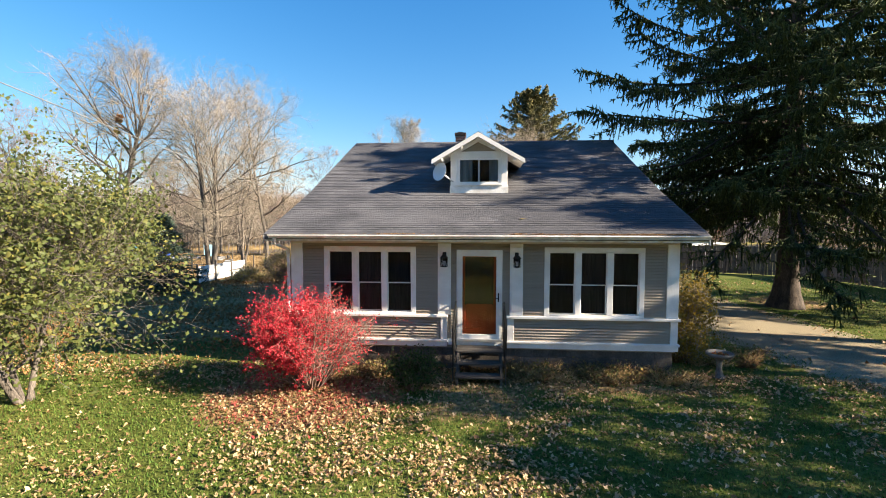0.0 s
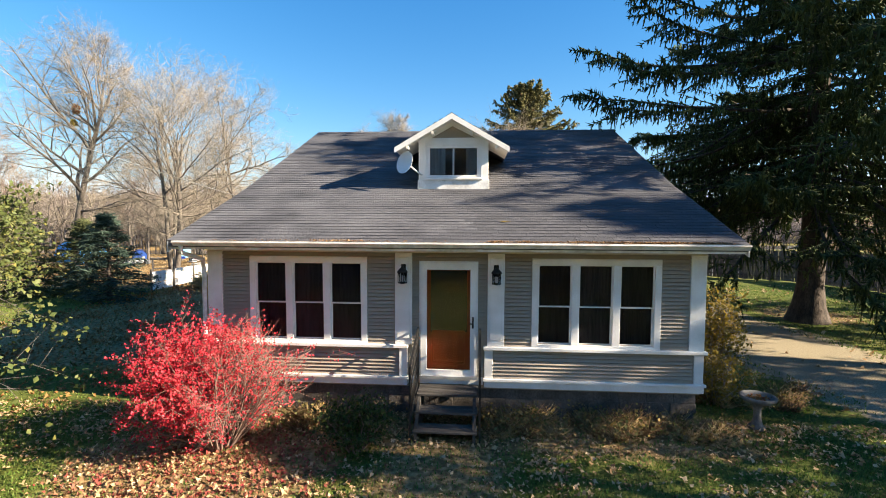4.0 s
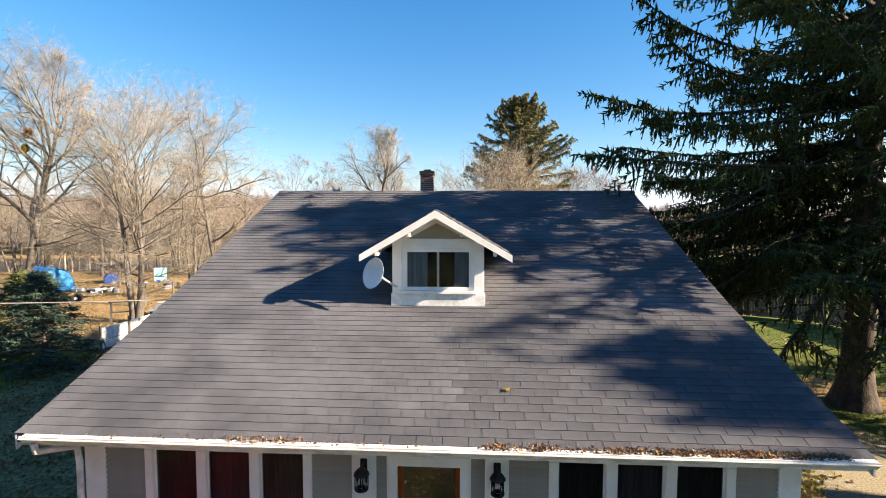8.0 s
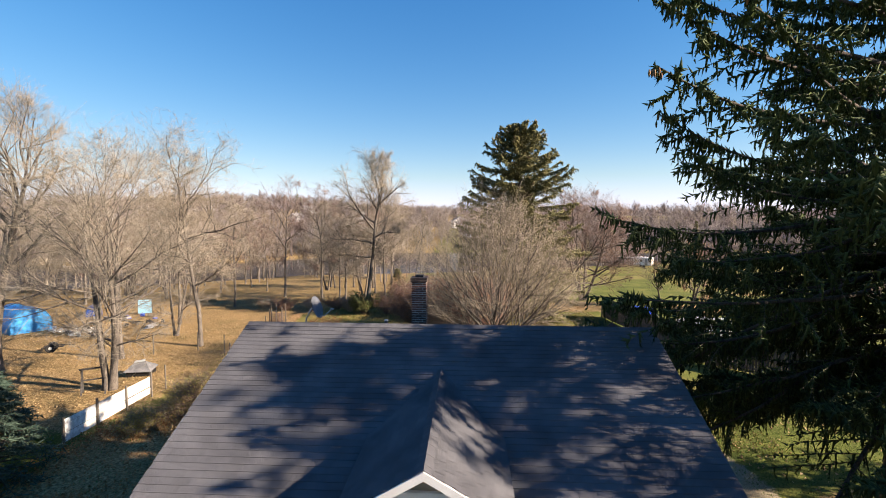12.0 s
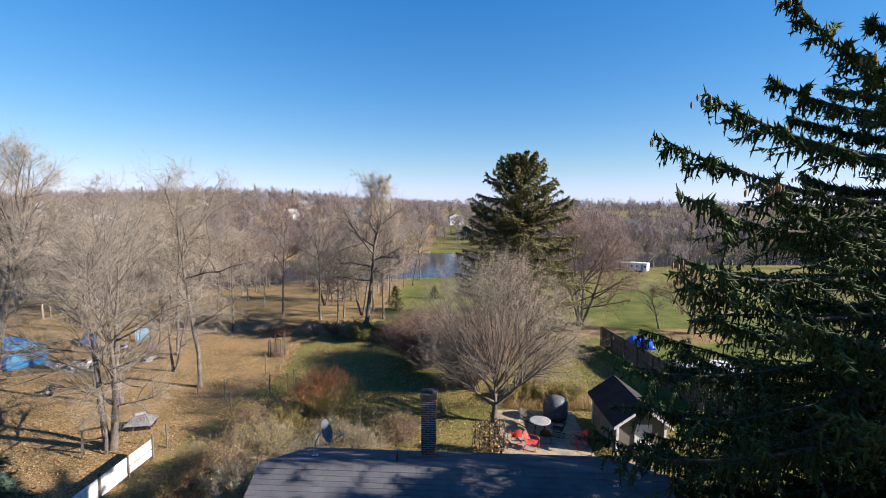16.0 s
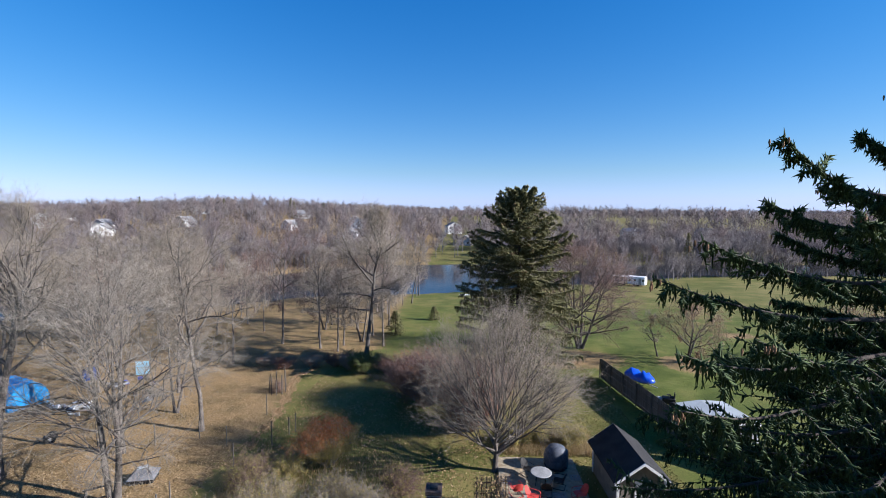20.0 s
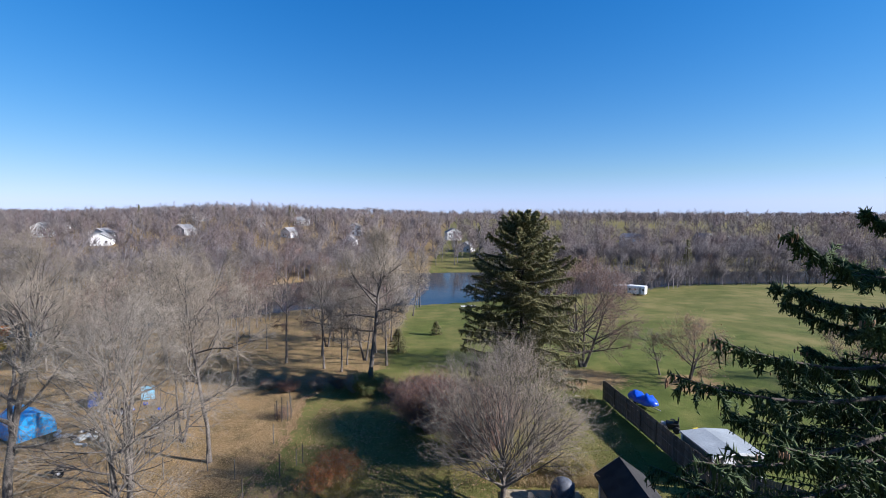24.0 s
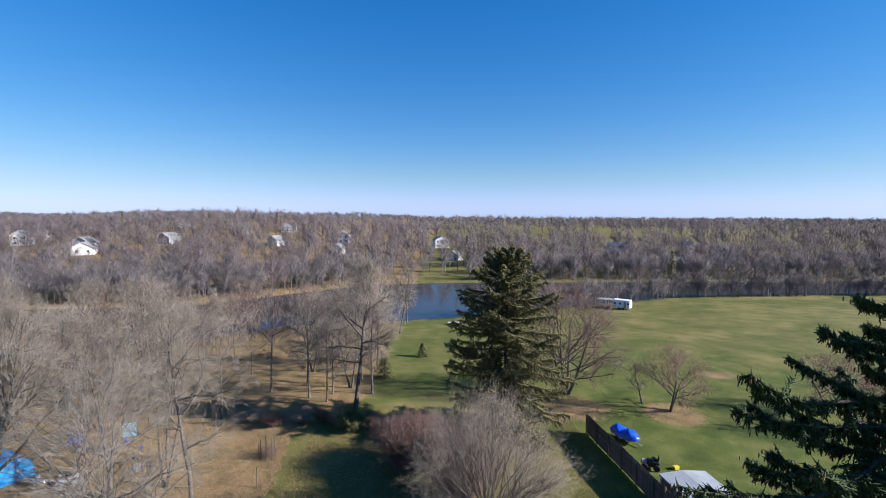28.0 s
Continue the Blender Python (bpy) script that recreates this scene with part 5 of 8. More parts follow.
    for PP, gap, lo in ((P1, 0.055, 0.08), (P2, 0.12, 0.05)):
        seg = np.linalg.norm(PP[:, 1:] - PP[:, :-1], axis=2).sum(1)
        m = max(3, int(np.mean(seg) / gap))
        p, ww, rr, uu, ppl = sprout(rng, PP, np.ones(PP.shape[:2]), m, lo, 1.0, 60)
        # fringes: mostly straight down, longer low in the crown and toward the middle of a limb
        hang = unit(ww * np.array([0.35, 0.35, 0.1]) + np.array([0, 0, -1.0]) + rng.normal(0, 0.12, ww.shape))
        lo_z = np.interp(p[:, 2] / height, [0.2, 0.5, 0.9], [0.92, 0.68, 0.4])
        A_.append(p)
        D_.append(hang)
        L_.append((0.14 + 0.85 * rng.uniform(0, 1, len(p)) ** 1.7) * lo_z * np.interp(uu, [0, 0.4, 1], [0.8, 1.0, 0.55]))
        # the brush of short needles round the wood itself
        m2 = max(4, int(np.mean(seg) / 0.045))
        p, ww, rr, uu, ppl = sprout(rng, PP, np.ones(PP.shape[:2]), m2, lo + 0.05, 1.0, 50)
        v, f = spikes(p, p + ww * rng.uniform(0.10, 0.24, (len(p), 1)), 0.03, off)
        off += len(v)
        VV.append(v)
        FF.append(f)
    A_, D_, L_ = np.concatenate(A_), np.concatenate(D_), np.concatenate(L_)
    B_ = A_ + D_ * L_[:, None]
    v, f = spikes(A_, B_, rng.uniform(0.028, 0.046, len(A_)), off)
    off += len(v)
    VV.append(v)
    FF.append(f)
    for k in range(3):
        t = rng.uniform(0.0, 0.9, (len(A_), 1))
        p = A_ * (1 - t) + B_ * t
        q = p + unit(D_ * 0.9 + rng.normal(0, 0.55, D_.shape)) * rng.uniform(0.07, 0.17, (len(A_), 1))
        v, f = spikes(p, q, 0.028, off)
        off += len(v)
        VV.append(v)
        FF.append(f)
    np_mesh("needles", np.concatenate(VV), [(np.concatenate(FF), 0)], [needle or NEEDLE], root)
    # ripe cones under the limb tips of the upper half
    pick = np.flatnonzero((z > height * 0.45) & (rng.uniform(0, 1, n) < 0.6))
    tips = np.repeat(P1[pick, -1] * 0.85 + P1[pick, -2] * 0.15, 6, axis=0) + rng.normal(0, 0.14, (len(pick) * 6, 3)) * [1, 1, 0.2] - [0, 0, 0.05]
    cp = np.stack([tips, tips - [0, 0, 0.06], tips - [0, 0, 0.14]], 1)
    V, F = tubes(cp, np.array([[0.012, 0.026, 0.010]]) * np.ones((len(tips), 1)), 6)
    np_mesh("cone_fringe", V, [(F, 0)], [CONE], root, "brown hanging cones")["kind"] = "stuff"
    return root


norway_spruce("spruce_tree", "tall dark Norway spruce with drooping branchlets beside the house", 13.3, 18.9, 22.4,
              lambda z: np.interp(z, [4, 5.5, 8.7, 11, 12.8, 14, 16, 17.5, 18.5, 20, 22.4], [7.8, 9.0, 9.8, 9.3, 8.6, 7.6, 5.2, 3.3, 2.2, 1.3, 0.2]), 237, 4.5, 0.41, 114,
              ((12.9, 202, 9.3, 0.09), (12.1, 205, 9.9, 0.10), (11.3, 207, 9.6, 0.08), (10.5, 200, 8.5, 0.02), (9.3, 191, 9.0, 0.0),
               (13.9, 206, 8.5, 0.13), (15.9, 198, 6.4, 0.15), (15.2, 190, 5.4, 0.16), (14.6, 215, 6.4, 0.16)))
# unseen tree, added and placed only to thicken the shadow on the front roof
spruce("spruce_tree", "tall dark spruce with a high crown, unseen, added to shade the roof", 26.0, 11.0, 20.0,
       lambda z: np.interp(z, [9, 13, 15.5, 18, 20.0], [4.4, 5.0, 4.6, 2.4, 0.4]), 16, 5.0, NEEDLE, 0.8, first=9.0, detail=0.7, trunk_r=0.4, tuft=0.16, fill=1, wild=0.1, curtain=1.6)
# out of view: spruces added to shade the lawn, drive and right roof corner
shade_spruce = spruce("spruce_tree", "dark Norway spruce out of view, added to shade the front yard", 21.0, 4.4, 11.4, lambda z: np.interp(z, [1, 4, 8, 11.4], [4.2, 4.2, 3.0, 0.5]), 15, 10.0, NEEDLE, 0.7, first=1.2, detail=0.7, trunk_r=0.3, tuft=0.11, fill=1)
for x, y, s in ((20.2, 2.2, 0.82), (24.5, 7.2, 1.23), (23.2, 9.4, 0.8), (27.5, 14.6, 0.8), (28.5, 19.6, 0.85)):
    ob = copy_thing(shade_spruce, pose(0, 0, 0))
    ob.matrix_basis = pose(x, y, 0, 0, 0, 60 * s * x) @ Matrix.Scale(s, 4)
norway_spruce("spruce_tree", "broad green-gold spruce standing on the back lawn", 6.4, 52.0, 18.7,
              lambda z: np.interp(z, [0.5, 4, 8, 12, 15.3, 17.2, 18.7], [5.6, 6.4, 6.5, 5.6, 4.1, 2.6, 0.4]), 12, 0.5, 0.32, 210, needle=NEEDLE_MID, lift=0.14, full=1)
for k, (x, y, h, r, nm) in enumerate(((-14.8, 20.4, 3.75, 1.8, NEEDLE_BLUE), (-17.8, 22.6, 3.5, 1.75, NEEDLE_GREEN), (-19.6, 20.9, 4.4, 2.1, NEEDLE_GREEN), (-8.45, 70.8, 3.4, 1.5, NEEDLE_MID), (-3.7, 84.0, 2.2, 1.0, NEEDLE_MID))):
    spruce("young_spruce", "young bushy blue-green spruce" if nm is NEEDLE_BLUE else "small green spruce on grass", x, y, h,
           lambda z, h=h, r=r: np.interp(z, [0.1, 0.25 * h, h], [r * 0.9, r, 0.06]), 20 + k, 26.0, nm, 0.15, first=0.12, detail=0.8 if k < 3 else 0.5, trunk_r=0.08, tuft=0.055, fill=3)

big, _ = crowned_tree("bare_tree", "tall leafless pale tree with tan twigs", 31, 13.4, 9.8, 1.6, trunk_r=0.19, fork=(0.18, 0.66), limbs=9, counts=(9, 7, 5, 1), tilt=(12, 82), crook=0.085, lift=0.006, twig=TWIG_TAN, bark=BARK, stems=3, splay=0.15, side=44, twig_r=0.006, thin=0.7)
place(big, -17.8, 29.4)
t2, _ = crowned_tree("bare_tree", "leafless tree with dark crooked limbs", 32, 16.4, 8.4, 3.6, trunk_r=0.17, fork=(0.3, 0.78), limbs=14, counts=(9, 7, 6, 2), tilt=(14, 80), crook=0.17, lift=0.0, twig=TWIG, twig_r=0.007)
place(t2, -18.2, 38.5)
t3, _ = crowned_tree("bare_tree", "leafless yard tree with a broad forked crown", 33, 16.8, 10.5, 3.4, trunk_r=0.27, fork=(0.28, 0.74), limbs=16, counts=(9, 7, 6, 2), tilt=(8, 60), crook=0.10, lift=0.0, twig=TWIG, twig_r=0.007)
place(t3, -26.6, 31.6)
# squirrels' leaf nests high in the fork
for k, (dx, dy, z, r) in enumerate(((0.55, 0.0, 11.3, 0.34), (0.25, 0.1, 10.4, 0.26))):
    rng = np.random.default_rng(70 + k)
    p = rng.normal(0, 1, (500, 3))
    p = unit(p) * rng.uniform(0.2, 1.0, (500, 1)) * [r * 0.75, r * 0.75, r] + [dx, dy, z]
    V, F = leaf_cards(rng, p, 0.16)
    np_mesh("leaf_nest", V, [(F, 0)], [LEAF_RUST if k == 0 else LEAF_YELLOW], t3, "clump of dead leaves in the branches")
mid, _ = crowned_tree("bare_tree", "tall leafless tree with a rounded open crown", 34, 17.0, 10.2, 4.2, trunk_r=0.27, fork=(0.3, 0.72), limbs=19, counts=(9, 7, 6, 2), tilt=(8, 82), crook=0.10, lift=0.0, twig=TWIG, twig_r=0.009)
place(mid, -10.1, 58.2)
near, _ = crowned_tree("bare_tree", "leafless multi-stemmed dome-shaped tree beside the patio", 35, 10.0, 10.4, -1.0, trunk_r=0.2, fork=(0.12, 0.27), limbs=32, counts=(9, 6, 5, 1), tilt=(4, 62), crook=0.055, lift=-0.004, twig=TWIG, bark=BARK, side=32, twig_r=0.0065, thin=0.66)
place(near, 2.85, 34.0)
side, _ = crowned_tree("bare_tree", "leafless spreading tree beside the spruce", 36, 13.4, 13.0, 0.6, trunk_r=0.2, fork=(0.12, 0.6), limbs=6, counts=(9, 7, 6, 2), tilt=(18, 76), crook=0.10, lift=0.0, twig=TWIG_RED, stems=4, splay=0.35, twig_r=0.009)
place(side, 15.6, 63.9)
apple, tips = crowned_tree("apple_tree", "low orchard tree keeping a few tan leaves above leaf litter", 37, 7.0, 7.4, 0.9, trunk_r=0.15, fork=(0.2, 0.6), limbs=5, counts=(8, 7, 5, 1), tilt=(22, 78), crook=0.15, lift=0.0, twig=TWIG_RED, stems=2, splay=0.5, twig_r=0.009)
rng = np.random.default_rng(19)
V, F = leaf_cards(rng, tips[rng.integers(0, len(tips), 3400)] + rng.normal(0, 0.08, (3400, 3)), 0.11)
np_mesh("foliage", V, [(F, 0)], [LEAF_DRY], apple)
place(apple, 26.0, 58.3)
leaner, _ = crowned_tree("apple_tree", "leafless orchard tree leaning out over the grass", 77, 5.6, 4.6, 1.6, trunk_r=0.11, fork=(0.3, 0.75), limbs=6, counts=(7, 6, 5, 0), tilt=(20, 70), crook=0.13, lift=0.02, twig=TWIG, twig_r=0.01, lean=-2.6)
place(leaner, 23.8, 60.6)
for x, y, s in ((44.0, 58.0, 0.95), (43.0, 51.5, 0.9)):
    place(copy_thing(apple, pose(0, 0, 0)), x, y, 70 + 50 * s, s)


def grove(shapes, counts, limbs, label, group, spots, seed, twig_r, special=()):
    """Copies of a few bare trees at the given places."""
    kinds = []
    for k, (h, sp, st, tw) in enumerate(shapes):
        ob, _ = crowned_tree("bare_tree", label, seed + k, h, sp, h * (0.3 if st == 1 else 0.16), trunk_r=0.15, fork=(0.32 if st == 1 else 0.16, 0.78), limbs=limbs // st, counts=counts, tilt=(10, 76), crook=0.11, lift=0.0, twig=tw, stems=st, splay=0.2, group=group, twig_r=twig_r)
        kinds.append(ob)
    r = random.Random(seed)
    used = set()
    for k, (x, y) in enumerate(spots):
        j = k % len(kinds)
        ob = kinds[j] if j not in used else copy_thing(kinds[j], pose(0, 0, 0))
        used.add(j)
        sc = r.uniform(0.72, 1.06) * (0.85 if y > 130 and x > 10 else 1.0)
        place(ob, x, y, r.uniform(0, 360), 0.6 if (x, y) in special else sc)


grove(((14.5, 7.5, 1, TWIG), (12.5, 7.0, 1, TWIG_TAN), (15.5, 6.6, 1, TWIG_RED), (10.5, 7.5, 2, TWIG)), (7, 6, 5, 1), 11, "slender leafless tree in the orchard wood", "orchard wood",
      [(-27.8, 72.0), (-13.9, 60.2), (-16.4, 61.6), (-12.2, 66), (-9.0, 63.5), (-18.5, 68), (-22, 64), (-14.5, 74), (-17, 80), (-10.5, 78), (-33, 78), (-38, 70), (-35, 60), (-41, 55), (-37, 53),
       (-30, 56), (-24.5, 46), (-42, 66), (-40, 36), (-22.0, 41.5), (-21.5, 35), (-14.0, 63.5), (-11.5, 70), (-19.5, 74), (-31.5, 45.5), (-24, 55), (-46, 44)], 41, 0.010, special={(-27.8, 72.0)})
rr = random.Random(17)
more = []
while len(more) < 84:
    x, y = rr.uniform(-95, 2), rr.uniform(44, 124)
    bank = float(np.interp(x, BANK_X, BANK_Y))
    if y > bank - 2 or (x > -36 and y < 62) or x > -9 or (-32 < x < -22 and y < 92) or (x > -22 and y < 72):
        continue
    more.append((x, y))
more += [(x, float(np.interp(x, BANK_X, BANK_Y)) - 2.5 + rr.uniform(-2, 1)) for x in (12, 18, 22, 27, 31, 36, 42, 46, 55, 60, 66, 71, 77, 82, 88, 93, 99, 104, 110, 117, 124, 131, 139, 148, 158)]
grove(((14.5, 8.5, 1, TWIG), (13, 8.0, 1, TWIG_RED), (15.5, 8.0, 1, TWIG), (11, 8.0, 2, TWIG_TAN)), (7, 6, 4, 0), 10, "leafless tree on the near river bank", "river bank trees", more, 45, 0.014)

# ---- shrubs ----
def thin_right(pts, rng):
    """Leaves thin out toward the bare side."""
    return (pts[:, 1] < 1.25) & (rng.uniform(0, 1, len(pts)) < np.interp(pts[:, 0], [-1.7, -0.1, 0.4, 1.2, 1.6], [1, 1, 0.2, 0.16, 0.5]))


shrub("burning_bush", "rounded scarlet burning bush with bare brown twigs on one side", (-2.72, 8.1, 0.0), 51, 1.4, 1.82, TWIG_RED, LEAF_RED, 64000, 0.038, stems=110, keep=thin_right, tight=0.012)
shrub("evergreen_shrub", "low rounded dark green shrub by the steps", (-0.55, 8.1, 0.0), 52, 0.62, 0.85, TWIG_RED, LEAF_GREEN, 5200, 0.055, stems=34)
shrub("yellow_shrub", "upright yellow-leaved shrub at the house corner", (6.2, 11.6, 0.0), 53, 0.85, 2.3, TWIG_TAN, LEAF_YELLOW, 3800, 0.075, stems=24)
shrub("yellow_shrub", "low yellow-leaved shrub at the house corner", (6.0, 10.6, 0.0), 54, 0.75, 0.9, TWIG_TAN, LEAF_YELLOW, 1500, 0.07, stems=18)
shrub("rust_shrub", "rounded shrub rust-red above and olive below", (-7.6, 34.1, -0.2), 55, 2.2, 2.9, TWIG_TAN, LEAF_RUST, 26000, 0.062, stems=60, lower=LEAF_THICKET)
shrub("green_shrub", "dark green spreading shrub under the trees", (-9.2, 52.5, -0.7), 56, 2.0, 2.0, TWIG_RED, LEAF_OLIVE, 5000, 0.12, stems=40)
shrub("brown_shrub", "large leafless reddish-brown thicket shrub", (-2.2, 44.4, -0.5), 57, 3.9, 4.4, TWIG_RED, LEAF_RUST, 3600, 0.10, stems=420, twig_r=0.009)
shrub("brown_shrub", "dense reddish-brown thicket shrub behind the multi-stemmed tree", (1.4, 39.9, -0.4), 58, 3.4, 5.2, TWIG_RED, LEAF_RUST, 3600, 0.10, stems=420, twig_r=0.010)
for k, (x, y, r, h) in enumerate(((-9.5, 29.0, 2.0, 1.9), (-6.8, 27.4, 1.9, 1.9), (-11.3, 31.5, 1.9, 1.9), (-4.4, 29.0, 1.7, 1.7), (-11.7, 27.0, 1.4, 1.6), (-2.6, 31.2, 1.5, 1.6), (-12.7, 24.5, 0.9, 0.9), (-8.9, 24.9, 1.6, 1.9), (-10.6, 26.4, 1.7, 2.2), (-6.2, 30.6, 1.6, 1.5))):
    shrub("thicket_shrub", "tangled thicket shrub with grey stems and olive-yellow leaves", (x, y, float(land(x, y))), 60 + k, r, h, (TWIG, TWIG_TAN, TWIG_RED)[k % 3], LEAF_THICKET, 1600 if k % 2 else 3600, 0.065, stems=70, group="thicket behind the house", twig_r=0.006, wander=0.24)
for k, (x, y, r, h) in enumerate(((-17.5, 53.2, 1.5, 1.3), (-15.0, 53.8, 1.7, 1.5), (-12.6, 54.4, 1.6, 1.4), (-10.9, 53.4, 1.5, 1.6), (-6.8, 52.4, 1.7, 1.8), (-4.6, 50.6, 1.8, 2.0), (-3.0, 48.6, 1.8, 2.3), (-20.0, 54.0, 1.3, 1.2))):
    shrub("brush_shrub", "low tangled reddish-brown brush at the edge of the lawn", (x, y, float(land(x, y))), 80 + k, r, h, TWIG_TAN if k % 2 else TWIG_RED, LEAF_RUST, 300, 0.09, stems=60, group="brush row behind the lawn", twig_r=0.008)
for k, (x, y, r, h) in enumerate(((4.6, 37.5, 1.2, 1.2), (6.2, 38.0, 1.5, 1.7), (8.3, 37.6, 1.4, 1.5), (-9.6, 32.2, 1.2, 1.3), (8.3, 29.4, 0.6, 0.7))):
    shrub("yellow_shrub", "low straw-yellow shrub behind the patio", (x, y, float(land(x, y))), 70 + k, r, h, TWIG_TAN, LEAF_THICKET, 5200, 0.08, stems=44, group="yellow border shrubs")

# olive-yellow tree at the edge of the front lawn
ltree, tips = bare_tree("small_tree", "low spreading tree with olive and yellow autumn leaves", 38, 4.5, 3.7, fork=0.2, counts=(9, 8, 6, 4, 0), trunk_r=0.07, twig=BARK, lift=0.02, stems=4, upright=0.5)
ltree.matrix_basis = pose(-7.9, 6.8, 0) @ Matrix.Scale(0.9, 4)
rng = np.random.default_rng(9)
pts = tips[rng.integers(0, len(tips), 42000)] + rng.normal(0, 0.09, (42000, 3))
pts = pts[(pts[:, 2] > 0.5)]
V, F = leaf_cards(rng, pts, 0.094)
np_mesh("foliage", V, [(F, 0)], [LEAF_OLIVE], ltree)
street_tree, tips = bare_tree("street_tree", "broad street tree with golden autumn leaves", 39, 4.5, 3.2, fork=0.25, counts=(12, 8, 5, 3, 0), trunk_r=0.09, twig=TWIG, lift=0.02, upright=0.6)
pts = tips[rng.integers(0, len(tips), 16000)] + rng.normal(0, 0.12, (16000, 3))
V, F = leaf_cards(rng, pts, 0.13)
np_mesh("foliage", V, [(F, 0)], [LEAF_GOLD], street_tree)
# the trees across the street, seen in the door's glass
for x, y, s in ((-4.0, -13.0, 2.0), (4.5, -14.5, 2.3), (11.0, -15.0, 2.0), (-12.0, -16.0, 2.2)):
    ob = copy_thing(street_tree, pose(0, 0, 0)) if x > -4 or x < -5 else street_tree
    ob.matrix_basis = pose(x, y, 0, 0, 0, 40 * x) @ Matrix.Scale(s, 4)

# ---- yard things ----
def bird_bath(x, y):
    root = thing("bird_bath", "grey stone bird bath standing in fallen leaves", "bird bath", (x, y, 0))
    root.scale = (0.84, 0.84, 0.92)
    part("pedestal", lathe([(0.16, 0), (0.16, 0.05), (0.11, 0.09), (0.075, 0.2), (0.07, 0.38), (0.10, 0.47), (0.13, 0.50)], 18), BATH_STONE, root)
    part("basin", lathe([(0.12, 0.49), (0.26, 0.53), (0.33, 0.58), (0.34, 0.63), (0.30, 0.635), (0.26, 0.595), (0.12, 0.575), (0.0, 0.575)], 22), BATH_STONE, root)
    rng = np.random.default_rng(5)
    p = np.stack([rng.normal(0, 0.11, 60), rng.normal(0, 0.11, 60), np.full(60, 0.60)], 1)
    V, F = leaf_cards(rng, p, 0.07)
    np_mesh("leaf_fill", V, [(F, 0)], [LEAF_RUST], root, "dead leaves lying in the basin")["kind"] = "stuff"
    return root


bird_bath(6.15, 9.45)


def board_fence(a, b):
    """A grey plank fence: posts, rails and boards of a straight line."""
    a, b = Vector(a), Vector(b)
    length = (b - a).length
    ang = math.degrees(math.atan2(b.y - a.y, b.x - a.x))
    root = thing("board_fence", "tall weathered grey wooden board fence", "fence", (a.x, a.y, 0), ang)
    me_board = boxes((0, 0.138, -0.012, 0.010, -0.9, 1.05), bevel=0.004)
    first = None
    n = int(length / 0.146)
    rnd = random.Random(3)
    for k in range(n):
        s = k * 0.146
        p = a + (b - a) * (s / length)
        z = float(land(p.x, p.y)) + 0.95
        if first is None:
            ob = part("board", me_board, FENCE_WOOD, root)
            first = ob
        else:
            ob = new("board", first.data)
            ob.parent = root
        ob.matrix_basis = pose(s, 0, z + rnd.uniform(-0.025, 0.025), 0, rnd.uniform(-0.6, 0.6), 0)
    post = rail = None
    for k in range(int(length / 2.44) + 1):
        s = k * 2.44
        p = a + (b - a) * (s / length)
        z = float(land(p.x, p.y))
        if post is None:
            post = part("post", boxes((-0.05, 0.05, -0.14, -0.05, -0.2, 1.95), bevel=0.008), FENCE_WOOD, root)
            ob, rob = post, None
        else:
            ob = new("post", post.data)
            ob.parent = root
        ob.matrix_basis = pose(s, 0, z)
        for h in (0.35, 1.0, 1.6):
            if rail is None:
                rail = part("rail", boxes((0.0, 2.44, -0.055, -0.013, -0.045, 0.045)), FENCE_WOOD, root)
                rob = rail
            else:
                rob = new("rail", rail.data)
                rob.parent = root
            rob.matrix_basis = pose(s, 0, z + h)


board_fence((14.7, 52.2), (16.6, 36.2))
board_fence((16.65, 36.1), (21.8, 31.6))
board_fence((21.85, 31.5), (22.4, 12.0))


def white_fence():
    root = thing("white_fence", "low white painted board fence with peeling planks", "fence", (-14.95, 23.2, 0), 0)
    rnd = random.Random(4)
    for k in range(4):
        y = k * 1.75
        part("post", boxes((0.03, 0.11, y - 0.04, y + 0.04, -0.2, 1.12 + 0.1 * (k % 2)), bevel=0.006), FENCE_WOOD, root)
    for k in range(3):
        for j in range(5):
            y = k * 1.75
            z = 0.04 + j * 0.19 + rnd.uniform(-0.012, 0.012)
            ob = part("plank", boxes((-0.015, 0.012, y + 0.01, y + 1.74, z, z + 0.178), bevel=0.004), WHITE_WORN, root)
            ob.matrix_basis = pose(rnd.uniform(-0.01, 0.02), 0, 0, rnd.uniform(-0.5, 0.5), 0, 0)


white_fence()


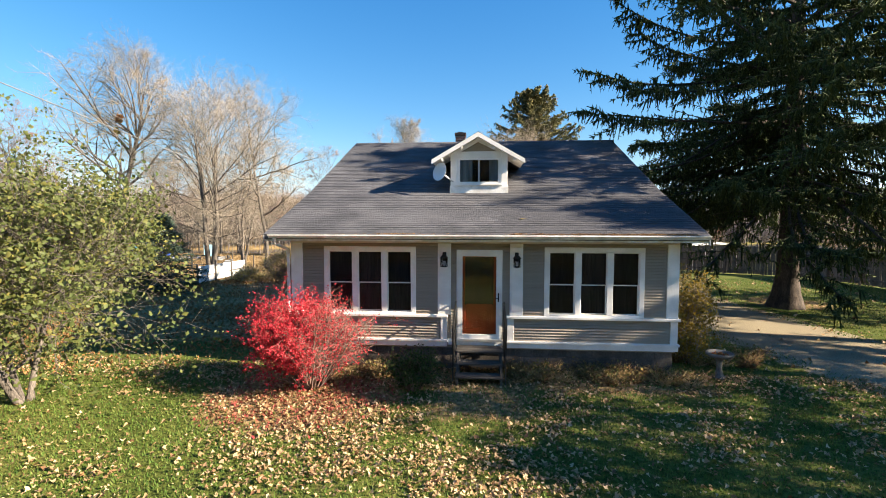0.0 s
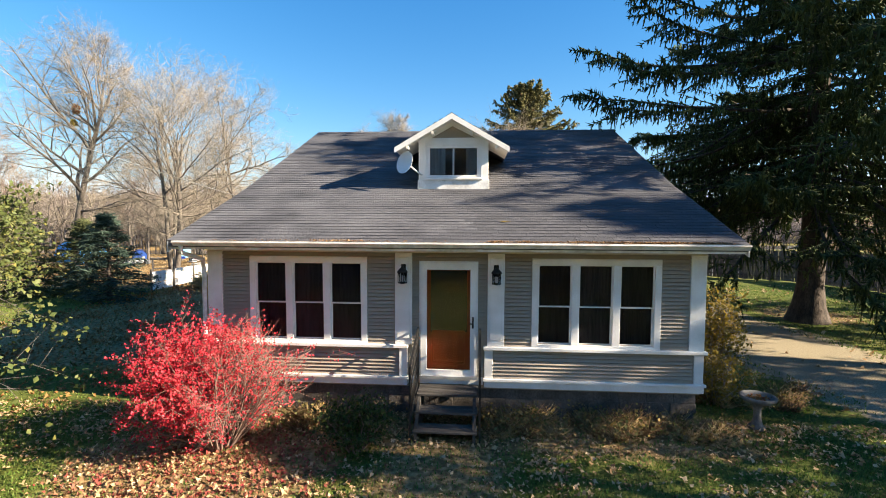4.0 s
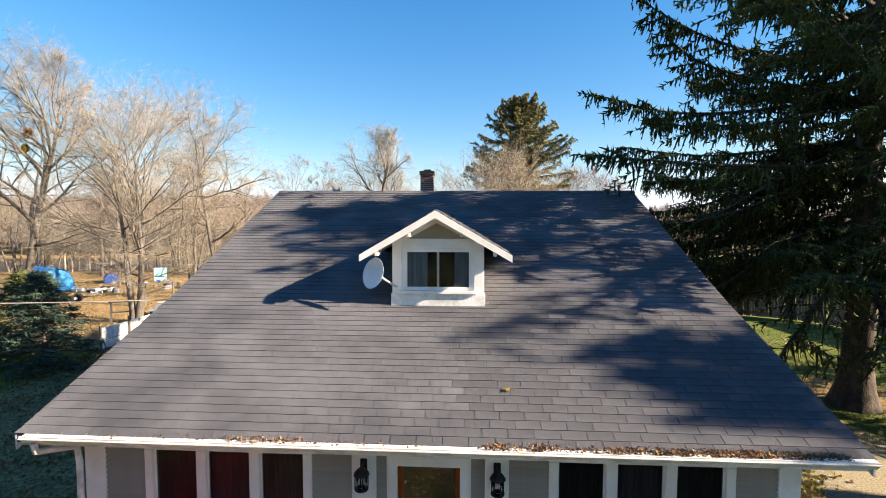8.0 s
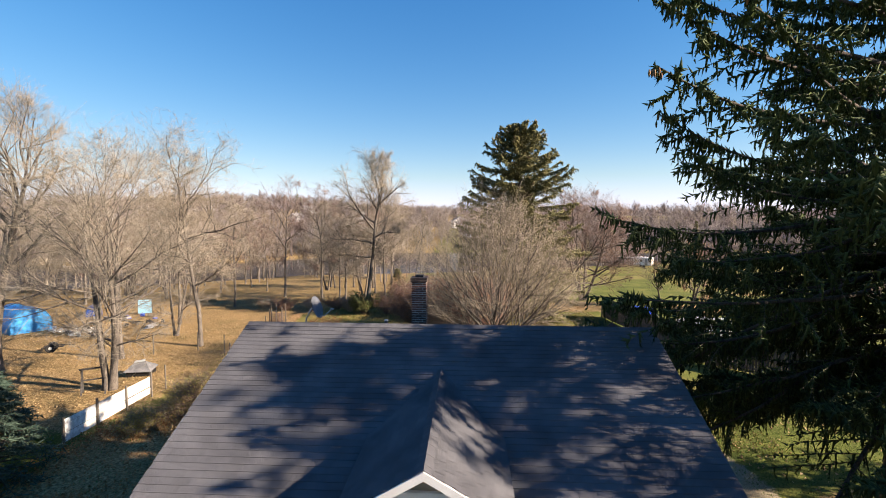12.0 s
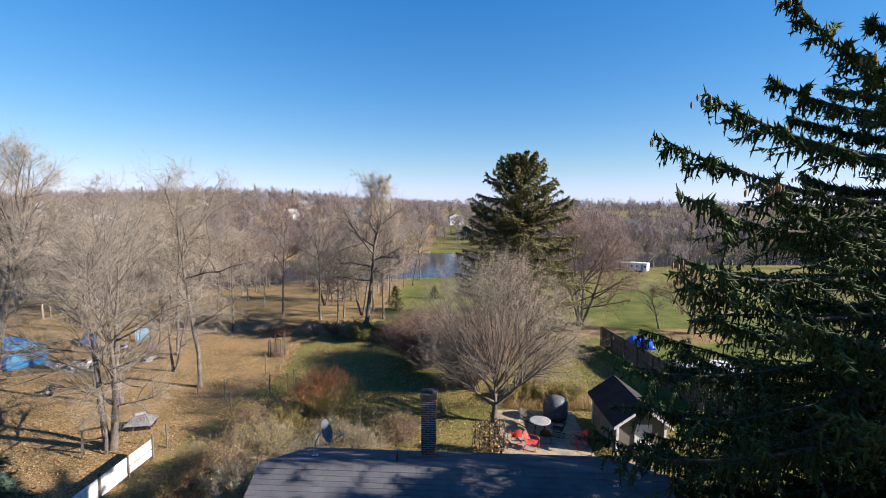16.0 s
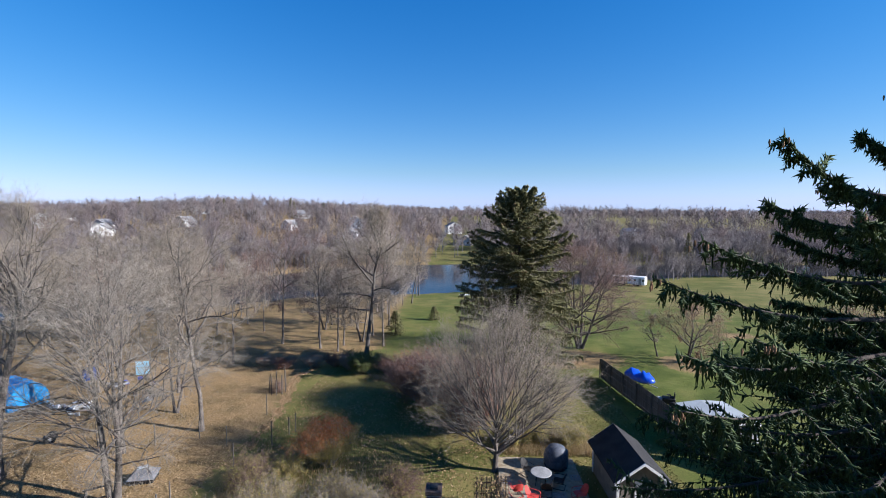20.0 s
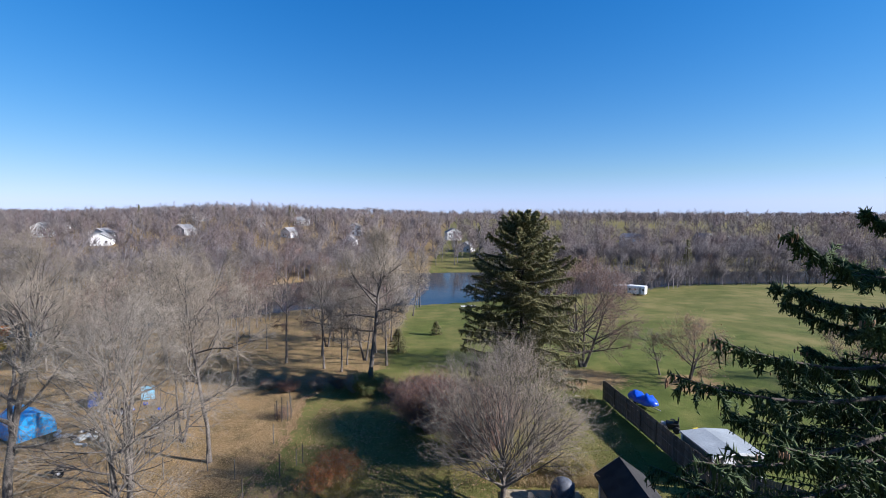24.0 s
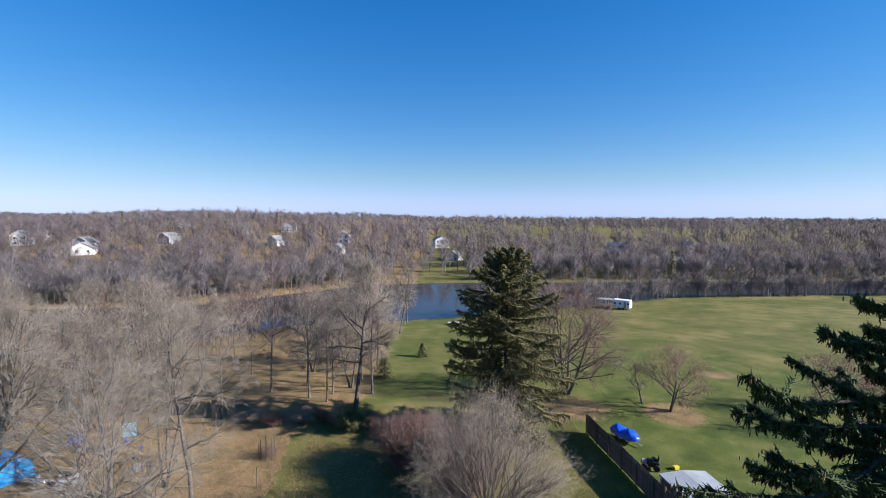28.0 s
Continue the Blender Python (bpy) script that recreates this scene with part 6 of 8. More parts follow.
def gabled(name, label, category, x0, x1, y0, y1, zb, zw, zr, wall, roofm, axis="y", over=0.2, turn=0.0, group="", windows=(), door=None, trim=WHITE):
    """A small building: four walls, a gable roof of two slabs, corner boards, windows and a door."""
    cx, cy = (x0 + x1) / 2, (y0 + y1) / 2
    hx, hy = (x1 - x0) / 2, (y1 - y0) / 2
    root = thing(name, label, category, (cx, cy, zb), turn, group)
    h, r = zw - zb, zr - zb
    bm = bmesh.new()
    if axis == "y":
        prism(bm, [(-hx, -0.3), (hx, -0.3), (hx, h), (0, r), (-hx, h)], "y", -hy, hy)
    else:
        prism(bm, [(-hy, -0.3), (hy, -0.3), (hy, h), (0, r), (-hy, h)], "x", -hx, hx)
    part("wall", bm, wall, root)
    w = hx if axis == "y" else hy
    l = hy if axis == "y" else hx
    k = (r - h) / w
    for s in (-1, 1):
        bm = bmesh.new()
        prism(bm, [(0, r + 0.02), (s * (w + over), h - k * over + 0.02), (s * (w + over), h - k * over + 0.12), (0, r + 0.12)], axis, -l - over, l + over)
        part("roof", bm, roofm, root)
        for e in (-1, 1):
            bm = bmesh.new()
            p = e * (l + over)
            prism(bm, [(0, r - 0.06), (s * (w + over), h - k * over - 0.06), (s * (w + over), h - k * over + 0.10), (0, r + 0.10)], axis, p, p + e * 0.04)
            part("barge_board", bm, trim, root)
    for sx in (-1, 1):
        for sy in (-1, 1):
            part("corner_board", boxes((sx * hx - 0.06, sx * hx + 0.06, sy * hy - 0.06, sy * hy + 0.06, -0.2, h - 0.02)), trim, root)
    for wx, wz, ww, wh in windows:
        fr = part("window", boxes((wx - ww / 2, wx + ww / 2, -hy - 0.06, -hy + 0.01, wz, wz + wh)), trim, root)
        part("pane", boxes((wx - ww / 2 + 0.08, wx + ww / 2 - 0.08, -hy - 0.075, -hy - 0.06, wz + 0.08, wz + wh - 0.08)), DARK_PANE, fr)
    if door:
        part("door", boxes((door - 0.45, door + 0.45, -hy - 0.05, -hy + 0.01, 0.0, min(2.0, h - 0.1))), trim, root)
    return root


gabled("garden_shed", "small buff garden shed with a dark shingle roof", "shed", 9.0, 11.5, 30.3, 34.3, -0.15, 1.72, 2.62, SHED_WALL, SHINGLE_DARK, over=0.3, door=0.1, turn=2)
gabled("metal_shed", "low pale shed with a white metal roof beside the fence", "shed", 16.9, 20.4, 36.9, 40.4, -0.35, 1.7, 1.86, SHED_WALL, SHED_ROOF, over=0.12, turn=7, windows=((0.95, 0.95, 0.9, 0.7),), door=-0.6)


def low_hut(x, y, turn):
    """A low hut: dark board walls under a hipped cover of grey sheets with a loose white panel on top."""
    root = thing("low_hut", "low dark hut under grey sheets with a white panel on top", "hut", (x, y, float(land(x, y))), turn)
    for r in ((-0.72, 0.72, -0.60, -0.56), (-0.72, 0.72, 0.56, 0.60), (-0.72, -0.68, -0.56, 0.56), (0.68, 0.72, -0.56, 0.56)):
        part("wall", boxes((*r, -0.1, 0.42)), IRON, root)
    eave = [(-0.86, -0.74, 0.40), (0.86, -0.74, 0.36), (0.84, 0.74, 0.42), (-0.88, 0.72, 0.44)]
    crest = [(-0.34, -0.05, 0.92), (0.30, -0.02, 0.88), (0.30, 0.12, 0.88), (-0.34, 0.12, 0.92)]
    for k in range(4):
        bm = bmesh.new()
        quad4 = [eave[k], eave[(k + 1) % 4], crest[(k + 1) % 4], crest[k]]
        up = [bm.verts.new(p) for p in quad4]
        dn = [bm.verts.new((p[0] * 0.97, p[1] * 0.97, p[2] - 0.025)) for p in quad4]
        bm.faces.new(up)
        bm.faces.new(dn[::-1])
        for q in range(4):
            bm.faces.new((up[q], dn[q], dn[(q + 1) % 4], up[(q + 1) % 4]))
        bmesh.ops.recalc_face_normals(bm, faces=list(bm.faces))
        part("cover_sheet", bm, DULL_SHEET, root)
    ob = part("top_panel", boxes((-0.36, 0.3, -0.2, 0.16, 0, 0.03), bevel=0.008), SHED_ROOF, root, "loose white panel")
    ob.matrix_basis = pose(-0.05, 0.05, 0.93, 6, -4, 12)
    root.scale = (0.85, 0.85, 0.85)


low_hut(-17.95, 31.95, 15)
rack = thing("clothes_rack", "old brown timber drying rack standing in the leaves", "rack", (-18.4, 29.0, float(land(-18.4, 29.0))), 35)
for x in (-0.5, 0.5):
    part("post", boxes((x - 0.05, x + 0.05, -0.05, 0.05, -0.15, 1.25 + 0.1 * x), bevel=0.008), STEP_WOOD, rack)
part("top_rail", boxes((-0.62, 0.62, -0.045, 0.045, 1.2, 1.29), bevel=0.008), STEP_WOOD, rack)
part("middle_rail", boxes((-0.45, 0.45, -0.03, 0.03, 0.62, 0.69), bevel=0.006), STEP_WOOD, rack)
for x in (-0.5, 0.5):
    ob = part("brace", boxes((-0.035, 0.035, -0.035, 0.035, -0.1, 1.42), bevel=0.006), STEP_WOOD, rack)
    ob.matrix_basis = pose(x, -0.72, 0, -30, 0, 0)

# patio with slabs added last
patio = tagged(part("patio", boxes((3.05, 7.9, 28.6, 35.4, -0.6, -0.055)), MORTAR), "pale concrete slab patio behind the house", "patio", kind="structure")


def patio_table(x, y, z):
    root = thing("patio_table", "round grey patio table", "table", (x, y, z))
    part("tabletop", lathe([(0.58, 0.70), (0.62, 0.71), (0.62, 0.73), (0.58, 0.74), (0.0, 0.74)], 24), GREY_PANEL, root)
    for k in range(4):
        a = k * math.pi / 2 + 0.6
        v, f = tubes(np.array([[[0.42 * math.cos(a), 0.42 * math.sin(a), 0], [0.3 * math.cos(a), 0.3 * math.sin(a), 0.7]]]), np.full((1, 2), 0.02), 6)
        np_mesh("leg", v, [(f, 0)], [IRON], root)


def shell(shape, nu=9, nv=7, thick=0.012):
    """A curved sheet of some thickness: shape gives a point for u from -1 to 1 and v from 0 to 1."""
    bm = bmesh.new()
    rows = [[[bm.verts.new(Vector(shape(-1 + 2 * i / (nu - 1), j / (nv - 1))) + Vector((0, off, -off * 0.4))) for i in range(nu)] for j in range(nv)] for off in (0, thick)]
    for k, layer in enumerate(rows):
        for j in range(nv - 1):
            for i in range(nu - 1):
                q = (layer[j][i], layer[j][i + 1], layer[j + 1][i + 1], layer[j + 1][i])
                bm.faces.new(q if k == 0 else q[::-1])
    rim = [(0, i) for i in range(nu)] + [(j, nu - 1) for j in range(1, nv)] + [(nv - 1, i) for i in range(nu - 2, -1, -1)] + [(j, 0) for j in range(nv - 2, 0, -1)]
    for (j, i), (m, n) in zip(rim, rim[1:] + rim[:1]):
        bm.faces.new((rows[0][m][n], rows[0][j][i], rows[1][j][i], rows[1][m][n]))
    bmesh.ops.recalc_face_normals(bm, faces=bm.faces)
    return bm


def chair(x, y, z, turn, paint, label, group):
    """A shell-backed metal lawn chair on bent tubes."""
    root = thing("garden_chair", label, "chair", (x, y, z), turn, group)
    part("seat", shell(lambda u, v: (0.28 * u, -0.30 + 0.56 * v, 0.40 - 0.05 * v + 0.04 * u * u - 0.03 * (1 - v) ** 3)), paint, root)
    part("backrest", shell(lambda u, v: (0.29 * u * (1 - 0.25 * v ** 3), 0.24 + 0.20 * v - 0.07 * u * u, 0.38 + (0.50 - 0.10 * u * u) * v)), paint, root)
    for sx in (-1, 1):
        bend = np.array([[[0.30 * sx, 0.34, 0.62], [0.31 * sx, 0.05, 0.63], [0.31 * sx, -0.26, 0.61], [0.31 * sx, -0.34, 0.55], [0.31 * sx, -0.33, 0.10], [0.31 * sx, -0.28, 0.02], [0.31 * sx, 0.30, 0.02], [0.29 * sx, 0.36, 0.02]]])
        v, f = tubes(bend, np.full((1, 8), 0.018), 6)
        np_mesh("arm_tube", v, [(f, 0)], [paint], root, smooth=True)
    part("crossbar", boxes((-0.31, 0.31, 0.32, 0.35, 0.005, 0.035), bevel=0.008), paint, root)


trellis = thing("vine_trellis", "dark slatted trellis covered with dry brown vine leaves", "trellis", (2.35, 30.2, -0.12), 8)
for k in range(7):
    part("slat", boxes((-0.8 + 0.26 * k, -0.74 + 0.26 * k, -0.02, 0.02, -0.1, 1.75)), BARK_DARK, trellis)
for z in (0.2, 0.8, 1.4):
    part("crossbar", boxes((-0.85, 0.85, 0.02, 0.05, z, z + 0.05)), BARK_DARK, trellis)
rng = np.random.default_rng(33)
A = np.stack([rng.uniform(-0.9, 0.9, 420), rng.normal(0, 0.22, 420), rng.uniform(0, 1.7, 420)], 1)
v, f = spikes(A, A + rng.normal(0, 0.3, A.shape), 0.012)
np_mesh("vine", v, [(f, 0)], [BARK_DARK], trellis)
V, F = leaf_cards(rng, np.stack([rng.uniform(-0.9, 0.9, 520), rng.normal(-0.1, 0.25, 520), rng.uniform(0, 1.75, 520)], 1), 0.12)
np_mesh("foliage", V, [(F, 0)], [LEAF_LITTER], trellis)
rng = np.random.default_rng(44)
V, F = leaf_cards(rng, np.stack([rng.uniform(3.1, 7.85, 900), 28.7 + 6.6 * rng.uniform(0, 1, 900) ** 0.8, np.full(900, -0.035)], 1), 0.075)
tagged(np_mesh("patio_leaves", V, [(F, 0)], [LEAF_DRY]), "dry leaves blown over the patio slabs", "leaves", kind="stuff")
patio_table(5.4, 32.45, -0.05)
for x, y, turn in ((3.85, 31.35, 200), (4.65, 30.6, 65), (7.3, 31.0, -75)):
    chair(x, y, -0.05, turn, RED_PLASTIC, "red shell-backed metal lawn chair", "red patio chairs")
for x, y, turn in ((5.55, 31.5, 170), (6.4, 32.2, -110), (4.75, 33.4, 40)):
    chair(x, y, -0.05, turn, IRON, "black metal patio chair drawn up to the table", "black patio chairs")
cover = thing("covered_grill", "round barbecue grill under a slate-blue fabric cover", "grill", (6.65, 34.3, -0.05))
bm = lathe([(0.66, 0.0), (0.74, 0.35), (0.78, 0.75), (0.70, 1.12), (0.46, 1.38), (0.18, 1.48), (0.0, 1.50)], 11)
for vv in bm.verts:
    vv.co.y *= 0.85
    vv.co.x += 0.04 * math.sin(vv.co.z * 7 + vv.co.y * 5)
part("fabric_cover", bm, COVER, cover)
part("tie_cord", lathe([(0.70, 0.14), (0.725, 0.15), (0.725, 0.17), (0.70, 0.18)], 11), RUBBER, cover)


def hoop_tent(x, y, turn, r, length, mat, label):
    root = thing("tarp_shelter", label, "tarp shelter", (x, y, float(land(x, y))), turn)
    rng = np.random.default_rng(int(abs(x)))
    n, m = 14, 10
    a = np.linspace(0, np.pi, n)
    rad = r * (1 + rng.normal(0, 0.02, (m, n)))
    P = np.stack([rad * np.cos(a)[None] * 0.95, np.broadcast_to(np.linspace(-length / 2, length / 2, m)[:, None], (m, n)), rad * 1.35 * np.sin(a)[None] ** 0.7], -1).reshape(-1, 3)
    q = (np.arange(m - 1)[:, None] * n + np.arange(n - 1)[None]).reshape(-1, 1) + np.array([0, 1, n + 1, n])
    ob = np_mesh("tarp", P, [(q, 0)], [mat], root, smooth=True)
    so = ob.modifiers.new("thickness", "SOLIDIFY")
    so.thickness = 0.02
    for s in (-1, 1):
        bm = bmesh.new()
        prism(bm, [(rr_ * 0.93 * math.cos(t), max(0, rr_ * 1.30 * math.sin(t) ** 0.7)) for rr_, t in [(r, t) for t in np.linspace(0, math.pi, 14)]], "y", s * (length / 2 - 0.08), s * (length / 2 - 0.05))
        part("end_sheet", bm, mat, root)


hoop_tent(-36.0, 42.6, 65, 1.5, 3.6, BLUE_TARP, "bright blue tarp hoop shelter on leaf litter")
hoop_tent(-35.2, 49.2, 40, 0.7, 1.8, NAVY_TARP, "small dark blue tarp-covered pile")
sheet = thing("blue_sheet", "pale blue plastic sheet hung between stakes", "tarp", (-30.7, 50.2, float(land(-30.7, 50.2))), 20)
part("stake", boxes((-0.65, -0.6, -0.03, 0.03, -0.1, 1.5)), FENCE_WOOD, sheet)
part("stake", boxes((0.6, 0.65, -0.03, 0.03, -0.1, 1.5)), FENCE_WOOD, sheet)
part("sheet", boxes((-0.6, 0.6, -0.012, 0.012, 0.1, 1.45)), TENT_PALE, sheet)


def junk_pile(x, y, seed, n, label, mats):
    rnd = random.Random(seed)
    root = thing("scrap_pile", label, "scrap pile", (x, y, float(land(x, y))))
    for k in range(n):
        s = Vector((rnd.uniform(0.15, 0.9), rnd.uniform(0.1, 0.35), rnd.uniform(0.05, 0.3)))
        bm = boxes((-s.x / 2, s.x / 2, -s.y / 2, s.y / 2, 0, s.z), bevel=0.015)
        ob = part(rnd.choice(("plank", "crate", "panel")), bm, rnd.choice(mats), root)
        ob.matrix_basis = pose(rnd.gauss(0, 1.3), rnd.gauss(0, 0.6), rnd.uniform(0, 0.15), rnd.uniform(-8, 8), rnd.uniform(-12, 12), rnd.uniform(0, 180))


junk_pile(-30.5, 41.8, 1, 26, "scattered scrap boards and crates beside the shelter", (WHITE_WORN, FENCE_WOOD, GREY_PANEL, IRON, SHED_ROOF))
junk_pile(-31.5, 47.5, 5, 16, "heap of dark scrap and blue sheeting", (IRON, ROYAL_TARP, GREY_PANEL, FENCE_WOOD))
junk_pile(-27.0, 44.5, 2, 14, "heap of grey scrap boards", (FENCE_WOOD, GREY_PANEL, IRON))


def cart(x, y):
    root = thing("garden_cart", "small two-wheeled cart frame in leaf litter", "cart", (x, y, float(land(x, y))), 30)
    part("frame", boxes((-0.6, 0.6, -0.28, -0.22, 0.34, 0.40), (-0.6, 0.6, 0.22, 0.28, 0.34, 0.40), (-0.55, -0.49, -0.22, 0.22, 0.34, 0.40), (0.49, 0.55, -0.22, 0.22, 0.34, 0.40)), IRON, root)
    part("handle", boxes((0.6, 1.2, -0.03, 0.03, 0.36, 0.40)), IRON, root)
    for s in (-1, 1):
        bm = lathe([(0.24, -0.03), (0.30, -0.035), (0.32, 0), (0.30, 0.035), (0.24, 0.03)], 18)
        bmesh.ops.transform(bm, matrix=Matrix.Translation((-0.1, s * 0.36, 0.32)) @ Matrix.Rotation(radians(90), 4, "X"), verts=bm.verts)
        wheel = part("wheel", bm, RUBBER, root)
        bm = lathe([(0.10, -0.02), (0.12, 0), (0.10, 0.02)], 12)
        bmesh.ops.transform(bm, matrix=Matrix.Translation((-0.1, s * 0.38, 0.32)) @ Matrix.Rotation(radians(90), 4, "X"), verts=bm.verts)
        part("hub", bm, WHITE_WORN, wheel)


cart(-27.4, 36.3)
cage = thing("compost_cage", "wire and stake compost cage filled with brush", "compost bin", (-15.7, 46.5, float(land(-15.7, 46.5))))
rnd = random.Random(8)
for k in range(9):
    a = k * 0.7
    part("stake", boxes((0.7 * math.cos(a) - 0.03, 0.7 * math.cos(a) + 0.03, 0.7 * math.sin(a) - 0.03, 0.7 * math.sin(a) + 0.03, -0.1, rnd.uniform(1.3, 1.9))), FENCE_WOOD, cage)
for k in range(6):
    z = 0.2 + 0.22 * k
    t = np.linspace(0, 2 * np.pi, 25)
    v, f = tubes(np.stack([0.74 * np.cos(t), 0.74 * np.sin(t), z + 0 * t], 1)[None], np.full((1, 25), 0.008), 3)
    np_mesh("wire_ring", v, [(f, 0)], [IRON], cage)
rng = np.random.default_rng(3)
A = np.stack([rng.normal(0, 0.3, 260), rng.normal(0, 0.3, 260), rng.uniform(0, 0.9, 260)], 1)
v, f = spikes(A, A + rng.normal(0, 0.35, A.shape) + [0, 0, 0.2], 0.012)
np_mesh("brush", v, [(f, 0)], [TWIG_RED], cage)

for k, (x, y) in enumerate(((-17.6, 37.2), (-15.2, 36.3), (-13.4, 33.6), (-12.2, 36.6), (-11.6, 38.2), (-11.3, 38.7), (-20.0, 36.0), (-14.6, 41.5), (-14.9, 29.6), (-16.2, 49.5))):
    st = thing("garden_stake", "thin weathered wooden stake in leaf litter", "stake", (x, y, float(land(x, y))), group="garden stakes")
    part("shaft", boxes((-0.03, 0.03, -0.03, 0.03, -0.2, 1.3 + 0.12 * (k % 4)), bevel=0.006), FENCE_WOOD, st)
    part("point", lathe([(0.03, 1.3 + 0.12 * (k % 4)), (0.004, 1.36 + 0.12 * (k % 4))], 6), FENCE_WOOD, st)


def boat(x, y, turn):
    root = thing("covered_boat", "small boat under a royal blue tarp on a trailer", "boat", (x, y, float(land(x, y))), turn)
    n, m = 13, 15
    t = np.linspace(-1, 1, m)
    w = 0.85 * np.sqrt(np.clip(1 - np.clip((t - 0.1) / 0.92, -0.75, 1) ** 2 * 0.95, 0.02, 1))
    a = np.linspace(-0.25, np.pi + 0.25, n)
    rng = np.random.default_rng(2)
    P = np.stack([np.broadcast_to((t * 2.0)[:, None], (m, n)), w[:, None] * np.cos(a)[None] * (1 + rng.normal(0, 0.07, (m, n))),
                  0.75 + 0.75 * np.sin(a)[None] * np.interp(t, [-1, -0.6, -0.1, 0.35, 0.7, 1], [0.6, 1.25, 0.5, 1.3, 0.7, 0.3])[:, None] * (1 + rng.normal(0, 0.12, (m, n)))], -1).reshape(-1, 3)
    q = (np.arange(m - 1)[:, None] * n + np.arange(n - 1)[None]).reshape(-1, 1) + np.array([0, 1, n + 1, n])
    caps = [np.arange(n)[None, ::-1], (np.arange(n) + (m - 1) * n)[None]]
    np_mesh("tarp", P, [(q, 0), (caps[0], 0), (caps[1], 0)], [ROYAL_TARP], root, smooth=False)
    bm = bmesh.new()
    prism(bm, [(-1.9, 0.75), (1.8, 0.75), (1.2, 0.42), (-1.8, 0.38)], "y", -0.55, 0.55)
    part("hull", bm, GREY_PANEL, root)
    part("trailer_frame", boxes((-1.9, 2.6, -0.05, 0.05, 0.34, 0.40), (-0.7, -0.6, -0.75, 0.75, 0.30, 0.36)), METAL, root)
    for s in (-1, 1):
        bm = lathe([(0.15, -0.08), (0.27, -0.08), (0.29, 0), (0.27, 0.08), (0.15, 0.08)], 16)
        bmesh.ops.transform(bm, matrix=Matrix.Translation((-0.65, s * 0.8, 0.29)) @ Matrix.Rotation(radians(90), 4, "X"), verts=bm.verts)
        part("wheel", bm, RUBBER, root)
    return root


boat(18.0, 50.6, -62).scale = (0.74, 0.95, 0.85)
mach = thing("yard_machine", "dark garden machine parked along the fence", "machine", (18.3, 45.2, float(land(18.3, 45.2))), -20)
part("body", boxes((-0.5, 0.5, -0.35, 0.35, 0.3, 0.8), bevel=0.06), IRON, mach)
part("hood", boxes((-0.9, -0.5, -0.28, 0.28, 0.35, 0.7), bevel=0.05), GREY_PANEL, mach)
part("seat", boxes((0.1, 0.45, -0.22, 0.22, 0.8, 0.9), (0.4, 0.48, -0.22, 0.22, 0.9, 1.25), bevel=0.03), RUBBER, mach)
part("steering_wheel", lathe([(0.16, 1.0), (0.18, 1.01), (0.18, 1.03), (0.16, 1.04)], 14), RUBBER, mach)
for sx in (-0.65, 0.3):
    for s in (-1, 1):
        bm = lathe([(0.12, -0.08), (0.28, -0.08), (0.30, 0), (0.28, 0.08), (0.12, 0.08)], 14)
        bmesh.ops.transform(bm, matrix=Matrix.Translation((sx, s * 0.42, 0.3)) @ Matrix.Rotation(radians(90), 4, "X"), verts=bm.verts)
        part("wheel", bm, RUBBER, mach)
yb = thing("yellow_crate", "yellow plastic crate on the grass", "crate", (20.3, 45.2, float(land(20.3, 45.2))), 15)
yb.scale = (0.6, 0.6, 0.6)
part("body", boxes((-0.4, 0.4, -0.25, 0.25, 0, 0.4), bevel=0.03), YELLOW, yb)
part("lid", boxes((-0.43, 0.43, -0.28, 0.28, 0.4, 0.46), bevel=0.015), YELLOW, yb)


def camper(x, y, turn):
    root = thing("camper_trailer", "white camper trailer with a covered deck at the field edge", "camper", (x, y, float(land(x, y))), turn)
    part("body", boxes((-2.4, 2.4, -1.25, 1.25, 0.45, 2.75), bevel=0.15), WHITE, root)
    for xx in (-1.7, -0.3, 1.9):
        w = part("window", boxes((xx - 0.32, xx + 0.32, -1.28, -1.245, 1.4, 2.1)), WHITE, root)
        part("pane", boxes((xx - 0.26, xx + 0.26, -1.30, -1.281, 1.47, 2.03)), DARK_PANE, w)
    part("door", boxes((0.7, 1.4, -1.285, -1.245, 0.55, 2.35)), GREY_PANEL, root)
    part("deck_roof", boxes((-6.9, -2.5, -1.6, 1.6, 2.35, 2.5)), GREY_PANEL, root)
    for xx in (-7.0, -5.0, -3.0):
        for yy in (-1.4, 1.4):
            part("post", boxes((xx - 0.06, xx + 0.06, yy - 0.06, yy + 0.06, 0, 2.35)), FENCE_WOOD, root)
    part("deck", boxes((-7.2, -2.8, -1.6, 1.6, 0.3, 0.45)), FENCE_WOOD, root)
    for xx in (-0.5, 0.5):
        for s in (-1, 1):
            bm = lathe([(0.18, -0.1), (0.33, -0.1), (0.36, 0), (0.33, 0.1), (0.18, 0.1)], 14)
            bmesh.ops.transform(bm, matrix=Matrix.Translation((xx, s * 1.1, 0.36)) @ Matrix.Rotation(radians(90), 4, "X"), verts=bm.verts)
            part("wheel", bm, RUBBER, root)


camper(50.6, 139.0, -35)
bench = thing("dock_plank", "pale plank jetty at the river bank", "jetty", (2.4, 117.5, float(land(2.4, 117.5)) + 0.05), 8)
part("deck", boxes((-1.8, 1.8, -0.45, 0.45, 0.35, 0.45)), WHITE_WORN, bench)
for xx in (-1.6, 1.6):
    part("post", boxes((xx - 0.06, xx + 0.06, -0.4, 0.4, -0.3, 0.35)), FENCE_WOOD, bench)

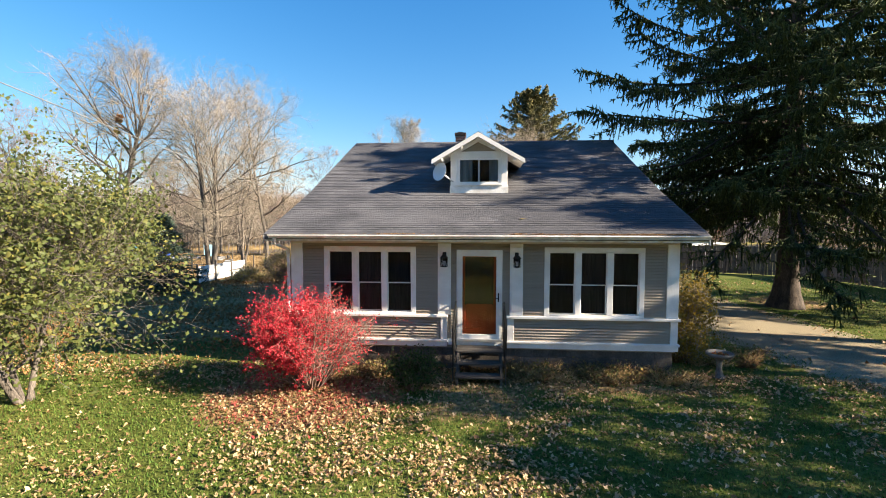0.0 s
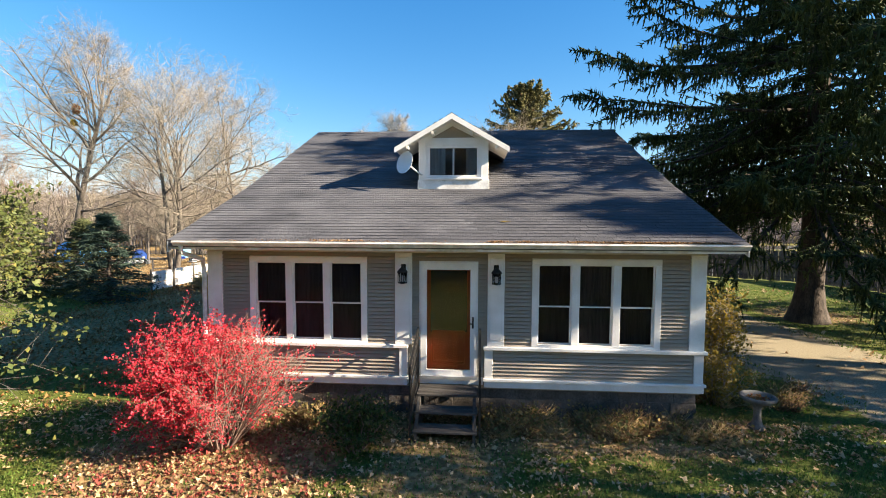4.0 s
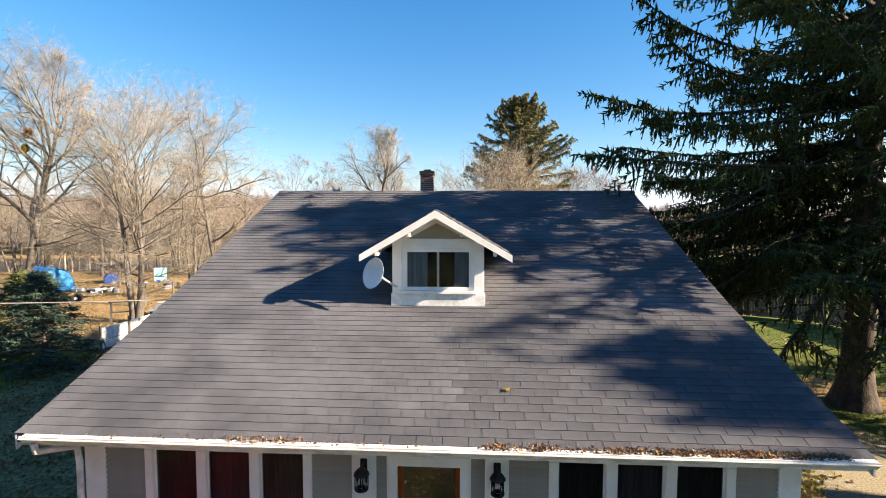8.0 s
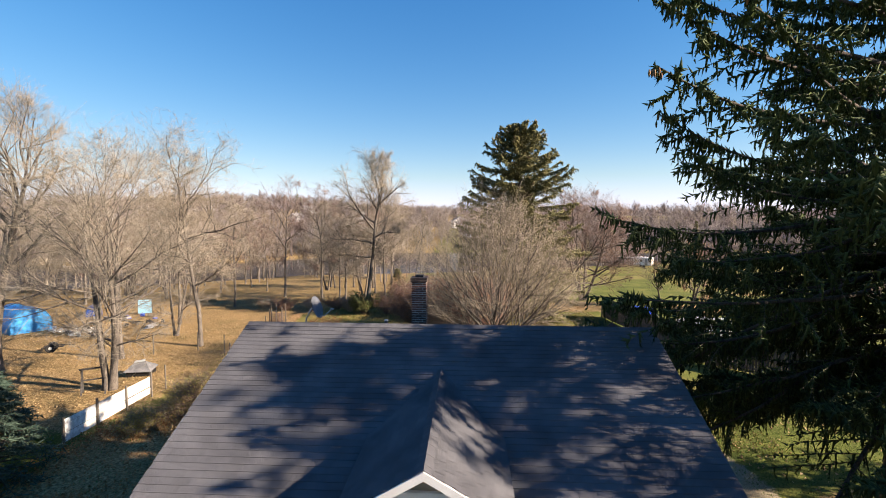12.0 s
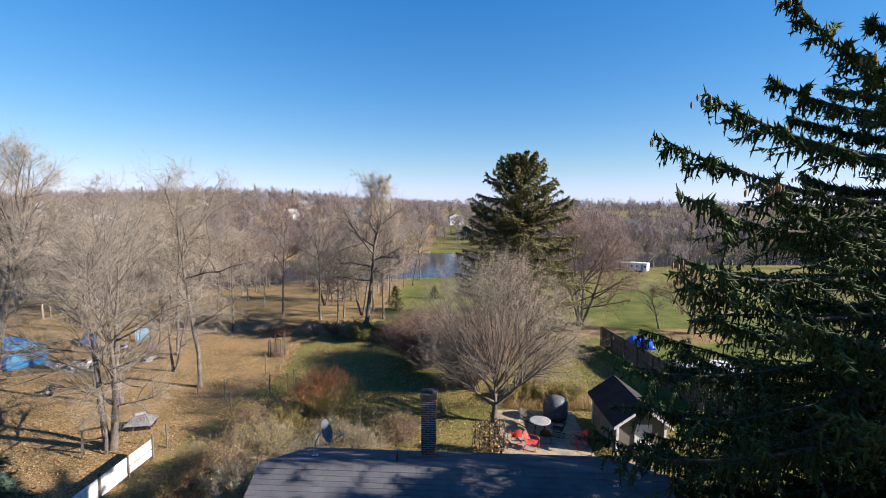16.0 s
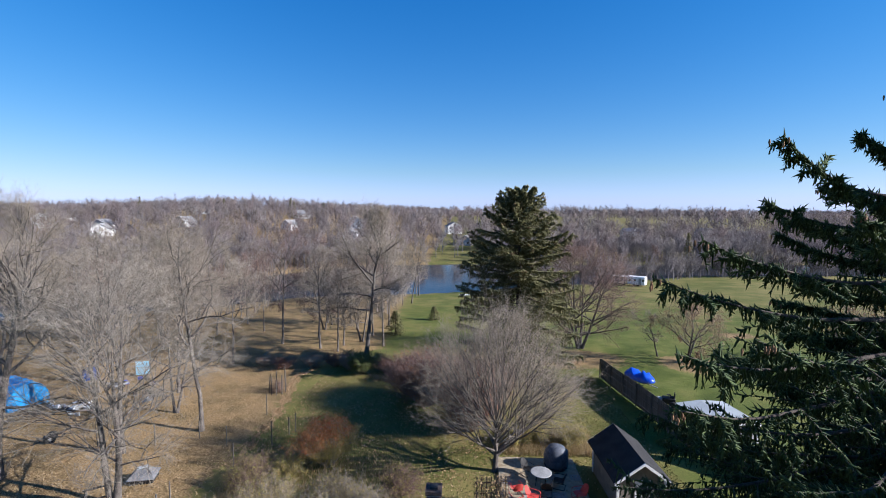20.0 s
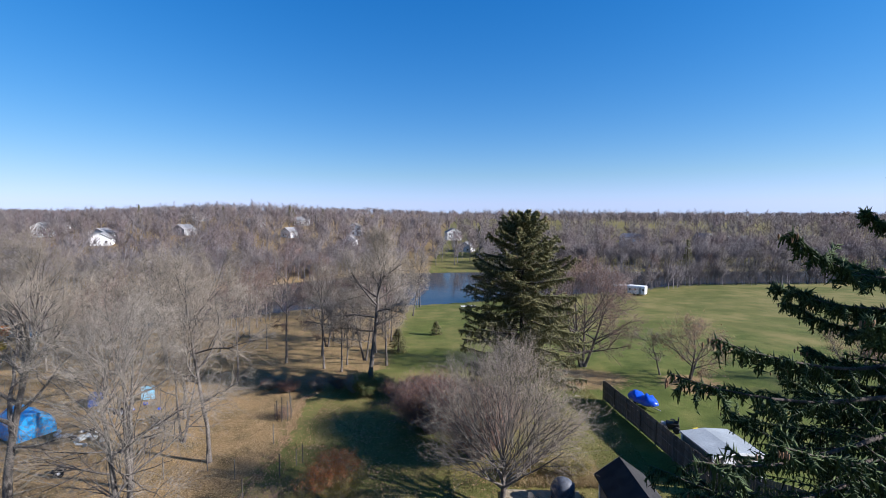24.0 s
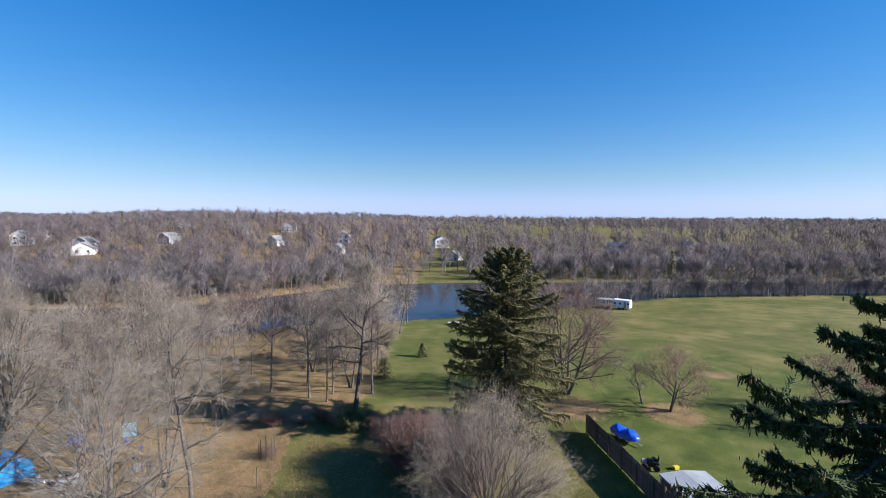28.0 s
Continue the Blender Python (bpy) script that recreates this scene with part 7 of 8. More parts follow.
# ---- far houses across the river ----
HOUSES = [(-214, 240, 9, PALE_SIDING, 20), (-270, 318, 13, PALE_SIDING, 60), (-228, 262, 12, PALE_SIDING, 10), (-165, 217, 10, PALE_SIDING, 25), (-149, 255, 10, GREY_PANEL, -15), (-175, 230, 10, PALE_SIDING, 5),
          (-130, 302, 12, PALE_SIDING, 30), (-95, 268, 9, PALE_SIDING, -30), (-66, 300, 11, PALE_SIDING, 0), (-4, 320, 11, PALE_SIDING, 15), (4.5, 262, 8, PALE_SIDING, -20), (104, 296, 9, PALE_SIDING, 40),
          (108, 290, 9, BLUE_SIDING, 15), (151, 300, 9, PALE_SIDING, 30), (175, 305, 14, GREY_PANEL, 0), (172, 288, 12, SHED_WALL, -10), (-60, 262, 8, PALE_SIDING, 0), (-110, 330, 12, PALE_SIDING, 10), (-190, 345, 12, PALE_SIDING, 35)]
for k, (x, y, w, wallm, turn) in enumerate(HOUSES):
    w *= 0.85
    zb = float(land(x, y))
    tall = 5.2 if k in (1, 0, 8, 9, 11, 12, 13) else 3.0
    n = max(2, int(w / 3))
    wins = [(-w / 2 + w * (j + 0.5) / n, z, 1.1, 1.2) for j in range(n) for z in ((0.9, 3.4) if tall > 4 else (0.9,))]
    gabled("distant_house", "blue two-storey house among bare trees" if wallm is BLUE_SIDING else ("pale two-storey house among bare trees" if tall > 4 else "pale low house among bare trees"), "house",
           x - w / 2, x + w / 2, y - 4, y + 4, zb - 0.2, zb + tall, zb + tall + 2.4, wallm, GREY_ROOF, axis="x" if w > 9.5 else "y", over=0.4, turn=turn, group="houses across the river", windows=wins, door=0.3)


# ---- far woods ----
def wood_template(seed, h, r, limbs, twigs, thick):
    """A low-count bare tree with a rounded crown: spikes for trunk, limbs and twigs."""
    rng = np.random.default_rng(seed)
    centre, axes = np.array([0, 0, h * 0.62]), np.array([r, r, h * 0.38])
    A, B, R = [np.zeros((1, 3))], [np.array([[0, 0, h * 0.72]])], [np.array([thick * 1.15])]
    z = rng.uniform(0.24, 0.6, limbs) * h
    a = np.arange(limbs) * 2.4 + rng.normal(0, 0.3, limbs)
    t = np.radians(rng.uniform(12, 62, limbs))
    s = np.stack([0 * z, 0 * z, z], 1)
    d = np.stack([np.sin(t) * np.cos(a), np.sin(t) * np.sin(a), np.cos(t)], 1)
    e = s + d * (to_shell(s, d, centre, axes) * rng.uniform(0.75, 0.95, limbs))[:, None]
    A.append(s), B.append(e), R.append(np.full(limbs, thick * 0.6))
    k = rng.integers(0, limbs, twigs)
    w = rng.uniform(0.25, 1.0, (twigs, 1))
    s2 = s[k] * (1 - w) + e[k] * w
    d = unit(unit(e[k] - s[k]) + rng.normal(0, 0.62, (twigs, 3)) + [0, 0, 0.15])
    far = np.minimum(to_shell(s2, d, centre, axes) * rng.uniform(0.7, 1.05, twigs), r * 0.75)[:, None] + 0.15
    A.append(s2), B.append(s2 + d * far), R.append(np.full(twigs, thick * 0.3))
    return spikes(np.concatenate(A), np.concatenate(B), np.concatenate(R))


def woods(name, label, pts, templates, seed, mat, lo=0.75, hi=1.2):
    rng = np.random.default_rng(seed)
    V, F, off = [], [], 0
    for k in range(len(templates)):
        p = pts[k::len(templates)]
        v0, f0 = templates[k]
        n = len(p)
        a = rng.uniform(0, 6.28, n)
        s = rng.uniform(lo, hi, n)
        c, si = np.cos(a), np.sin(a)
        x = (v0[None, :, 0] * c[:, None] - v0[None, :, 1] * si[:, None]) * s[:, None] + p[:, 0:1]
        y = (v0[None, :, 0] * si[:, None] + v0[None, :, 1] * c[:, None]) * s[:, None] + p[:, 1:2]
        z = v0[None, :, 2] * s[:, None] + land(p[:, 0], p[:, 1])[:, None] - 0.3
        V.append(np.stack([x, y, z], -1).reshape(-1, 3))
        F.append((f0[None] + (np.arange(n) * len(v0))[:, None, None]).reshape(-1, 3) + off)
        off += n * len(v0)
    return tagged(np_mesh(name, np.concatenate(V), [(np.concatenate(F), 0)], [mat]), label, "woods", kind="stuff")


def scatter(seed, n, y0, y1, spread, power=1.0):
    """Points beyond the river, inside what the valley shows."""
    rng = np.random.default_rng(seed)
    y = y0 + (y1 - y0) * rng.uniform(0, 1, n) ** power
    x = rng.uniform(-1, 1, n) * (y * spread + 20)
    over = np.interp(x, OVER_X, OVER_Y)
    ok = y > over + 3
    for hx, hy, w, _, _ in HOUSES:
        ok &= ~((np.abs(x - hx * y / hy) < w * (0.6 if hx < -130 else 0.42)) & (y < hy + 6) & (y > hy - (24 if hx < -130 else 20)))
    ok &= ~((np.abs(x + 4) < 26) & (y < 232) & (rng.uniform(0, 1, n) < 0.8))
    return np.stack([x, y], 1)[ok]


def three_woods(name, label, pts, kinds, seed):
    """One wood in three tints of bare twig."""
    for k, (tint, word) in enumerate(((FAR_GREY, "grey"), (FAR_BROWN, "brown"), (FAR_RED, "reddish"))):
        woods(name, label + " with %s crowns" % word, pts[k::3], kinds, seed + k, tint)


near_kinds = [wood_template(1, 13, 4.4, 13, 125, 0.17), wood_template(2, 12, 4.6, 12, 120, 0.15), wood_template(3, 14.5, 4.2, 13, 125, 0.17)]
far_kinds = [wood_template(4, 13, 5.2, 9, 50, 0.30), wood_template(5, 14, 5.4, 9, 50, 0.32)]
three_woods("far_woods", "dense leafless woods across the river", scatter(1, 2150, 140, 330, 1.15), near_kinds, 2)
three_woods("distant_woods", "distant leafless woods on rising ground", scatter(3, 2600, 320, 900, 1.15, 1.0), far_kinds, 12)
three_woods("horizon_woods", "bare woods along the horizon", scatter(5, 2200, 850, 3200, 1.15, 1.4), [wood_template(6, 14, 9, 7, 26, 0.9), wood_template(7, 16, 10, 7, 26, 1.0)], 22)
rng = np.random.default_rng(15)
bx = rng.uniform(-150, 260, 850)
edge = np.stack([bx, np.interp(bx, OVER_X, OVER_Y) + 2 + 26 * rng.uniform(0, 1, 850) ** 1.5], 1)
edge = edge[~((np.abs(edge[:, 0] + 2) < 22) & (rng.uniform(0, 1, len(edge)) < 0.75))]
woods("far_bank_woods", "bare grey trees lining the far river bank", edge, near_kinds, 9, FAR_GREY, 0.6, 0.95)
rng = np.random.default_rng(16)
bx = rng.uniform(8, 230, 230)
brow = np.stack([bx, np.interp(bx, BANK_X, BANK_Y) - 1.5 - 5 * rng.uniform(0, 1, 230) ** 2], 1)
woods("field_edge_woods", "row of bare grey trees along the far edge of the field", brow, near_kinds, 10, FAR_GREY, 0.45, 0.8)
bx = rng.uniform(-62, -10, 34)
brow = np.stack([bx, np.interp(bx, BANK_X, BANK_Y) - 2 - 34 * rng.uniform(0, 1, 34)], 1)
brow = brow[~((brow[:, 0] > -33) & (brow[:, 0] < -21) & (brow[:, 1] < 105))]
woods("orchard_woods", "bare grey trees between the orchard and the river", brow, near_kinds, 11, FAR_BROWN, 0.6, 0.95)
rng = np.random.default_rng(12)
strip = np.stack([rng.uniform(-120, -45, 45), rng.uniform(42, 100, 45)], 1)
strip = strip[strip[:, 1] < np.interp(strip[:, 0], BANK_X, BANK_Y) - 2]
woods("near_bank_woods", "grey leafless trees along the near river bank", strip, near_kinds, 8, TWIG, 0.6, 1.0)
for k, (x, y, h) in enumerate(((10.5, 245, 15), (96, 205, 13), (-118, 330, 13), (-96, 335, 12), (-150, 300, 12), (-205, 300, 14), (-112, 320, 11))):
    spruce("distant_pine", "distant dark green pine among bare trees", x, y, h, lambda z, h=h: np.interp(z, [0, 0.3 * h, h], [2.6, 2.6, 0.2]), 90 + k, 5.0, NEEDLE_MID, 0.3, first=1.0, detail=0.5, trunk_r=0.25, tuft=0.26, fill=0)

# ---- grass and fallen leaves ----
def blades(name, label, n, x0, x1, y0, y1, h, mat, seed, width=0.012):
    rng = np.random.default_rng(seed)
    p = np.stack([rng.uniform(x0, x1, n), rng.uniform(y0, y1, n)], 1)
    ok = rng.uniform(0, 1, n) > litter(p[:, 0], p[:, 1]) * 0.9
    ok &= to_line(p[:, 0], p[:, 1], DRIVE) > 1.75
    ok &= ~((p[:, 0] > 3.0) & (p[:, 0] < 7.95) & (p[:, 1] > 28.5) & (p[:, 1] < 35.5))
    ok &= ~((p[:, 0] > WX0) & (p[:, 0] < WX1) & (p[:, 1] > 9.4) & (p[:, 1] < 20.4))
    p = p[ok]
    m = len(p)
    z = land(p[:, 0], p[:, 1])
    a = rng.uniform(0, 6.28, m)
    hh = h * rng.uniform(0.5, 1.3, m)
    lean = rng.uniform(0.2, 1.1, (m, 1)) * hh[:, None] * np.stack([np.cos(a + 1.6), np.sin(a + 1.6)], 1)
    w = np.stack([np.cos(a), np.sin(a)], 1) * width * rng.uniform(0.6, 1.4, (m, 1))
    b = np.concatenate([p, z[:, None] - 0.01], 1)
    v = np.stack([b + np.pad(w, ((0, 0), (0, 1))), b - np.pad(w, ((0, 0), (0, 1))), np.concatenate([p + lean, (z + hh)[:, None]], 1)], 1).reshape(-1, 3)
    return tagged(np_mesh(name, v, [(np.arange(3 * m).reshape(-1, 3), 0)], [mat]), label, "grass", kind="stuff")


blades("lawn_grass", "short green front lawn grass", 150000, -12, 13, 3.0, 9.4, 0.045, GRASS, 1)
blades("side_grass", "green side lawn grass", 27000, -22, -4, 9, 24, 0.055, GRASS, 2, width=0.016)
blades("side_grass", "green lawn grass under the spruce", 60000, 5.5, 24, 6, 30, 0.055, GRASS, 3, width=0.016)
blades("dry_grass", "tall straw-coloured grass behind the house", 9000, -13, -2.5, 24.5, 35, 0.42, DRY_GRASS, 5, width=0.012)
blades("dry_grass", "tall straw-coloured grass along the patio border", 6000, 3.5, 10, 36, 39.5, 0.5, DRY_GRASS, 6, width=0.012)
blades("back_grass", "green back lawn grass", 90000, -13, 14, 24, 56, 0.07, GRASS_DULL, 4, width=0.03)


def fallen(name, label, n, seed, size, mat, weight, x0, x1, y0, y1, lobed=False):
    """Curled dry leaves lying on the ground where weight allows."""
    rng = np.random.default_rng(seed)
    p = np.stack([rng.uniform(x0, x1, n), rng.uniform(y0, y1, n)], 1)
    p = p[rng.uniform(0, 1, n) < weight(p[:, 0], p[:, 1])]
    p = p[~((p[:, 0] > WX0) & (p[:, 0] < WX1) & (p[:, 1] > 9.62) & (p[:, 1] < 20.4))]
    m = len(p)
    a = rng.uniform(0, 6.28, m)
    s = size * rng.uniform(0.5, 1.4, m)
    d = np.stack([np.cos(a), np.sin(a), rng.normal(0, 0.35, m)], 1)
    e = np.stack([-np.sin(a), np.cos(a), rng.normal(0, 0.45, m)], 1) * rng.uniform(0.5, 1.0, (m, 1))
    c = np.concatenate([p, (land(p[:, 0], p[:, 1]) + rng.uniform(0.012, 0.05, m))[:, None]], 1)
    if lobed:
        # a maple leaf: eight rim points of uneven reach round a raised middle
        rim = np.array([0.58, 0.27, 0.50, 0.26, 0.30, 0.26, 0.50, 0.27])
        k = np.arange(8) * np.pi / 4
        reach = s[:, None] * rim[None] * rng.uniform(0.8, 1.15, (m, 8))
        v = c[:, None] + d[:, None] * (reach * np.cos(k))[:, :, None] + e[:, None] * (reach * np.sin(k))[:, :, None]
        v[:, :, 2] += (rng.uniform(-0.05, 0.45, (m, 1)) * np.abs(np.sin(k)) + rng.normal(0, 0.09, (m, 8))) * s[:, None]
        v[:, :, 2] = np.maximum(v[:, :, 2], c[:, None, 2] - 0.012)
        v = np.concatenate([c[:, None] + [0, 0, 0.004], v], 1).reshape(-1, 3)
        i = np.arange(m)[:, None] * 9
        f = np.concatenate([i + [0, 1 + q, 1 + (q + 1) % 8] for q in range(8)])
        return tagged(np_mesh(name, v, [(f, 0)], [mat]), label, "fallen leaves", kind="stuff")
    curl = rng.uniform(-0.1, 0.65, m)[:, None] * s[:, None] * np.array([0, 0, 1.0])
    S = s[:, None]
    v = np.stack([c - d * S * 0.5, c - d * S * 0.12 + e * S * 0.5 + curl, c + d * S * 0.5, c - d * S * 0.12 - e * S * 0.5 + curl, c + d * S * 0.16 + e * S * 0.20, c + d * S * 0.16 - e * S * 0.20], 1).reshape(-1, 3)
    i = np.arange(m)[:, None] * 6
    f = np.concatenate([i + [0, 1, 4], i + [0, 4, 2], i + [0, 2, 5], i + [0, 5, 3]])
    return tagged(np_mesh(name, v, [(f, 0)], [mat]), label, "fallen leaves", kind="stuff")


def bumps(x, y, seed, size):
    """Uneven patches from 0 to 1."""
    r = random.Random(seed)
    v = 0
    for k in range(6):
        a, ph = r.uniform(0, 6.28), r.uniform(0, 6.28)
        v = v + np.sin((x * math.cos(a) + y * math.sin(a)) * r.uniform(0.6, 1.6) / size + ph)
    return smooth(-0.8, 2.2, v)


def front_weight(x, y):
    w = 0.04 + 0.62 * bumps(x, y, 4, 0.55) * (0.35 + 0.65 * bumps(x, y, 8, 0.22))
    w = w * smooth(-8, -2.5, x) + 0.05
    w = w + 0.85 * smooth(1.7, 0.6, np.hypot((x + 1.6) / 1.5, (y - 5.4) / 0.9)) * (0.4 + 0.6 * bumps(x, y, 14, 0.2)) + 0.6 * smooth(1.5, 0.4, np.hypot((x - 1.2) / 1.3, (y - 5.0) / 0.9))
    w = np.where(y > 8.2, w + 0.25, w)
    w = w * (0.2 + 0.8 * smooth(0.5, 4.0, y))
    return w * np.where(to_line(x, y, DRIVE) < 1.6, 0.12, 1)


fallen("fallen_leaves", "tan maple leaves fallen over the front lawn", 140000, 21, 0.074, LEAF_DRY, front_weight, -11, 13, -4.0, 9.6, lobed=True)
fallen("fallen_leaves", "red leaves fallen beneath the scarlet bush", 9000, 22, 0.055, LEAF_DRY_RED, lambda x, y: smooth(1.9, 0.7, np.hypot((x + 2.6) / 1.2, y - 7.4)), -5.5, 0.8, 5.2, 9.4)
fallen("fallen_leaves", "brown leaves scattered along the side yard", 40000, 23, 0.085, LEAF_BROWN, lambda x, y: (0.25 + 0.5 * bumps(x, y, 9, 0.8)) * smooth(7, 11, y), -15, -4, 7, 26)
fallen("fallen_leaves", "brown leaves scattered under the spruce", 7000, 24, 0.11, LEAF_DRY, lambda x, y: 0.06 + 0.5 * bumps(x, y, 10, 0.8) * np.where(to_line(x, y, DRIVE) < 1.6, 0.3, 1), 5.4, 24, 8, 30)
fallen("fallen_leaves", "thick brown leaf litter over the neighbouring yard", 90000, 25, 0.075, LEAF_LITTER, lambda x, y: 0.9 * litter(x, y), -40, -12, 23, 62)
fallen("fallen_leaves", "leaves scattered over the back lawn", 80000, 26, 0.085, LEAF_DRY, lambda x, y: (0.14 + 0.9 * litter(x, y)) * (0.3 + 0.9 * bumps(x, y, 41, 0.7)), -13, 14, 24, 58)


fallen("fallen_leaves", "pale leaves drifted along the edge of the back lawn", 30000, 28, 0.09, LEAF_DRY, lambda x, y: smooth(0.7, 0.2, to_line(x, y, [(-13.6, 34), (-13.9, 42), (-15.4, 51), (-14.6, 54)]) + 0.3 * bumps(x, y, 31, 0.3)), -17, -12, 33, 55)
fallen("fallen_leaves", "golden leaves fallen along the street side of the lawn", 26000, 27, 0.16, LEAF_GOLD, lambda x, y: 0.25 + 0.7 * bumps(x, y, 12, 0.9), -9, 9, -26, -5)


def tuft_row():
    rng = np.random.default_rng(6)
    for k in range(56):
        x = rng.uniform(1.5, 5.6) if k < 40 else (rng.uniform(-1.9, -0.2) if k < 46 else rng.uniform(5.5, 8.0))
        y = rng.uniform(8.7, 9.45) if k < 46 else rng.uniform(10.0, 11.6)
        root = thing("dried_plant", "clump of dried straw-coloured perennial stems", "plant", (x, y, 0), group="dried border plants")
        n = 90
        a = rng.uniform(0, 6.28, n)
        A = np.stack([rng.normal(0, 0.05, n), rng.normal(0, 0.04, n), np.zeros(n)], 1)
        ln = rng.uniform(0.16, 0.5, n)
        B = A + np.stack([np.cos(a) * ln * 0.8, np.sin(a) * ln * 0.6, ln * rng.uniform(0.3, 0.9, n)], 1)
        v, f = spikes(A, B, 0.008)
        np_mesh("tuft", v, [(f, 0)], [DRY_GRASS if k % 3 == 0 else STALK], root)
        V, F = leaf_cards(rng, A[:60] * 4 + np.array([0, 0, 0.16]) + rng.normal(0, 0.10, (60, 3)) * [1, 1, 0.7], 0.065)
        np_mesh("dry_leaves", V, [(F, 0)], [LEAF_BORDER], root)


tuft_row()

# leaves caught in the gutter and on the roof
rng = np.random.default_rng(14)
x = np.concatenate([rng.normal(rng.uniform(1.5, 5.4, 34)[rng.integers(0, 34, 2300)], 0.10), rng.normal(-1.1, 0.35, 220), rng.uniform(-3.6, 1.2, 120)])
x = x[(x > RX0 + 0.2) & (x < RX1 - 0.1)]
p = np.stack([x, rng.uniform(8.99, 9.14, len(x)), 3.196 + rng.uniform(0.0, 0.03, len(x))], 1)
V, F = leaf_cards(rng, p, 0.032)
tagged(np_mesh("gutter_debris", V, [(F, 0)], [DEBRIS]), "rusty needles and leaves clogging the gutter", "leaves", kind="stuff")
fl = thing("fallen_leaf", "single pale yellow leaf lying on the shingles", "leaf", (1.79, 9.945, roof_z(9.945) + 0.03))
bm = bmesh.new()
ring = [bm.verts.new((0.075 * (1 if k % 2 else 0.45) * math.cos(k * 0.628), 0.075 * (1 if k % 2 else 0.45) * math.sin(k * 0.628), 0.01 * math.sin(k * 2))) for k in range(10)]
mid_v = bm.verts.new((0, 0, 0.012))
for k in range(10):
    bm.faces.new((mid_v, ring[k], ring[(k + 1) % 10]))
part("blade", bm, LEAF_YELLOW, fl)
part("stalk", boxes((0.05, 0.13, -0.003, 0.003, 0.0, 0.006)), LEAF_YELLOW, fl)

# ---- pieces: siding, shingles, bricks, slabs ----
def clapboards(parent, x0, x1, z0, z1, y):
    """Lapped boards, each tilted over the one below."""
    n = max(1, round((z1 - z0) / 0.066))
    h = (z1 - z0) / n
    me = None
    for k in range(n):
        if me is None:
            bm = bmesh.new()
            prism(bm, [(-0.040, 0.004), (-0.006, h - 0.011), (0.012, h - 0.011), (0.012, 0.004)], "x", 0, x1 - x0)
            ob = part("clapboard", bm, SIDING, parent)
            me = ob.data
        else:
            ob = new("clapboard", me)
            ob.parent = parent
        ob.location = (x0 - 0.8, y - 14, z0 + k * h)


for x0, x1, z0, z1 in ((-3.45, WL[0], 1.30, 2.98), (WL[1], -0.18, 1.30, 2.98), (0.13, DX0 - 0.03, 0.72, 2.98), (DX1 + 0.03, 1.50, 0.72, 2.98), (1.80, WR[0], 1.30, 2.98), (WR[1], 5.02, 1.30, 2.98),
                       (-3.55, -0.11, 0.71, 1.24), (1.60, 5.12, 0.71, 1.24), (DX0 - 0.03, DX1 + 0.03, 2.83, 2.98), (WL[0], WL[1], 2.90, 2.98), (WR[0], WR[1], 2.90, 2.98)):
    clapboards(front_wall, x0, x1, z0, z1, WY)

# foundation blocks in two courses
rnd = random.Random(2)
for row in range(3):
    x = WX0 + 0.05
    while x < WX1 - 0.1:
        w = min(rnd.uniform(0.28, 0.5), WX1 - 0.05 - x)
        if w > 0.06:
            ob = hpart("block", boxes((x + 0.002, x + w - 0.002, WY + 0.03 + rnd.uniform(-0.008, 0.008), WY + 0.12, -0.05 + row * 0.19, 0.137 + row * 0.19), bevel=0.006), FOUNDATION)
        x += w

# chimney bricks
bw, bh = (CH[1] - CH[0]) / 2, 0.068
brick_a = boxes((0.004, bw - 0.004, 0, 0.10, 0.004, bh - 0.008), bevel=0.004)
brick_b = boxes((0, 0.10, 0.004, bw - 0.004, 0.004, bh - 0.008), bevel=0.004)
mesh_a = mesh_b = None
rows = int((CH[5] - CH[4]) / bh)
for r in range(rows):
    z = CH[4] + r * bh
    shift = 0.5 * bw if r % 2 else 0.0
    for k in range(3 if r % 2 else 2):
        for side in (0, 1):
            x0 = CH[0] + k * bw - shift
            wide = 1.0
            if x0 < CH[0] - 0.001:
                x0, wide = CH[0], 0.5
            elif x0 + bw > CH[1] + 0.001:
                wide = 0.5
            if mesh_a is None:
                ob = part("brick", brick_a, BRICK, chimney)
                mesh_a = ob.data
            else:
                ob = new("brick", mesh_a)
                ob.parent = chimney
            ob.matrix_basis = Matrix.Translation((x0 - 0.8, (CH[2] if side == 0 else CH[3] - 0.10) - 14, z)) @ Matrix.Diagonal((wide, 1, 1, 1))
    for side in (0, 1):
        if mesh_b is None:
            ob = part("brick", brick_b, BRICK, chimney)
            mesh_b = ob.data
        else:
            ob = new("brick", mesh_b)
            ob.parent = chimney
        ob.matrix_basis = pose((CH[0] + 0.001 if side == 0 else CH[1] - 0.101) - 0.8, CH[2] + 0.11 - 14, z)

# roof shingles: tabs with a lower edge that stands proud
def slope_courses():
    """Rows of (y, z, direction) up the front slope."""
    out = []
    for (y0, z0), (y1, z1) in ((EAVE, KNEE), (KNEE, RIDGE)):
        d = Vector((0, y1 - y0, z1 - z0))
        n = round(d.length / 0.142)
        for k in range(n):
            out.append((y0 + d.y * k / n, z0 + d.z * k / n, d.normalized(), d.length / n))
    return out


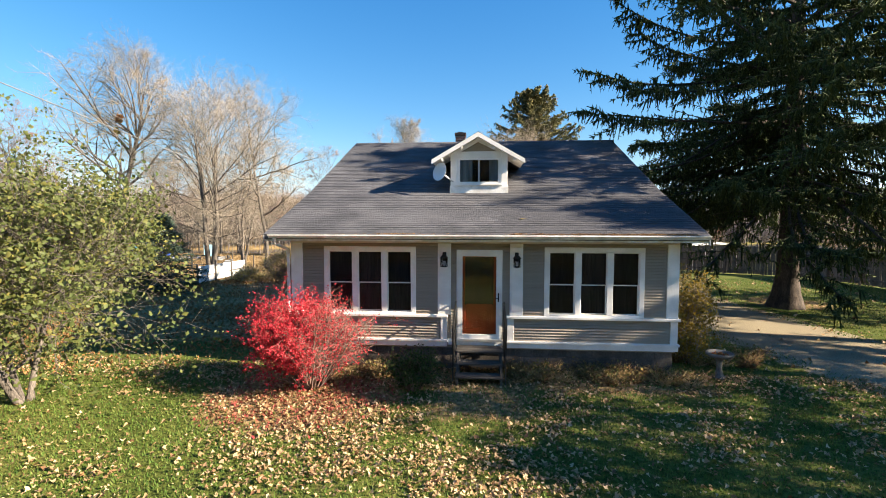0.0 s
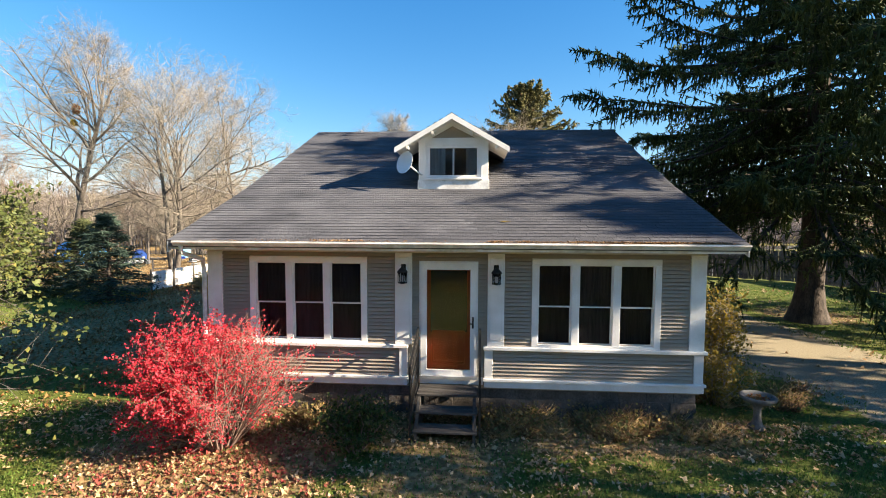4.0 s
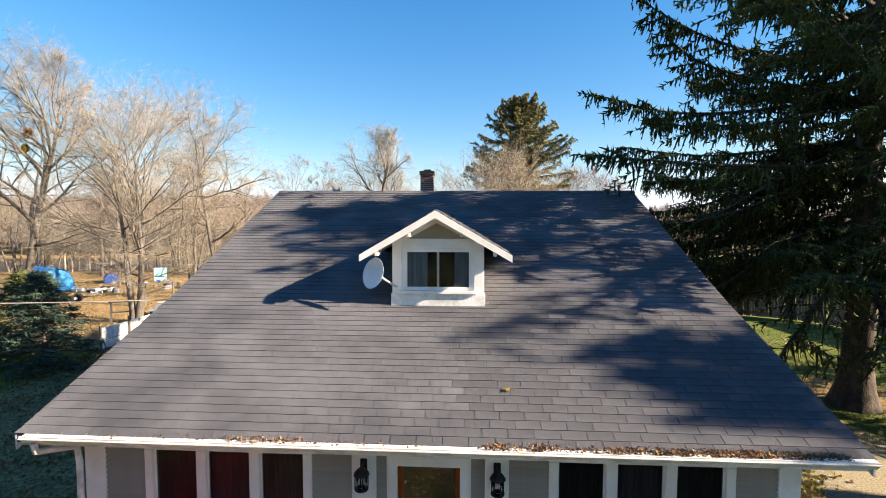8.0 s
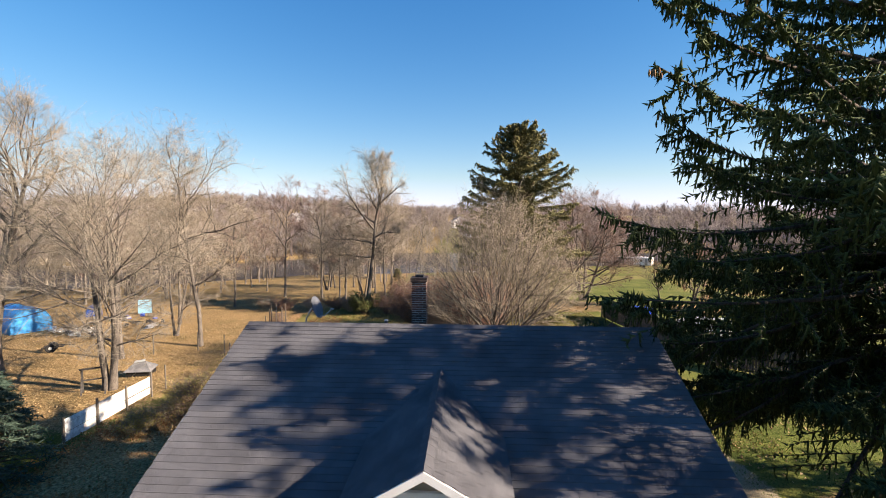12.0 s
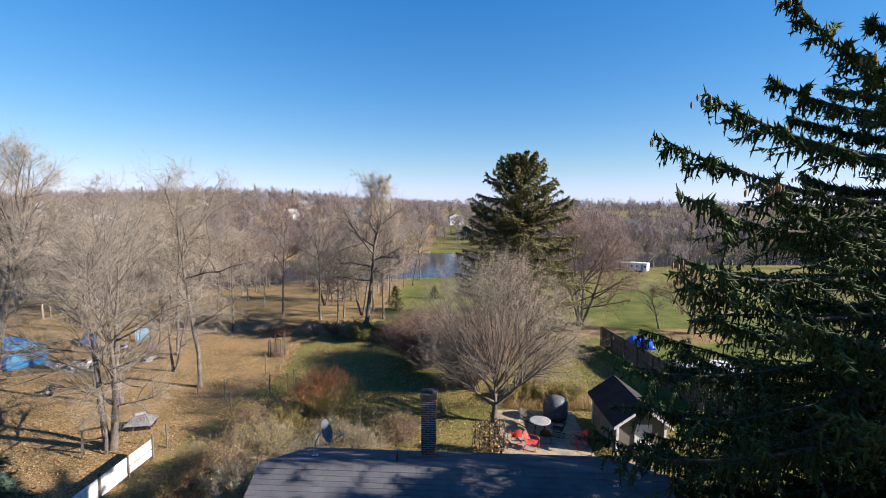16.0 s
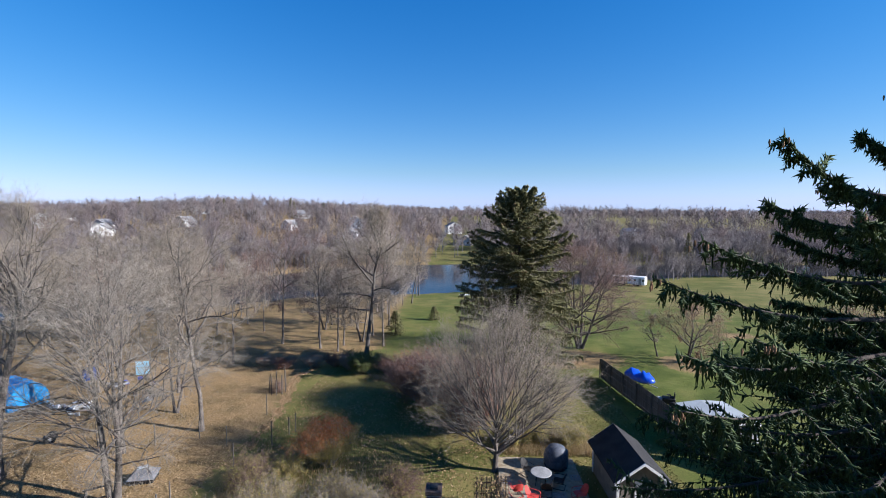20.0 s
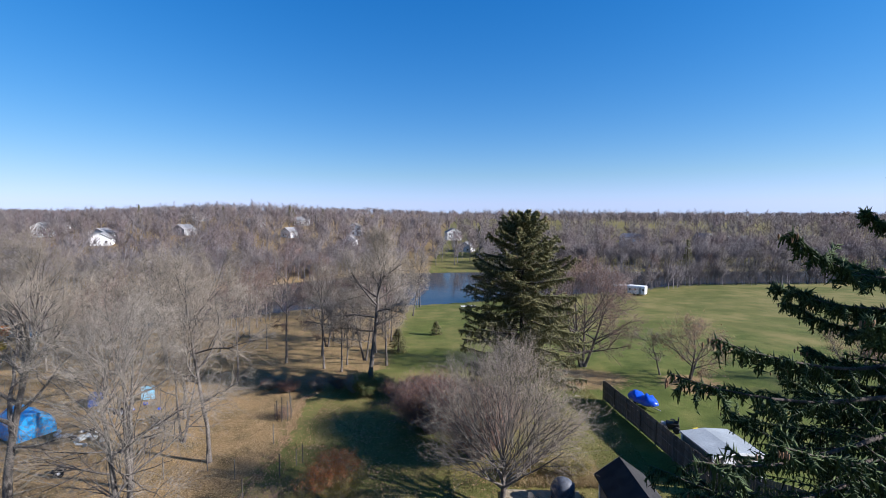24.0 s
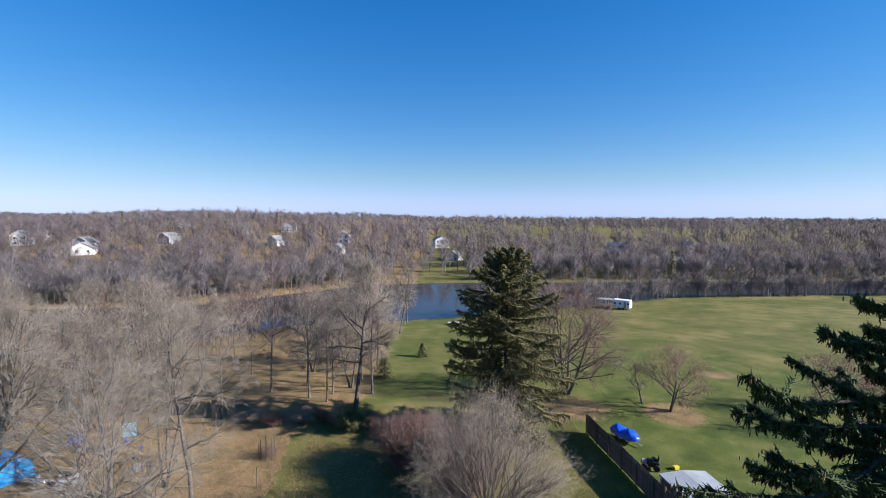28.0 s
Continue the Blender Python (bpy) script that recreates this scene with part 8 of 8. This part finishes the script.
TAB = 0.305
courses = slope_courses()
rnd = random.Random(6)
tab_mesh = None
rest_v, rest_f = [], []
count = 0
for r, (y, z, d, run) in enumerate(courses):
    nrm = Vector((0, -d.z, d.y))
    offset = (0.0, 0.5, 0.25, 0.75)[r % 4] * TAB + rnd.uniform(-0.02, 0.02)
    x = RX0 - 0.02 - offset
    while x < RX1 + 0.02:
        a, b = max(x + 0.004, RX0 - 0.02), min(x + TAB - 0.004, RX1 + 0.02)
        if b - a > 0.03:
            lift = 0.011 + rnd.uniform(0, 0.004)
            full = b - a > TAB - 0.02
            inside_dormer = DOR_X0 - 0.02 < (a + b) / 2 < DOR_X1 + 0.02 and 12.0 < y < 14.0
            p0 = Vector((0, y, z)) - d * 0.008
            p1 = Vector((0, y, z)) + d * (run + 0.02)
            if full and 1.0 < x < 5.3 and r < 23 and count < 300 and not inside_dormer:
                if tab_mesh is None:
                    bm = bmesh.new()
                    w = TAB - 0.008
                    vs = [bm.verts.new(q) for q in ((0, 0, 0.012), (w, 0, 0.012), (w, run + 0.028, 0.003), (0, run + 0.028, 0.003), (0, 0, -0.004), (w, 0, -0.004), (w, run + 0.028, -0.004), (0, run + 0.028, -0.004))]
                    for q in ((0, 1, 2, 3), (0, 4, 5, 1), (0, 3, 7, 4), (1, 5, 6, 2)):
                        bm.faces.new([vs[i] for i in q])
                    ob = part("shingle", bm, SHINGLE, roof)
                    tab_mesh = ob.data
                else:
                    ob = new("shingle", tab_mesh)
                    ob.parent = roof
                ob.matrix_basis = pose(a - 0.8, p0.y - 14, p0.z + rnd.uniform(0, 0.003), math.degrees(math.atan2(d.z, d.y)), 0, rnd.uniform(-0.25, 0.25))
                count += 1
            elif not inside_dormer:
                base = len(rest_v)
                lo0, hi0 = p0 + nrm * lift, p1 + nrm * 0.003
                bt0 = p0 - nrm * 0.004
                for xx, q in ((a, lo0), (b, lo0), (b, hi0), (a, hi0), (a, bt0), (b, bt0)):
                    rest_v.append((xx - 0.8, q.y - 14, q.z))
                rest_f += [(base, base + 1, base + 2, base + 3), (base, base + 4, base + 5, base + 1)]
        x += TAB
me = bpy.data.meshes.new("shingles")
me.from_pydata(rest_v, [], rest_f)
me.materials.append(SHINGLE)
sh = new("shingles", me)
sh.parent = roof
sh["kind"] = "stuff"
# ridge caps
cap = None
k = 0
x = RX0
while x < RX1 - 0.1:
    if cap is None:
        bm = bmesh.new()
        prism(bm, [(-0.14, -0.055), (0, 0.016), (0.14, -0.05), (0.14, -0.062), (0, 0.004), (-0.14, -0.067)], "x", 0, 0.2)
        ob = part("ridge_cap", bm, SHINGLE, roof)
        cap = ob.data
    else:
        ob = new("ridge_cap", cap)
        ob.parent = roof
    ob.location = (x - 0.8, RIDGE[0] - 14, RIDGE[1] + 0.012 + 0.004 * (k % 2))
    x += 0.145
    k += 1
# dormer shingles
for sx in (-1, 1):
    rv, rf = [], []
    rowsn = 9
    L = math.hypot(1.245, DOR_APEX[1] - EA)
    for r in range(rowsn):
        t0, t1 = r / rowsn, (r + 1.12) / rowsn
        xe0, xe1 = DOR_APEX[0] + sx * 1.245 * (1 - t0), DOR_APEX[0] + sx * 1.245 * (1 - min(t1, 1))
        ze0, ze1 = EA + (DOR_APEX[1] - EA) * t0, EA + (DOR_APEX[1] - EA) * min(t1, 1)
        ymax = float(np.interp(ze0, [KNEE[1], RIDGE[1]], [KNEE[0], RIDGE[0]])) + 0.05
        y = 11.61 - (r % 2) * 0.15
        while y < ymax:
            a, b = max(y + 0.004, 11.60), min(y + TAB - 0.004, ymax)
            if b - a > 0.02:
                base = len(rv)
                for xx, yy, zz in ((xe0, a, ze0 + 0.034), (xe0, b, ze0 + 0.034), (xe1, b, ze1 + 0.006), (xe1, a, ze1 + 0.006), (xe0, a, ze0 + 0.001), (xe0, b, ze0 + 0.001)):
                    rv.append((xx - 0.8, yy - 14, zz))
                rf += [(base, base + 1, base + 2, base + 3), (base, base + 4, base + 5, base + 1)]
            y += TAB
    me = bpy.data.meshes.new("dormer_shingles")
    me.from_pydata(rv, [], rf)
    me.materials.append(SHINGLE)
    ob = new("dormer_shingles", me)
    ob.parent = dormer
    ob["kind"] = "stuff"
bm_cap = None
y = 11.6
k = 0
while y < 15.6:
    if bm_cap is None:
        bm = bmesh.new()
        prism(bm, [(-0.13, -0.064), (0, 0.016), (0.13, -0.064), (0.13, -0.076), (0, 0.004), (-0.13, -0.076)], "y", 0, 0.2)
        ob = part("ridge_cap", bm, SHINGLE, dormer)
        bm_cap = ob.data
    else:
        ob = new("ridge_cap", bm_cap)
        ob.parent = dormer
    ob.location = (DOR_APEX[0] - 0.8, y - 14, DOR_APEX[1] + 0.014 + 0.004 * (k % 2))
    y += 0.145
    k += 1

# patio slabs
slab = None
rnd = random.Random(5)
for i in range(8):
    for j in range(11):
        if slab is None:
            ob = part("slab", boxes((0.003, 0.597, 0.003, 0.612, -0.05, 0.0), bevel=0.003), CONCRETE, patio)
            slab = ob.data
        else:
            ob = new("slab", slab)
            ob.parent = patio
        ob.matrix_basis = pose(3.07 + i * 0.6, 28.62 + j * 0.615, -0.052 + rnd.uniform(-0.004, 0.003))
